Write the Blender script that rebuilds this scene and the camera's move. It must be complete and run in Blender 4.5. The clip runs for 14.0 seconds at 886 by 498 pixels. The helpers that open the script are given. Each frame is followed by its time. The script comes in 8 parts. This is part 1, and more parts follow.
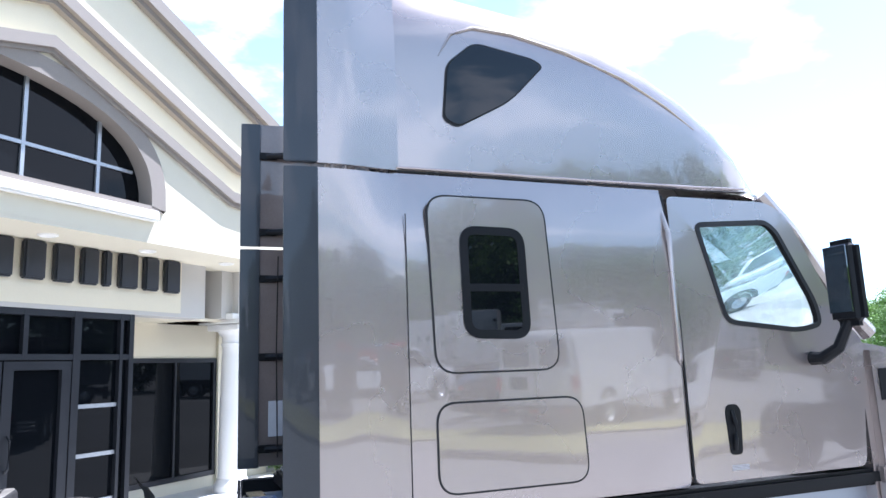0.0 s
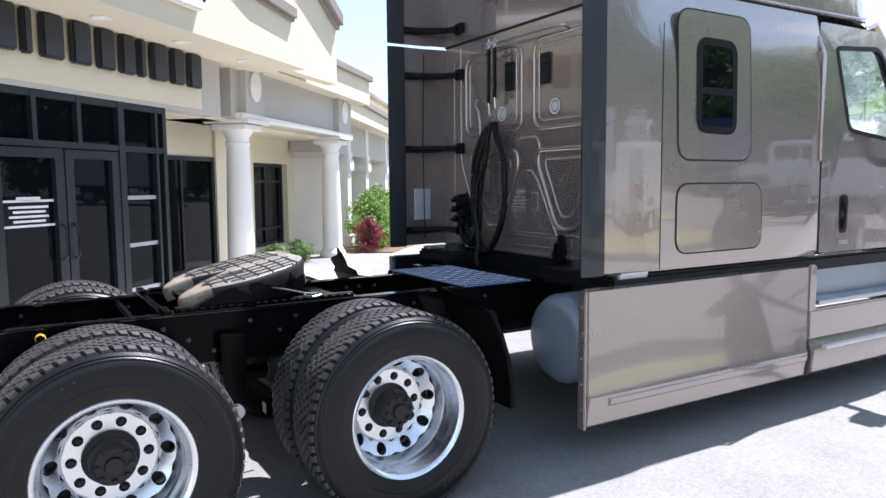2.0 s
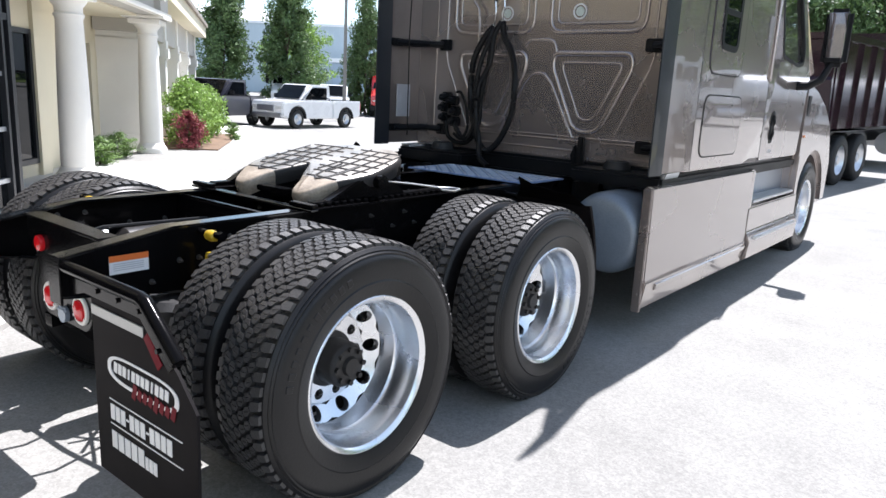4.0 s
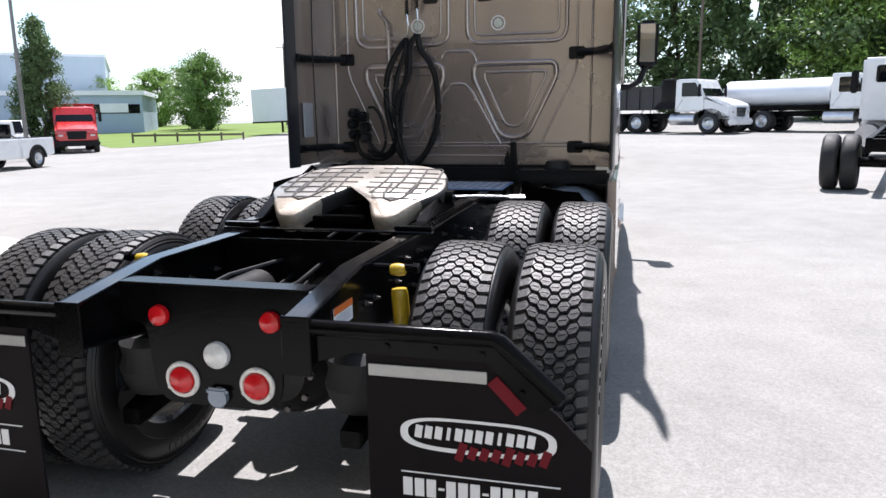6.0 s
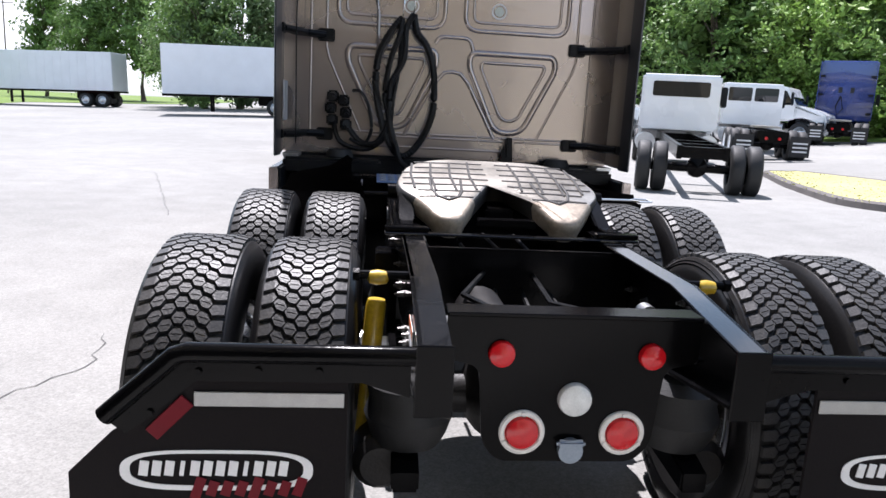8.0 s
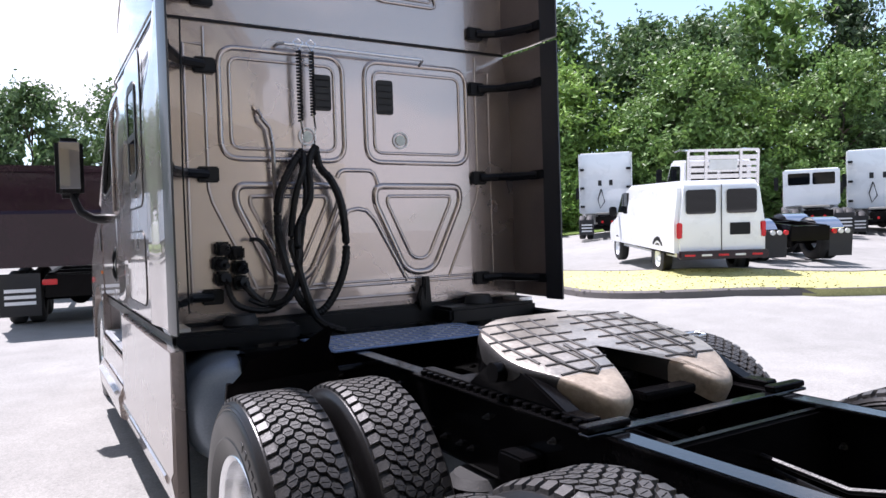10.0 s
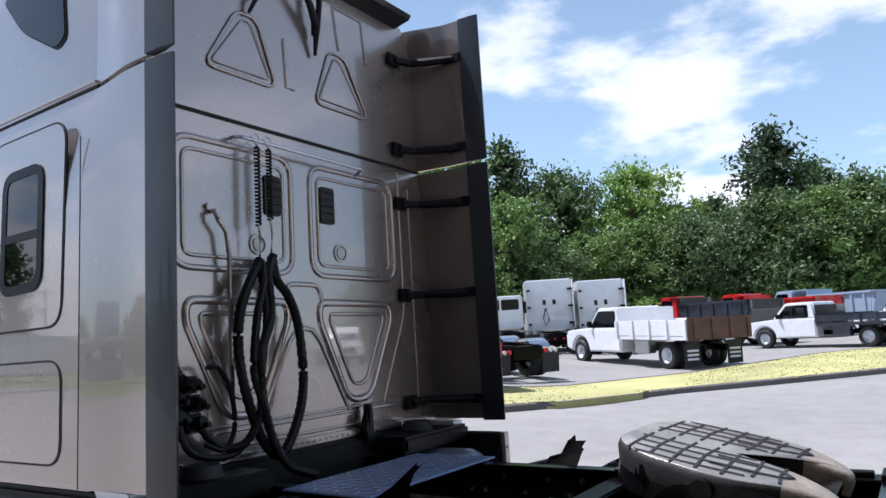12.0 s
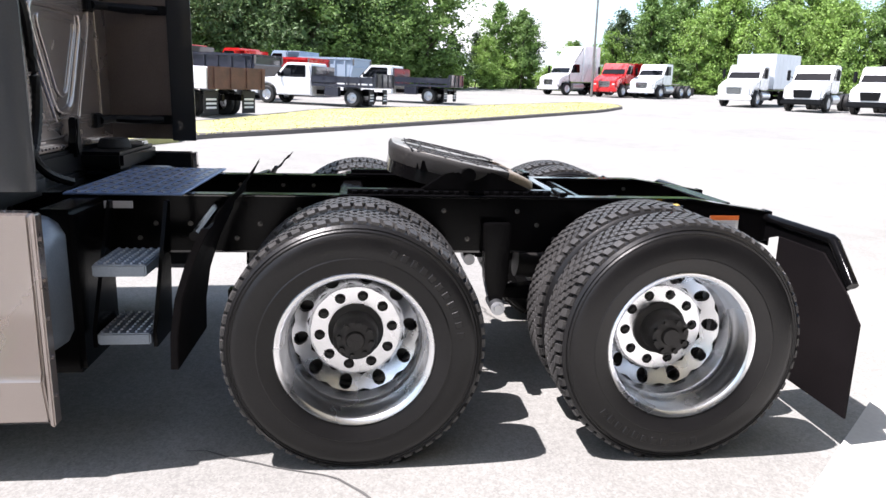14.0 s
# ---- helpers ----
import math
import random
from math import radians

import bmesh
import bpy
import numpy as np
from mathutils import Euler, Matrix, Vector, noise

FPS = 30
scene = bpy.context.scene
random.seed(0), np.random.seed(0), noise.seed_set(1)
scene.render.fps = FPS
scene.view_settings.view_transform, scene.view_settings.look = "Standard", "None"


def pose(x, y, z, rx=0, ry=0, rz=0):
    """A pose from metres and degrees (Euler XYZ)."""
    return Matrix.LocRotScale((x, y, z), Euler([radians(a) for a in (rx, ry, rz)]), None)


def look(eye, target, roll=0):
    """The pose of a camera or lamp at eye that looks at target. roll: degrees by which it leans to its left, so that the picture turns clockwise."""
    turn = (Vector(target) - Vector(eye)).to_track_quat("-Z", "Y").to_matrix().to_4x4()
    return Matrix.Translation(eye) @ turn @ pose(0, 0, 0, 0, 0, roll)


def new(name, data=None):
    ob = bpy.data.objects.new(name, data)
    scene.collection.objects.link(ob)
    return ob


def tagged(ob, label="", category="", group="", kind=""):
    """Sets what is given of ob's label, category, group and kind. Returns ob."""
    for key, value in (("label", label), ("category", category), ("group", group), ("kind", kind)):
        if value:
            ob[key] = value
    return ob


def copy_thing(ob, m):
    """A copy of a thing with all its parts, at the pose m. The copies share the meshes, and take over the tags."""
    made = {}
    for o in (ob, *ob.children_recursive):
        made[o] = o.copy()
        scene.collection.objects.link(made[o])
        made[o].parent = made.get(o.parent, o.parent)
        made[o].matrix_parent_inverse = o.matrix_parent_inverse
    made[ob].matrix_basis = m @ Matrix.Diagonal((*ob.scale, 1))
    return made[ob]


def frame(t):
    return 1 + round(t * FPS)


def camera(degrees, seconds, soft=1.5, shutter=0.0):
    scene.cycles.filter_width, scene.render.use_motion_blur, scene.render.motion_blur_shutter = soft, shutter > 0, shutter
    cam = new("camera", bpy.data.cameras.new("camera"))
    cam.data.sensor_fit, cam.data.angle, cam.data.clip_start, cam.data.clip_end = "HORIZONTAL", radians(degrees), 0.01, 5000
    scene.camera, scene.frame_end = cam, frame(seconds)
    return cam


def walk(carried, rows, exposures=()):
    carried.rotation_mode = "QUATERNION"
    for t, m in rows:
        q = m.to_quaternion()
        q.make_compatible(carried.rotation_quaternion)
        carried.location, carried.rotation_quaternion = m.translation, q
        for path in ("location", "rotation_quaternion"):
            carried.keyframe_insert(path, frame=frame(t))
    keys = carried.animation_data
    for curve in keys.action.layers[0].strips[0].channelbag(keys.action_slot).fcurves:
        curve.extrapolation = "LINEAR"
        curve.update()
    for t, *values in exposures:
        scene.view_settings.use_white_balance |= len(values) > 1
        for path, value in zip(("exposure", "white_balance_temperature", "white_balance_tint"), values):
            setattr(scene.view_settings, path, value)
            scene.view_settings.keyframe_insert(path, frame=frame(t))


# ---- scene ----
cam = camera(64.1, 14.0)
PATH = [
    (0, (4.582, 1.959, 1.816), (2.74, 2.664, 2.151), -2.1),
    (0.5, (4.59, 1.424, 1.784), (2.804, 2.229, 2.19), -3.4),
    (1, (4.575, 0.854, 1.751), (2.803, 1.75, 1.993), -2.7),
    (1.5, (4.379, 0.336, 1.686), (2.62, 1.287, 1.694), -1.5),
    (2, (4.245, -0.287, 1.663), (2.534, 0.733, 1.479), -0.5),
    (2.5, (4.063, -0.698, 1.661), (2.469, 0.457, 1.309), -1.2),
    (2.7, (3.92, -0.86, 1.659), (2.372, 0.339, 1.254), -2.1),
    (4.8, (2.412, -2.261, 1.492), (1.49, -0.528, 1.109), 1.5),
    (5, (2.247, -2.333, 1.469), (1.418, -0.554, 1.086), -0.4),
    (5.5, (1.769, -2.474, 1.459), (1.133, -0.618, 1.072), -0.1),
    (6, (1.296, -2.591, 1.5), (0.806, -0.687, 1.132), -0.7),
    (6.5, (0.836, -2.572, 1.512), (0.526, -0.627, 1.168), -0.7),
    (7, (0.337, -2.551, 1.511), (0.117, -0.601, 1.124), -2.5),
    (7.2, (0.153, -2.538, 1.535), (-0.004, -0.581, 1.152), -1.4),
    (9.3, (-1.42, -1.6, 1.36), (-0.7, 0.229, 0.996), 3.4),
    (9.5, (-1.512, -1.444, 1.471), (-0.737, 0.384, 1.229), 1.9),
    (10, (-1.816, -1.186, 1.59), (-0.807, 0.541, 1.542), -1.8),
    (10.5, (-2.039, -0.851, 1.599), (-0.809, 0.718, 1.753), -4.0),
    (11, (-2.346, -0.546, 1.588), (-0.97, 0.846, 1.998), -3.1),
    (11.5, (-2.586, -0.241, 1.607), (-1.056, 0.949, 2.1), -3.8),
    (12, (-2.842, 0.138, 1.614), (-1.193, 1.236, 1.884), -3.5),
    (12.5, (-3.131, 0.386, 1.565), (-1.334, 1.264, 1.615), -1.7),
    (13, (-3.328, 0.607, 1.53), (-1.378, 1.013, 1.347), -1.5),
    (13.5, (-3.504, 0.926, 1.5), (-1.538, 0.961, 1.135), 0.6),
    (14, (-3.83, 1.273, 1.514), (-1.891, 1.06, 1.071), 1.5),
]
walk(cam, [(t, look(eye, target, roll)) for t, eye, target, roll in PATH],
     exposures=[(0.0, 1.6, 5480, 17), (0.5, 1.4, 5500, 16), (1.0, 1.08, 5650, 20), (2.0, 1.15, 5950, 18), (2.5, 1.25, 6100, 16), (5.0, 1.1, 6200, 15), (5.5, 1.0, 6250, 16), (7.0, 0.98, 6200, 18), (9.5, 1.05, 6050, 20), (10.5, 1.02, 6200, 24), (11.5, 1.05, 5900, 22), (12.0, 0.52, 5900, 19), (12.5, 0.76, 6300, 20), (13.0, 1.0, 6300, 20), (13.5, 1.18, 6350, 18), (14.0, 1.23, 6350, 18)])

# ---------------------------------------------------------------- light
SUN_DIR = Vector((-0.082, 0.475, 1.0)).normalized()
world = bpy.data.worlds.new("sky")
scene.world = world
world.use_nodes = True
wn, wl = world.node_tree.nodes, world.node_tree.links
wn.clear()
sky = wn.new("ShaderNodeTexSky")
sky.sky_type = "NISHITA"
sky.sun_disc = False
sky.sun_elevation = math.asin(SUN_DIR.z)
sky.sun_rotation = math.atan2(SUN_DIR.x, SUN_DIR.y) % (2 * math.pi)
sky.air_density, sky.dust_density, sky.ozone_density = 1.0, 1.0, 1.0
tc = wn.new("ShaderNodeTexCoord")
height = wn.new("ShaderNodeSeparateXYZ")
stretch = wn.new("ShaderNodeMapping")
stretch.inputs["Scale"].default_value = (1.0, 1.0, 2.6)
stretch.inputs["Location"].default_value = (0.35, 0.1, 0.55)
puffs = wn.new("ShaderNodeTexNoise")
puffs.inputs["Scale"].default_value, puffs.inputs["Detail"].default_value, puffs.inputs["Roughness"].default_value = 2.3, 9.0, 0.55
edge = wn.new("ShaderNodeMapRange")
edge.interpolation_type = "SMOOTHSTEP"
edge.inputs["From Min"].default_value, edge.inputs["From Max"].default_value = 0.48, 0.58
low_sky = wn.new("ShaderNodeMapRange")
low_sky.inputs["From Min"].default_value, low_sky.inputs["From Max"].default_value = 0.15, 0.85
low_sky.inputs["To Min"].default_value, low_sky.inputs["To Max"].default_value = 1.0, 0.12
veil = wn.new("ShaderNodeMath")
veil.operation = "MULTIPLY"
haze = wn.new("ShaderNodeVectorMath")
haze.operation = "SCALE"
haze.inputs[0].default_value = (2.7, 4.0, 4.2)
air = wn.new("ShaderNodeVectorMath")
air.operation = "ADD"
cloud = wn.new("ShaderNodeMix")
cloud.data_type = "RGBA"
cloud.inputs["B"].default_value = (12.0, 12.2, 12.5, 1)
back = wn.new("ShaderNodeBackground")
back.inputs["Strength"].default_value = 0.072
wout = wn.new("ShaderNodeOutputWorld")
wl.new(tc.outputs["Generated"], stretch.inputs["Vector"])
wl.new(tc.outputs["Generated"], height.inputs["Vector"])
wl.new(height.outputs["Z"], low_sky.inputs["Value"])
wl.new(stretch.outputs["Vector"], puffs.inputs["Vector"])
wl.new(puffs.outputs["Fac"], edge.inputs["Value"])
wl.new(edge.outputs["Result"], veil.inputs[0])
wl.new(low_sky.outputs["Result"], veil.inputs[1])
wl.new(low_sky.outputs["Result"], haze.inputs["Scale"])
wl.new(sky.outputs["Color"], air.inputs[0])
wl.new(haze.outputs["Vector"], air.inputs[1])
wl.new(veil.outputs[0], cloud.inputs["Factor"])
wl.new(air.outputs["Vector"], cloud.inputs["A"])
wl.new(cloud.outputs["Result"], back.inputs["Color"])
wl.new(back.outputs["Background"], wout.inputs["Surface"])
sun_data = bpy.data.lights.new("sun", "SUN")
sun_data.energy, sun_data.angle, sun_data.color = 5.0, radians(0.5), (1.0, 0.97, 0.93)
sun = new("sun", sun_data)
sun.matrix_world = look(SUN_DIR * 60, (0, 0, 0))


# ---------------------------------------------------------------- materials
def material(name, color, rough=0.5, metal=0.0, vary=0.12, scale=3.0, fine=60.0, bump=0.08, coat=0.0, spec=0.5, flake=0.0, spread=0.0):
    """A principled surface whose colour and gloss vary at two scales, with a fine relief."""
    m = bpy.data.materials.new(name)
    m.use_nodes = True
    n, l = m.node_tree.nodes, m.node_tree.links
    b = n["Principled BSDF"]
    co = n.new("ShaderNodeTexCoord")
    big, small = n.new("ShaderNodeTexNoise"), n.new("ShaderNodeTexNoise")
    big.inputs["Scale"].default_value, big.inputs["Detail"].default_value = scale, 5
    small.inputs["Scale"].default_value, small.inputs["Detail"].default_value = fine, 3
    both = n.new("ShaderNodeMath")
    both.operation = "MULTIPLY_ADD"
    both.inputs[1].default_value = 0.6
    half = n.new("ShaderNodeMath")
    half.operation = "MULTIPLY"
    half.inputs[1].default_value = 0.4
    ramp = n.new("ShaderNodeMapRange")
    ramp.inputs["From Min"].default_value, ramp.inputs["From Max"].default_value = 0.3, 0.7
    ramp.inputs["To Min"].default_value, ramp.inputs["To Max"].default_value = 1 - vary, 1 + vary
    tint = n.new("ShaderNodeVectorMath")
    tint.operation = "SCALE"
    tint.inputs[0].default_value = color
    for t in (big, small):
        l.new(co.outputs["Object"], t.inputs["Vector"])
    l.new(small.outputs["Fac"], half.inputs[0])
    l.new(big.outputs["Fac"], both.inputs[0])
    l.new(half.outputs[0], both.inputs[2])
    l.new(both.outputs[0], ramp.inputs["Value"])
    factor = ramp.outputs["Result"]
    if spread:
        info = n.new("ShaderNodeObjectInfo")
        own = n.new("ShaderNodeMapRange")
        own.inputs["To Min"].default_value, own.inputs["To Max"].default_value = 1 - spread, 1 + spread
        l.new(info.outputs["Random"], own.inputs["Value"])
        mul = n.new("ShaderNodeMath")
        mul.operation = "MULTIPLY"
        l.new(factor, mul.inputs[0])
        l.new(own.outputs["Result"], mul.inputs[1])
        factor = mul.outputs[0]
    l.new(factor, tint.inputs["Scale"])
    l.new(tint.outputs["Vector"], b.inputs["Base Color"])
    gloss = n.new("ShaderNodeMapRange")
    gloss.inputs["To Min"].default_value, gloss.inputs["To Max"].default_value = max(0.02, rough * 0.75), min(1, rough * 1.25)
    l.new(big.outputs["Fac"], gloss.inputs["Value"])
    l.new(gloss.outputs["Result"], b.inputs["Roughness"])
    b.inputs["Metallic"].default_value = metal
    b.inputs["Specular IOR Level"].default_value = spec
    b.inputs["Coat Weight"].default_value = coat
    b.inputs["Coat Roughness"].default_value = 0.03
    b.inputs["Coat IOR"].default_value = 1.75
    if bump:
        bp = n.new("ShaderNodeBump")
        bp.inputs["Strength"].default_value, bp.inputs["Distance"].default_value = bump, 0.004
        l.new(small.outputs["Fac"], bp.inputs["Height"])
        l.new(bp.outputs["Normal"], b.inputs["Normal"])
    return m


def glass(name, color, rough=0.02, clear=0.0):
    m = bpy.data.materials.new(name)
    m.use_nodes = True
    b = m.node_tree.nodes["Principled BSDF"]
    b.inputs["Base Color"].default_value = (*color, 1)
    b.inputs["Roughness"].default_value = rough
    b.inputs["Transmission Weight"].default_value = clear
    b.inputs["IOR"].default_value = 1.45 if not clear else 1.12
    b.inputs["Coat Weight"].default_value = 0.6 if clear else 0.0
    b.inputs["Specular IOR Level"].default_value = 0.5 if clear else 0.55
    return m


M = {}
M["taupe"] = material("taupe_metallic_paint", (0.372, 0.318, 0.294), 0.27, 0.68, 0.05, 1.2, 400, 0.02, 1.0)
M["rubber"] = material("black_tyre_rubber", (0.012, 0.012, 0.0125), 0.66, 0, 0.3, 5, 120, 0.25)
M["tread"] = material("dusty_tread_rubber", (0.042, 0.040, 0.039), 0.5, 0, 0.4, 9, 150, 0.4)
M["wall_rubber"] = material("dressed_sidewall_rubber", (0.010, 0.0095, 0.0098), 0.34, 0, 0.3, 4, 90, 0.15, 0, 0.3)
M["black_paint"] = material("black_chassis_paint", (0.0035, 0.0033, 0.0036), 0.16, 0, 0.35, 5, 90, 0.10, 0.0, 0.08)
M["black_plastic"] = material("black_plastic", (0.0075, 0.008, 0.0095), 0.42, 0, 0.25, 4, 200, 0.15, 0, 0.2)
M["edge_rubber"] = material("blue_black_edge_rubber", (0.022, 0.025, 0.031), 0.38, 0, 0.2, 2, 150, 0.1, 0.2, 0.45)
M["chrome"] = material("polished_aluminium", (0.82, 0.83, 0.85), 0.14, 1.0, 0.06, 6, 200, 0.04)
M["brushed"] = material("brushed_aluminium", (0.62, 0.64, 0.67), 0.34, 1.0, 0.12, 5, 160, 0.1)
M["tank"] = material("dull_aluminium_tank", (0.38, 0.42, 0.48), 0.38, 0.85, 0.08, 2, 120, 0.05)
M["taupe_shaded"] = material("shaded_taupe_paint", (0.17, 0.138, 0.124), 0.36, 0.25, 0.2, 3, 120, 0.06, 0.5, 0.4)
M["tank_dark"] = material("dull_blue_grey_tank", (0.22, 0.26, 0.31), 0.36, 0.35, 0.2, 3, 120, 0.06)
M["rim"] = material("polished_wheel_aluminium", (0.82, 0.83, 0.85), 0.27, 1.0, 0.08, 4, 140, 0.03)
M["mirror_glass"] = material("dark_mirror_glass", (0.22, 0.22, 0.24), 0.02, 1.0, 0.02, 2, 90, 0.0)
M["deck"] = material("blue_grey_deck_aluminium", (0.20, 0.29, 0.50), 0.45, 0.35, 0.15, 3, 120, 0.06)
M["hub"] = material("dark_greasy_hub", (0.012, 0.0105, 0.010), 0.5, 0.1, 0.5, 20, 120, 0.3)
M["grease"] = material("greasy_steel_plate", (0.38, 0.355, 0.318), 0.36, 0.6, 0.35, 7, 60, 0.4)
M["rust"] = material("bare_worn_steel", (0.32, 0.27, 0.215), 0.5, 0.35, 0.4, 9, 70, 0.4)
M["groove"] = material("black_grease", (0.012, 0.0105, 0.010), 0.65, 0, 0.4, 30, 120, 0.3)
M["seam"] = material("black_seal", (0.006, 0.006, 0.0065), 0.6, 0, 0.2, 8, 100, 0.05)
M["red_lens"] = material("red_lens", (0.55, 0.008, 0.012), 0.25, 0, 0.15, 30, 200, 0.15, 0.25, 0.3)
M["clear_lens"] = material("clear_lens", (0.62, 0.63, 0.62), 0.15, 0, 0.15, 40, 220, 0.3, 0.7)
M["amber_lens"] = material("amber_lens", (0.75, 0.2, 0.03), 0.2, 0, 0.15, 30, 200, 0.1, 0.7)
M["white_ring"] = material("white_bezel", (0.72, 0.7, 0.66), 0.4, 0, 0.12, 20, 150, 0.05)
M["flap"] = material("brown_black_rubber_flap", (0.008, 0.0065, 0.007), 0.62, 0, 0.3, 3, 140, 0.1, 0, 0.08)
M["print"] = material("white_print", (0.72, 0.72, 0.72), 0.55, 0, 0.08, 10, 150, 0.0)
M["red_print"] = material("red_print", (0.13, 0.008, 0.014), 0.6, 0, 0.1, 10, 150, 0.0, 0.0, 0.15)
M["reflector"] = material("silver_reflector", (0.33, 0.33, 0.32), 0.35, 0.3, 0.12, 20, 250, 0.1)
M["yellow"] = material("yellow_shock_paint", (0.50, 0.33, 0.014), 0.4, 0, 0.3, 10, 90, 0.1, 0.3)
M["orange"] = material("orange_label", (0.7, 0.16, 0.03), 0.5, 0, 0.1, 10, 90, 0.02)
M["hose"] = material("black_air_hose", (0.006, 0.006, 0.0065), 0.42, 0, 0.3, 12, 140, 0.3, 0.0, 0.25)
M["dark_glass"] = glass("tinted_glass", (0.004, 0.005, 0.0065))
M["shop_glass"] = glass("reflective_shop_glass", (0.004, 0.005, 0.0065))
M["shop_glass"].node_tree.nodes["Principled BSDF"].inputs["IOR"].default_value = 1.28
M["shop_glass"].node_tree.nodes["Principled BSDF"].inputs["Specular IOR Level"].default_value = 0.4
M["gloss_black"] = material("glossy_black_rail_paint", (0.0035, 0.0035, 0.004), 0.14, 0, 0.3, 5, 90, 0.08, 0.3, 0.5)
M["cast"] = material("grimy_cast_iron", (0.016, 0.0145, 0.014), 0.45, 0.1, 0.4, 9, 90, 0.3, 0.0, 0.35)
M["clear_glass"] = glass("clear_glass", (0.86, 0.93, 0.92), 0.0, 1.0)
M["interior"] = material("dark_grey_trim", (0.06, 0.058, 0.055), 0.7, 0, 0.2, 4, 120, 0.1)
M["decal"] = material("grey_decal", (0.45, 0.45, 0.47), 0.5, 0, 0.1, 10, 100, 0.0)
M["badge"] = material("green_white_badge", (0.55, 0.6, 0.55), 0.4, 0, 0.2, 30, 100, 0.0)
M["concrete"] = material("pale_concrete_walk", (0.55, 0.54, 0.51), 0.9, 0, 0.1, 0.8, 40, 0.4, 0, 0.3)
M["crack"] = material("tar_crack", (0.09, 0.088, 0.085), 0.9, 0, 0.3, 6, 60, 0.3)
M["kerb"] = material("asphalt_kerb", (0.11, 0.10, 0.095), 0.9, 0, 0.25, 2, 40, 0.5)
M["grass"] = material("dry_grass", (0.38, 0.365, 0.16), 0.9, 0, 0.35, 0.6, 30, 0.6, 0, 0.2)
M["blade"] = material("grass_blades", (0.38, 0.37, 0.15), 0.8, 0, 0.3, 0.5, 9, 0.0, 0, 0.2)
M["lawn"] = material("green_lawn", (0.12, 0.18, 0.035), 0.9, 0, 0.3, 0.3, 30, 0.6, 0, 0.2)
M["stucco"] = material("cream_stucco", (0.71, 0.65, 0.50), 0.92, 0, 0.06, 0.7, 120, 0.45, 0, 0.2)
M["stucco_grey"] = material("grey_stucco", (0.50, 0.48, 0.44), 0.92, 0, 0.06, 0.7, 120, 0.45, 0, 0.2)
M["trim"] = material("grey_brown_trim", (0.27, 0.235, 0.20), 0.8, 0, 0.1, 1, 90, 0.2)
M["white_trim"] = material("white_trim_paint", (0.80, 0.78, 0.72), 0.75, 0, 0.06, 1.2, 90, 0.15)
M["column"] = material("white_column_paint", (0.83, 0.81, 0.76), 0.7, 0, 0.06, 1.2, 90, 0.15)
M["sign"] = material("dark_sign_letters", (0.02, 0.022, 0.028), 0.4, 0, 0.15, 4, 90, 0.05)
M["bronze"] = material("dark_bronze_frame", (0.022, 0.024, 0.029), 0.4, 0.4, 0.15, 4, 120, 0.05)
M["silver_frame"] = material("silver_mullion", (0.42, 0.44, 0.46), 0.4, 0.7, 0.1, 4, 120, 0.05)
M["mulch"] = material("bark_mulch", (0.16, 0.10, 0.06), 0.95, 0, 0.4, 6, 40, 0.8)
M["white_paint"] = material("white_truck_paint", (0.78, 0.79, 0.80), 0.28, 0, 0.05, 1.5, 120, 0.02, 0.7)
M["box_white"] = material("white_box_panel", (0.70, 0.73, 0.77), 0.4, 0, 0.06, 1.2, 60, 0.05, 0.2)
M["red_paint"] = material("red_truck_paint", (0.55, 0.018, 0.02), 0.28, 0, 0.1, 1.5, 120, 0.02, 0.7)
M["blue_paint"] = material("blue_truck_paint", (0.015, 0.04, 0.2), 0.28, 0, 0.1, 1.5, 120, 0.02, 0.7)
M["maroon"] = material("dark_maroon_body", (0.018, 0.006, 0.011), 0.18, 0, 0.2, 1.5, 90, 0.02, 0.15, 0.3)
M["steel_bed"] = material("grey_steel_bed", (0.20, 0.19, 0.18), 0.5, 0.4, 0.3, 2, 60, 0.15)
M["rust_bed"] = material("rusty_dump_gate", (0.10, 0.05, 0.038), 0.7, 0.1, 0.5, 3, 40, 0.3)
M["steel_dark"] = material("dark_grimy_dump_steel", (0.035, 0.034, 0.036), 0.5, 0.2, 0.3, 2, 60, 0.15)
M["navy"] = material("dark_navy_paint", (0.02, 0.022, 0.035), 0.3, 0, 0.15, 1.5, 120, 0.02, 0.6)
M["bark"] = material("grey_bark", (0.10, 0.075, 0.055), 0.95, 0, 0.35, 5, 40, 0.9)
M["wall_blue"] = material("pale_blue_metal_siding", (0.42, 0.50, 0.56), 0.6, 0, 0.06, 0.4, 20, 0.1)
M["wall_teal"] = material("grey_blue_block_wall", (0.32, 0.40, 0.50), 0.8, 0, 0.08, 0.4, 20, 0.1)
M["wood"] = material("weathered_pole_wood", (0.14, 0.11, 0.085), 0.9, 0, 0.25, 3, 40, 0.4)


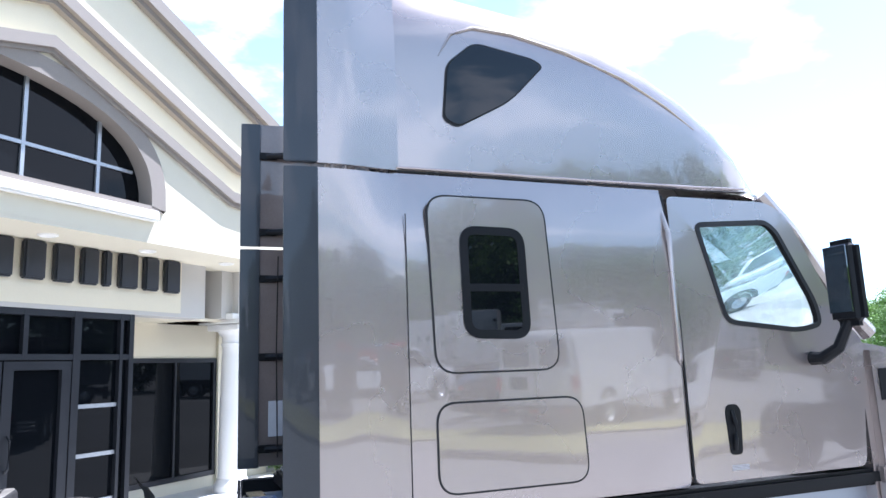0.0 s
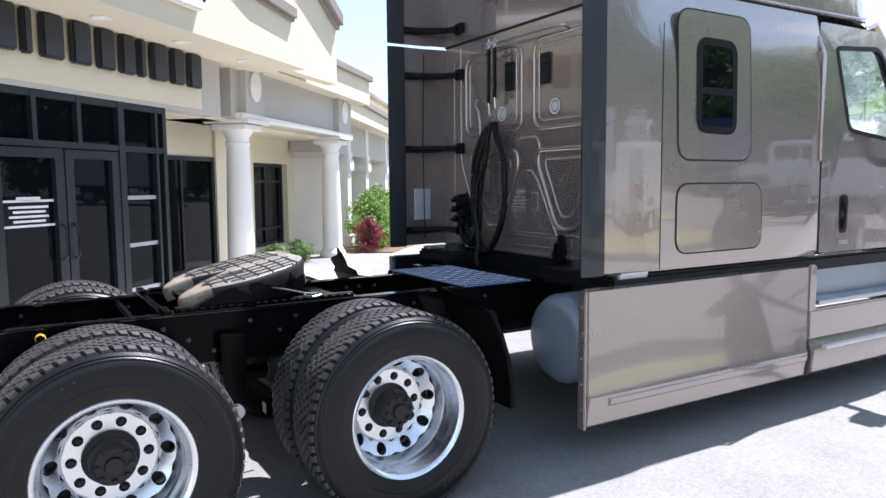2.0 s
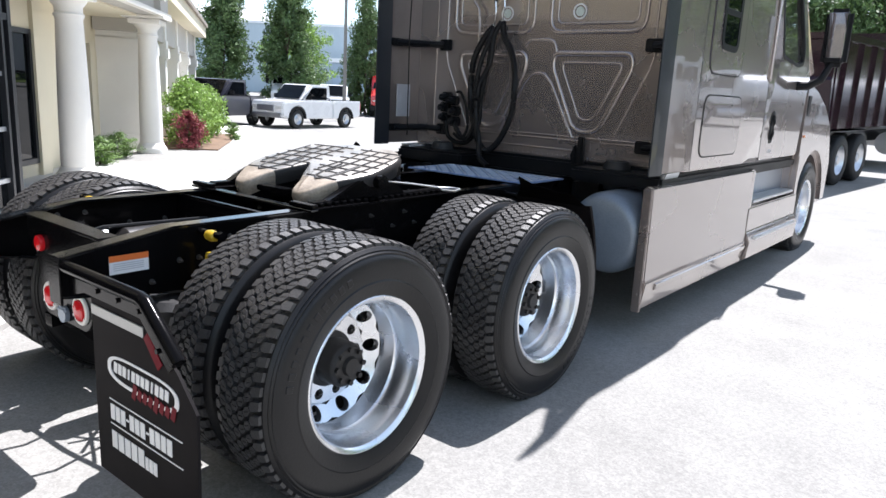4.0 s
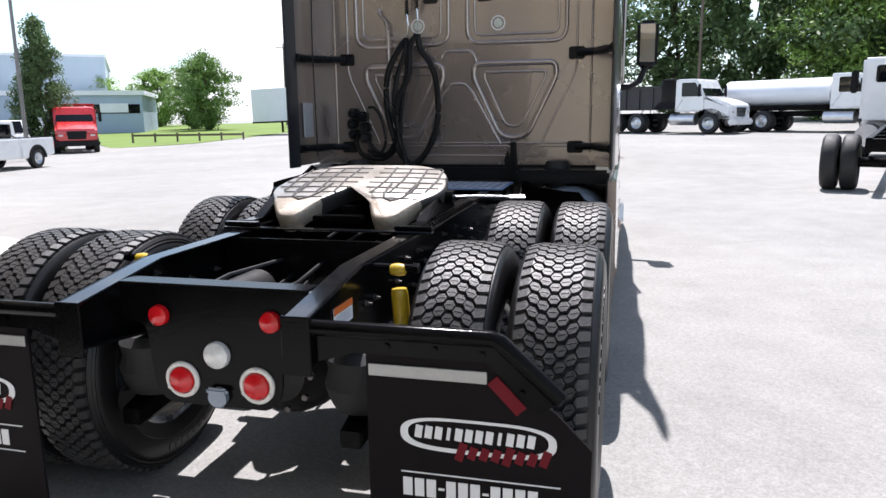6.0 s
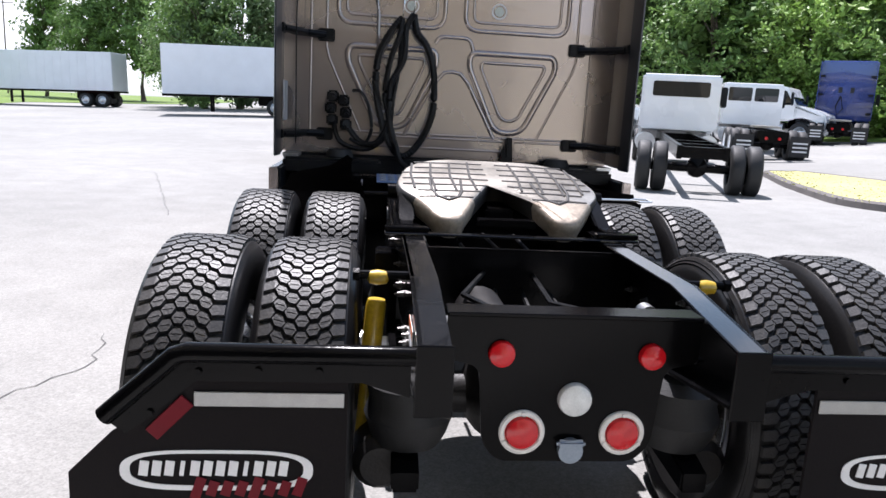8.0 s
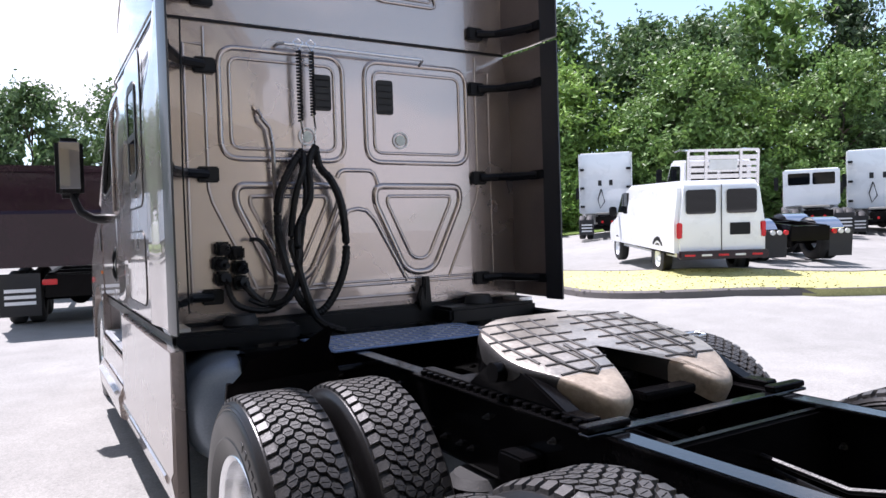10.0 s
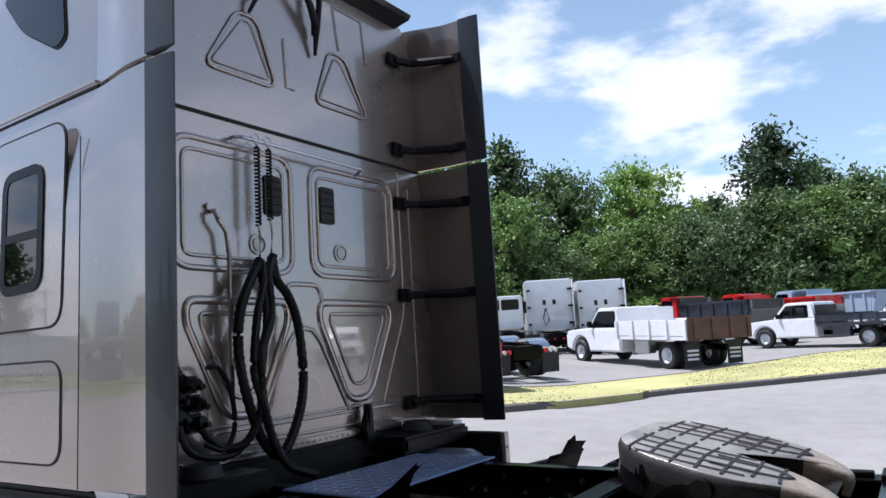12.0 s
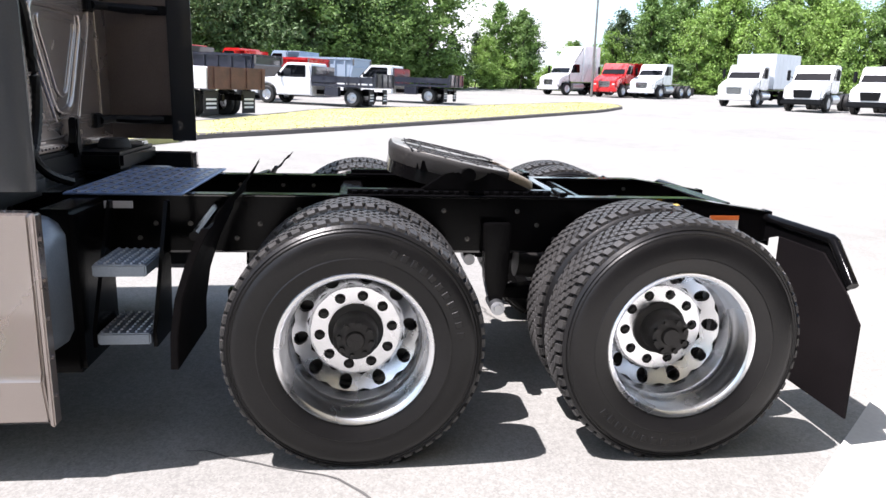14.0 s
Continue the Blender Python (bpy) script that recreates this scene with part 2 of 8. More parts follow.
def asphalt(name, color):
    """Worn asphalt: pale and dark stones, a sandy grain, and broad faint stains."""
    m = bpy.data.materials.new(name)
    m.use_nodes = True
    n, l = m.node_tree.nodes, m.node_tree.links
    b = n["Principled BSDF"]
    co = n.new("ShaderNodeTexCoord")
    total = None
    for kind, scale, detail, lo, hi, a, c in (("noise", 0.22, 6, 0.35, 0.65, 0.90, 1.08), ("noise", 2.2, 8, 0.3, 0.7, 0.92, 1.08), ("noise", 34.0, 3, 0.3, 0.7, 0.92, 1.08), ("stone", 120.0, 0, 0.0, 1.0, 0.86, 1.14)):
        if kind == "noise":
            tex = n.new("ShaderNodeTexNoise")
            tex.inputs["Detail"].default_value = detail
            out = tex.outputs["Fac"]
        else:
            tex = n.new("ShaderNodeTexVoronoi")
            sep = n.new("ShaderNodeSeparateColor")
            l.new(tex.outputs["Color"], sep.inputs["Color"])
            out = sep.outputs["Red"]
        tex.inputs["Scale"].default_value = scale
        l.new(co.outputs["Object"], tex.inputs["Vector"])
        rng = n.new("ShaderNodeMapRange")
        rng.inputs["From Min"].default_value, rng.inputs["From Max"].default_value = lo, hi
        rng.inputs["To Min"].default_value, rng.inputs["To Max"].default_value = a, c
        l.new(out, rng.inputs["Value"])
        if total is None:
            total = rng.outputs["Result"]
        else:
            mul = n.new("ShaderNodeMath")
            mul.operation = "MULTIPLY"
            l.new(total, mul.inputs[0])
            l.new(rng.outputs["Result"], mul.inputs[1])
            total = mul.outputs[0]
    tint = n.new("ShaderNodeVectorMath")
    tint.operation = "SCALE"
    tint.inputs[0].default_value = color
    l.new(total, tint.inputs["Scale"])
    l.new(tint.outputs["Vector"], b.inputs["Base Color"])
    b.inputs["Roughness"].default_value = 0.92
    b.inputs["Specular IOR Level"].default_value = 0.25
    bp = n.new("ShaderNodeBump")
    bp.inputs["Strength"].default_value, bp.inputs["Distance"].default_value = 0.22, 0.005
    l.new(total, bp.inputs["Height"])
    l.new(bp.outputs["Normal"], b.inputs["Normal"])
    return m


M["asphalt"] = asphalt("bleached_asphalt", (0.252, 0.248, 0.234))
M["bolt"] = material("zinc_bolt", (0.12, 0.115, 0.11), 0.3, 0.8, 0.3, 30, 150, 0.1)


def leafy(name, color, spread=0.4, thin=0.21):
    m = bpy.data.materials.new(name)
    m.use_nodes = True
    n, l = m.node_tree.nodes, m.node_tree.links
    b = n["Principled BSDF"]
    geo = n.new("ShaderNodeNewGeometry")
    rng = n.new("ShaderNodeMapRange")
    rng.inputs["To Min"].default_value, rng.inputs["To Max"].default_value = 1 - spread, 1 + spread
    tint = n.new("ShaderNodeVectorMath")
    tint.operation = "SCALE"
    tint.inputs[0].default_value = color
    l.new(geo.outputs["Random Per Island"], rng.inputs["Value"])
    l.new(rng.outputs["Result"], tint.inputs["Scale"])
    l.new(tint.outputs["Vector"], b.inputs["Base Color"])
    b.inputs["Roughness"].default_value = 0.55
    trans = n.new("ShaderNodeBsdfTranslucent")
    mixer = n.new("ShaderNodeMixShader")
    mixer.inputs["Fac"].default_value = thin
    l.new(tint.outputs["Vector"], trans.inputs["Color"])
    l.new(b.outputs["BSDF"], mixer.inputs[1])
    l.new(trans.outputs["BSDF"], mixer.inputs[2])
    l.new(mixer.outputs["Shader"], n["Material Output"].inputs["Surface"])
    return m


M["leaf_dark"] = leafy("dark_leaves", (0.10, 0.165, 0.058))
M["leaf_mid"] = leafy("green_leaves", (0.15, 0.25, 0.065))
M["leaf_light"] = leafy("light_leaves", (0.23, 0.36, 0.08))
M["leaf_pine"] = leafy("pine_needles", (0.05, 0.085, 0.035), 0.4, 0.2)
M["leaf_red"] = leafy("red_leaves", (0.26, 0.06, 0.07))


# ---------------------------------------------------------------- mesh helpers
def mesh_object(name, bm, mat, smooth=30):
    bmesh.ops.recalc_face_normals(bm, faces=bm.faces)
    me = bpy.data.meshes.new(name)
    bm.to_mesh(me)
    bm.free()
    for m in mat if isinstance(mat, (list, tuple)) else (mat,):
        me.materials.append(m)
    if smooth:
        me.polygons.foreach_set("use_smooth", [True] * len(me.polygons))
        me.set_sharp_from_angle(angle=radians(smooth))
    return new(name, me)


def part(name, bm, mat, parent, label="", smooth=30):
    """A bmesh as one mesh object under a thing or a part."""
    ob = mesh_object(name, bm, mat, smooth)
    ob.parent = parent
    if label:
        tagged(ob, label)
    return ob


def thing(name, m, label, category, group="", kind=""):
    ob = new(name)
    ob.empty_display_size = 0.2
    ob.matrix_world = m
    return tagged(ob, label, category, group, kind)


def place(bm, verts, m):
    bmesh.ops.transform(bm, matrix=m, verts=verts)


def box(bm, x0, x1, y0, y1, z0, z1, bevel=0.0, seg=2, m=None):
    got = bmesh.ops.create_cube(bm, size=1)["verts"]
    place(bm, got, Matrix.Translation(((x0 + x1) / 2, (y0 + y1) / 2, (z0 + z1) / 2)) @ Matrix.Diagonal((x1 - x0, y1 - y0, z1 - z0, 1)))
    if bevel:
        edges = list({e for v in got for e in v.link_edges})
        got = bmesh.ops.bevel(bm, geom=edges, offset=bevel, segments=seg, affect="EDGES")["verts"]
    if m is not None:
        place(bm, got, m)
    return got


def tube(bm, points, r, seg=8, closed=False, flat=1.0, up=(0, 0, 1)):
    """A round bar swept along points; r may be one radius or one for each point."""
    pts = [Vector(p) for p in points]
    rings = []
    for i, p in enumerate(pts):
        a = pts[i - 1] if (i or closed) else p
        b = pts[(i + 1) % len(pts)] if (i + 1 < len(pts) or closed) else p
        d = (b - a).normalized()
        s = d.cross(Vector(up))
        if s.length < 0.05:
            s = d.cross(Vector((1, 0, 0.1)))
        s.normalize()
        u = s.cross(d)
        q = r[i] if isinstance(r, (list, tuple)) else r
        rings.append([bm.verts.new(p + (s * math.cos(2 * math.pi * k / seg) + u * flat * math.sin(2 * math.pi * k / seg)) * q) for k in range(seg)])
    n = len(rings)
    for i in range(n if closed else n - 1):
        a, b = rings[i], rings[(i + 1) % n]
        for k in range(seg):
            bm.faces.new((a[k], a[(k + 1) % seg], b[(k + 1) % seg], b[k]))
    if not closed:
        bm.faces.new(rings[0])
        bm.faces.new(rings[-1][::-1])


def disc(bm, centre, axis, r, depth, seg=24, r2=None):
    """A cylinder or cone of that depth along axis, centred."""
    got = bmesh.ops.create_cone(bm, cap_ends=True, segments=seg, radius1=r, radius2=r if r2 is None else r2, depth=depth)["verts"]
    place(bm, got, Matrix.Translation(centre) @ Vector(axis).to_track_quat("Z", "Y").to_matrix().to_4x4())
    return got


def lathe(bm, profile, m=None, seg=40, closed=False):
    """Turns (radius, along) pairs about the x axis."""
    rings = []
    for r, a in profile:
        rings.append([bm.verts.new((a, r * math.cos(2 * math.pi * k / seg), r * math.sin(2 * math.pi * k / seg))) for k in range(seg)])
    for i in range(len(rings) if closed else len(rings) - 1):
        a, b = rings[i], rings[(i + 1) % len(rings)]
        for k in range(seg):
            bm.faces.new((a[k], a[(k + 1) % seg], b[(k + 1) % seg], b[k]))
    if m is not None:
        place(bm, [v for ring in rings for v in ring], m)


def prism(bm, outline, axis, lo, hi, bevel=0.0):
    """A flat outline pushed along an axis. outline: pairs in the two other axes, in xyz order."""
    def at(p, v):
        return {"x": (v, p[0], p[1]), "y": (p[0], v, p[1]), "z": (p[0], p[1], v)}[axis]
    a = [bm.verts.new(at(p, lo)) for p in outline]
    b = [bm.verts.new(at(p, hi)) for p in outline]
    n = len(a)
    faces = [bm.faces.new(a), bm.faces.new(b[::-1])]
    for i in range(n):
        faces.append(bm.faces.new((a[i], b[i], b[(i + 1) % n], a[(i + 1) % n])))
    if bevel:
        bmesh.ops.recalc_face_normals(bm, faces=faces)
        edges = list({e for f in faces[:2] for e in f.edges})
        bmesh.ops.bevel(bm, geom=edges, offset=bevel, segments=2, affect="EDGES")
    return a + b


def rounded(points, r, n=5):
    """The outline with its corners rounded."""
    out = []
    k = len(points)
    for i in range(k):
        p, a, b = Vector(points[i]), Vector(points[i - 1]), Vector(points[(i + 1) % k])
        q = r[i] if isinstance(r, (list, tuple)) else r
        da, db = (a - p), (b - p)
        q = min(q, da.length * 0.49, db.length * 0.49)
        s, e = p + da.normalized() * q, p + db.normalized() * q
        for j in range(n + 1):
            t = j / n
            out.append(tuple((1 - t) ** 2 * s + 2 * t * (1 - t) * p + t * t * e))
    return out


def rect(x0, x1, y0, y1, r=0.05, n=5):
    return rounded([(x0, y0), (x1, y0), (x1, y1), (x0, y1)], r, n)


def frame_ring(bm, outer, inner, axis, lo, hi):
    """A flat frame between two outlines of as many points, pushed along an axis."""
    def at(p, v):
        return {"x": (v, p[0], p[1]), "y": (p[0], v, p[1]), "z": (p[0], p[1], v)}[axis]
    rows = [[bm.verts.new(at(p, v)) for p in o] for o, v in ((outer, lo), (outer, hi), (inner, hi), (inner, lo))]
    n = len(outer)
    for j in range(4):
        a, b = rows[j], rows[(j + 1) % 4]
        for i in range(n):
            bm.faces.new((a[i], a[(i + 1) % n], b[(i + 1) % n], b[i]))


def shrink(outline, d):
    """The outline moved inwards by d (for convex outlines that run either way)."""
    c = sum((Vector(p) for p in outline), Vector((0, 0))) / len(outline)
    k = len(outline)
    out = []
    for i in range(k):
        p, t = Vector(outline[i]), Vector(outline[(i + 1) % k]) - Vector(outline[i - 1])
        if t.length < 1e-6:
            t = Vector(outline[(i + 2) % k]) - Vector(outline[i - 2])
        nrm = Vector((-t.y, t.x)).normalized()
        if nrm.dot(c - p) < 0:
            nrm = -nrm
        out.append(tuple(p + nrm * d))
    return out


def sp(v):
    return math.log1p(math.exp(min(v / 3.0, 40))) * 3.0 if v < 100 else v


def ground_z(x, y):
    """The lot: flat under the truck, rising gently to the far sides and falling towards the street."""
    r, bearing = math.hypot(x, y), math.degrees(math.atan2(y, x))
    mound = 0.05 * min(sp(r - 9), 16) * math.exp(-((bearing - 40) / 12) ** 2)
    fall = min(1.0, max(0.0, (r - 12) / 14))
    dip = 0.55 * fall * fall * (3 - 2 * fall) * math.exp(-((bearing - 132) / 24) ** 2)
    return mound - dip + 0.027 * sp(x - 9) + 0.02 * sp(y - 9) * (0.5 + 0.5 / (1 + math.exp(-max(-60, min(60, (x + 15) / 5)))))

# ---------------------------------------------------------------- ground
def axis_steps(lo, hi, near, far):
    out, v = [0.0], 0.0
    while v < hi:
        v += near + (far - near) * min(1.0, max(0.0, (v - 20) / 150))
        out.append(v)
    v = 0.0
    while v > lo:
        v -= near + (far - near) * min(1.0, max(0.0, (-v - 20) / 150))
        out.insert(0, v)
    return out


xs, ys = axis_steps(-900, 900, 2.0, 60.0), axis_steps(-900, 900, 2.0, 60.0)
bm = bmesh.new()
grid = [[bm.verts.new((x, y, ground_z(min(x, 140), min(y, 140)) - (0.0 if max(abs(x), abs(y)) < 150 else 1.0))) for x in xs] for y in ys]
for a, b in zip(grid, grid[1:]):
    for i in range(len(a) - 1):
        bm.faces.new((a[i], a[i + 1], b[i + 1], b[i]))
ground = mesh_object("ground", bm, M["asphalt"])
tagged(ground, "sun-bleached grey asphalt truck lot", "ground", kind="structure")


def sheet(name, outline, mat, lift, thick, label, category, n_in=1):
    """A slab that lies on the ground along an outline."""
    bm = bmesh.new()
    top = [bm.verts.new((x, y, ground_z(x, y) + lift)) for x, y in outline]
    low = [bm.verts.new((x, y, ground_z(x, y) + lift - thick)) for x, y in outline]
    cap = bm.faces.new(top)
    n = len(top)
    for i in range(n):
        bm.faces.new((top[i], low[i], low[(i + 1) % n], top[(i + 1) % n]))
    bmesh.ops.triangulate(bm, faces=[cap])
    ob = mesh_object(name, bm, mat, 40)
    return tagged(ob, label, category, kind="structure")


def place_on(frame_m, s, n, z=0.0):
    return frame_m @ Vector((-s, n, z))


FRONT = pose(0, 0, 0, 0, 0, -47)
WING = pose(-7.75, 2.89, 0, 0, 0, -42)

# pale walk along the building
walk_edge = [place_on(FRONT, s, n) for s, n in ((-22, -1.42), (6.2, -1.42), (7.4, -1.2))] + [place_on(WING, u, w) for u, w in ((2.0, 1.6), (9.0, 1.4), (14.5, 0.9), (21.0, 0.3), (21.0, -2.6), (9.0, -1.6), (0.0, -1.2))] + [place_on(FRONT, -22, -4.2)]
sheet("pavement", [(p.x, p.y) for p in walk_edge], M["concrete"], 0.012, 0.05, "pale concrete walk along the dealership front", "pavement")


def crack(points, width, seed):
    rnd = random.Random(seed)
    bm = bmesh.new()
    prev = None
    for (x0, y0), (x1, y1) in zip(points, points[1:]):
        n = max(2, int(math.hypot(x1 - x0, y1 - y0) / 0.09))
        for k in range(n):
            t = k / n
            w = width * rnd.uniform(0.3, 1.2)
            x, y = x0 + (x1 - x0) * t + rnd.uniform(-0.025, 0.025), y0 + (y1 - y0) * t + rnd.uniform(-0.025, 0.025)
            d = Vector((-(y1 - y0), x1 - x0)).normalized() * w
            a, b = bm.verts.new((x + d.x, y + d.y, ground_z(x, y) + 0.004)), bm.verts.new((x - d.x, y - d.y, ground_z(x, y) + 0.004))
            if prev:
                bm.faces.new((prev[0], prev[1], b, a))
            prev = (a, b)
    tagged(mesh_object("pavement_crack", bm, M["crack"], 0), "thin dark crack across the asphalt", "crack", "asphalt cracks", "structure")


crack([(-1.75, 0.80), (-1.5, 1.15), (-1.26, 1.47), (-1.0, 2.1)], 0.006, 1)
crack([(1.9, 5.6), (3.2, 6.4), (5.2, 6.9), (7.0, 7.4)], 0.004, 3)
crack([(-2.15, 2.0), (-2.05, 1.45), (-2.3, 1.0), (-2.2, 0.4)], 0.004, 4)
crack([(1.6, 9.0), (4.0, 9.3), (7.0, 9.2)], 0.004, 5)
crack([(-9.0, 14.0), (-4.5, 11.0), (-3.0, 6.4)], 0.005, 6)

# ---------------------------------------------------------------- dealership
shop = thing("dealership_building", FRONT, "cream stucco truck dealership with gabled entrance and arched window", "building", kind="structure")
C0 = 1.6


def flip(pts):
    return [(-s, z) for s, z in pts]


def add(name, bm, mat, label="", parent=None, smooth=30):
    return part(name, bm, mat, parent or shop, label, smooth)


def arch(a, b, n=30, lo=0.0, hi=math.pi):
    out = []
    for k in range(n + 1):
        c, h = math.cos(lo + (hi - lo) * k / n), math.sin(lo + (hi - lo) * k / n)
        out.append((C0 + a * math.copysign(abs(c) ** 0.74, c), 3.93 + b * max(0.0, h) ** 0.74))
    return out


def bar_along(bm, pts, h, y0, y1):
    """A moulding of height h along a line of (s, z) points."""
    for (s0, z0), (s1, z1) in zip(pts, pts[1:]):
        prism(bm, flip([(s0, z0), (s1, z1), (s1, z1 - h), (s0, z0 - h)]), "y", y0, y1)


low = [(-3.75, 4.34), (-2.66, 4.43), (0.17, 5.62), (0.79, 5.45), (2.41, 5.45), (3.03, 5.62), (5.86, 4.43), (6.95, 4.34)]
mid = [(-3.98, 4.97), (-2.98, 5.08), (0.05, 6.36), (0.70, 6.18), (2.50, 6.18), (3.15, 6.36), (6.18, 5.08), (7.18, 4.97)]
top = [(-6.2, 4.76), (-4.0, 5.88), (1.6, 8.2), (7.2, 5.88), (9.4, 4.76)]
bm = bmesh.new()
prism(bm, flip(low + [(6.95, 3.93)] + arch(3.04, 1.42) + [(-3.75, 3.93)]), "y", -2.62, -2.40)
prism(bm, flip([(-3.75, 3.54), (6.95, 3.54), (6.95, 3.93), (-3.75, 3.93)]), "y", -2.62, -2.40)
add("gable_wall", bm, M["stucco"], "cream stucco gable face")
bm = bmesh.new()
prism(bm, flip(mid + [(7.18, 4.2), (-3.98, 4.2)]), "y", -2.76, -2.64)
add("gable_wall", bm, M["stucco"], "cream stucco stepped gable face")
bm = bmesh.new()
prism(bm, flip([(-6.2, 3.54)] + top + [(9.4, 3.54)]), "y", -3.0, -2.78)
add("gable_wall", bm, M["stucco"], "cream stucco upper gable")
bm = bmesh.new()
bar_along(bm, low, 0.14, -2.40, -2.30)
bar_along(bm, [(s, z - 0.14) for s, z in low], 0.05, -2.40, -2.345)
add("gable_moulding", bm, M["trim"], "grey-brown gable moulding")
bm = bmesh.new()
bar_along(bm, mid, 0.16, -2.64, -2.48)
bar_along(bm, [(s, z - 0.16) for s, z in mid], 0.07, -2.64, -2.55)
add("gable_moulding", bm, M["trim"], "grey-brown gable moulding")
bm = bmesh.new()
bar_along(bm, [(s, z + 0.06) for s, z in top], 0.2, -3.3, -2.62)
bar_along(bm, [(s, z - 0.14) for s, z in top], 0.08, -2.78, -2.70)
add("roof_edge", bm, M["trim"], "grey-brown metal roof edge")
bm = bmesh.new()
frame_ring(bm, flip(arch(3.10, 1.50) + [(C0 - 3.06, 3.90), (C0 + 3.06, 3.90)]), flip(arch(2.88, 1.29) + [(C0 - 2.88, 3.97), (C0 + 2.88, 3.97)]), "y", -2.70, -2.37)
add("arch_trim", bm, M["trim"], "brown arch surround")
bm = bmesh.new()
prism(bm, flip(arch(2.88, 1.29)), "y", -2.625, -2.605)
arch_pane = add("arch_window", bm, M["shop_glass"], "dark tinted arched window")
for s in (-0.80, 0.13, 1.06, 1.99, 2.92, 3.85):
    zt = 3.93 + 1.29 * max(0, 1 - abs((s - C0) / 2.88) ** 2.7) ** 0.37
    bm = bmesh.new()
    box(bm, -s - 0.022, -s + 0.022, -2.605, -2.575, 3.95, zt)
    add("mullion", bm, M["silver_frame"], "", arch_pane)
bm = bmesh.new()
box(bm, -(C0 + 2.74), -(C0 - 2.74), -2.605, -2.577, 4.38, 4.422)
add("mullion", bm, M["silver_frame"], "", arch_pane)
bm = bmesh.new()
box(bm, -4.56, 1.36, -2.42, -2.30, 3.77, 3.90, 0.02)
add("arch_sill", bm, M["white_trim"], "white arched window sill")
bm = bmesh.new()
box(bm, -7.4, 6.2, -3.6, -2.4, 3.50, 3.545)
add("soffit", bm, M["stucco"], "cream soffit")
for s in (0.6, 2.1, 3.45, 4.85, 6.3):
    bm = bmesh.new()
    lathe(bm, [(0.11, 0.0), (0.11, 0.02), (0.085, 0.03), (0.07, 0.01), (0.0, 0.005)], pose(-s, -2.85, 3.505, 0, 90, 0), 20)
    add("downlight", bm, M["white_trim"], "round white downlight")
bm = bmesh.new()
prism(bm, flip([(-6.0, 2.70), (6.35, 2.70), (6.35, 3.52), (-6.0, 3.52)]), "y", -3.62, -3.31)
sign_wall = add("sign_band", bm, M["stucco_grey"], "grey stucco sign band above the doors")
bm = bmesh.new()
prism(bm, flip([(-2.0, 2.755), (5.86, 2.755), (5.86, 3.50), (-2.0, 3.50)]), "y", -3.31, -3.295)
add("sign_panel", bm, M["stucco"], "", sign_wall)
# dark letter-sized blocks of the sign, plain shapes
widths = [0.30, 0.33, 0.30, 0.14, 0.36, 0.34, 0.32, 0.29, 0.14, 0.36, 0.30, 0.33]
s = 5.76
for w in widths[::-1]:
    bm = bmesh.new()
    box(bm, -s, -s + w * 0.8, -3.29, -3.19, 3.03, 3.49, 0.02)
    add("sign_block", bm, M["sign"], "dark raised sign block", sign_wall)
    s -= w + 0.055
# entrance glazing
bm = bmesh.new()
box(bm, -5.08, 3.0, -3.42, -3.40, 0.05, 2.68)
glazing = add("entrance_glass", bm, M["shop_glass"], "dark tinted entrance glazing")
for s, w, z0 in ((5.06, 0.07, 0.0), (4.90, 0.045, 0.0), (4.25, 0.10, 0.0), (3.58, 0.06, 2.14), (2.96, 0.06, 2.14), (2.34, 0.10, 0.0), (1.2, 0.10, 0.0), (0.2, 0.10, 0.0), (-0.8, 0.1, 0.0)):
    bm = bmesh.new()
    box(bm, -s - w / 2, -s + w / 2, -3.45, -3.33, z0, 2.70)
    add("frame_post", bm, M["bronze"], "", glazing)
for z, h in ((2.66, 0.08), (2.13, 0.07)):
    bm = bmesh.new()
    box(bm, -5.09, 3.0, -3.45, -3.335, z - h / 2, z + h / 2)
    add("frame_rail", bm, M["bronze"], "", glazing)
for z in (1.52, 0.92, 0.35):
    bm = bmesh.new()
    box(bm, -4.88, -4.25, -3.44, -3.36, z - 0.025, z + 0.025)
    add("frame_rail", bm, M["silver_frame"], "", glazing)
for s0, s1 in ((3.35, 4.19), (2.40, 3.33)):
    bm = bmesh.new()
    frame_ring(bm, rect(-s1, -s0, 0.02, 2.08, 0.005, 2), rect(-s1 + 0.12, -s0 - 0.12, 0.22, 1.98, 0.005, 2), "y", -3.43, -3.34)
    leaf = add("door_leaf", bm, M["bronze"], "dark bronze glass door leaf", glazing)
    bm = bmesh.new()
    tube(bm, [(-s0 - 0.08 if s0 > 3 else -s1 + 0.08, -3.33, 0.85), (-s0 - 0.08 if s0 > 3 else -s1 + 0.08, -3.28, 0.9), (-s0 - 0.08 if s0 > 3 else -s1 + 0.08, -3.28, 1.2), (-s0 - 0.08 if s0 > 3 else -s1 + 0.08, -3.33, 1.25)], 0.014, 8)
    add("door_pull", bm, M["bronze"], "", glazing)
bm = bmesh.new()
frame_ring(bm, rect(-3.240, -2.520, 1.24, 1.53, 0.03, 3), rect(-3.215, -2.545, 1.265, 1.505, 0.02, 3), "y", -3.398, -3.39)
for k in range(4):
    box(bm, -3.130 + 0.04 * (k % 2), -2.630 - 0.05 * (k % 2), -3.398, -3.39, 1.44 - k * 0.05, 1.465 - k * 0.05)
box(bm, -3.030, -2.730, -3.398, -3.39, 1.515, 1.56)
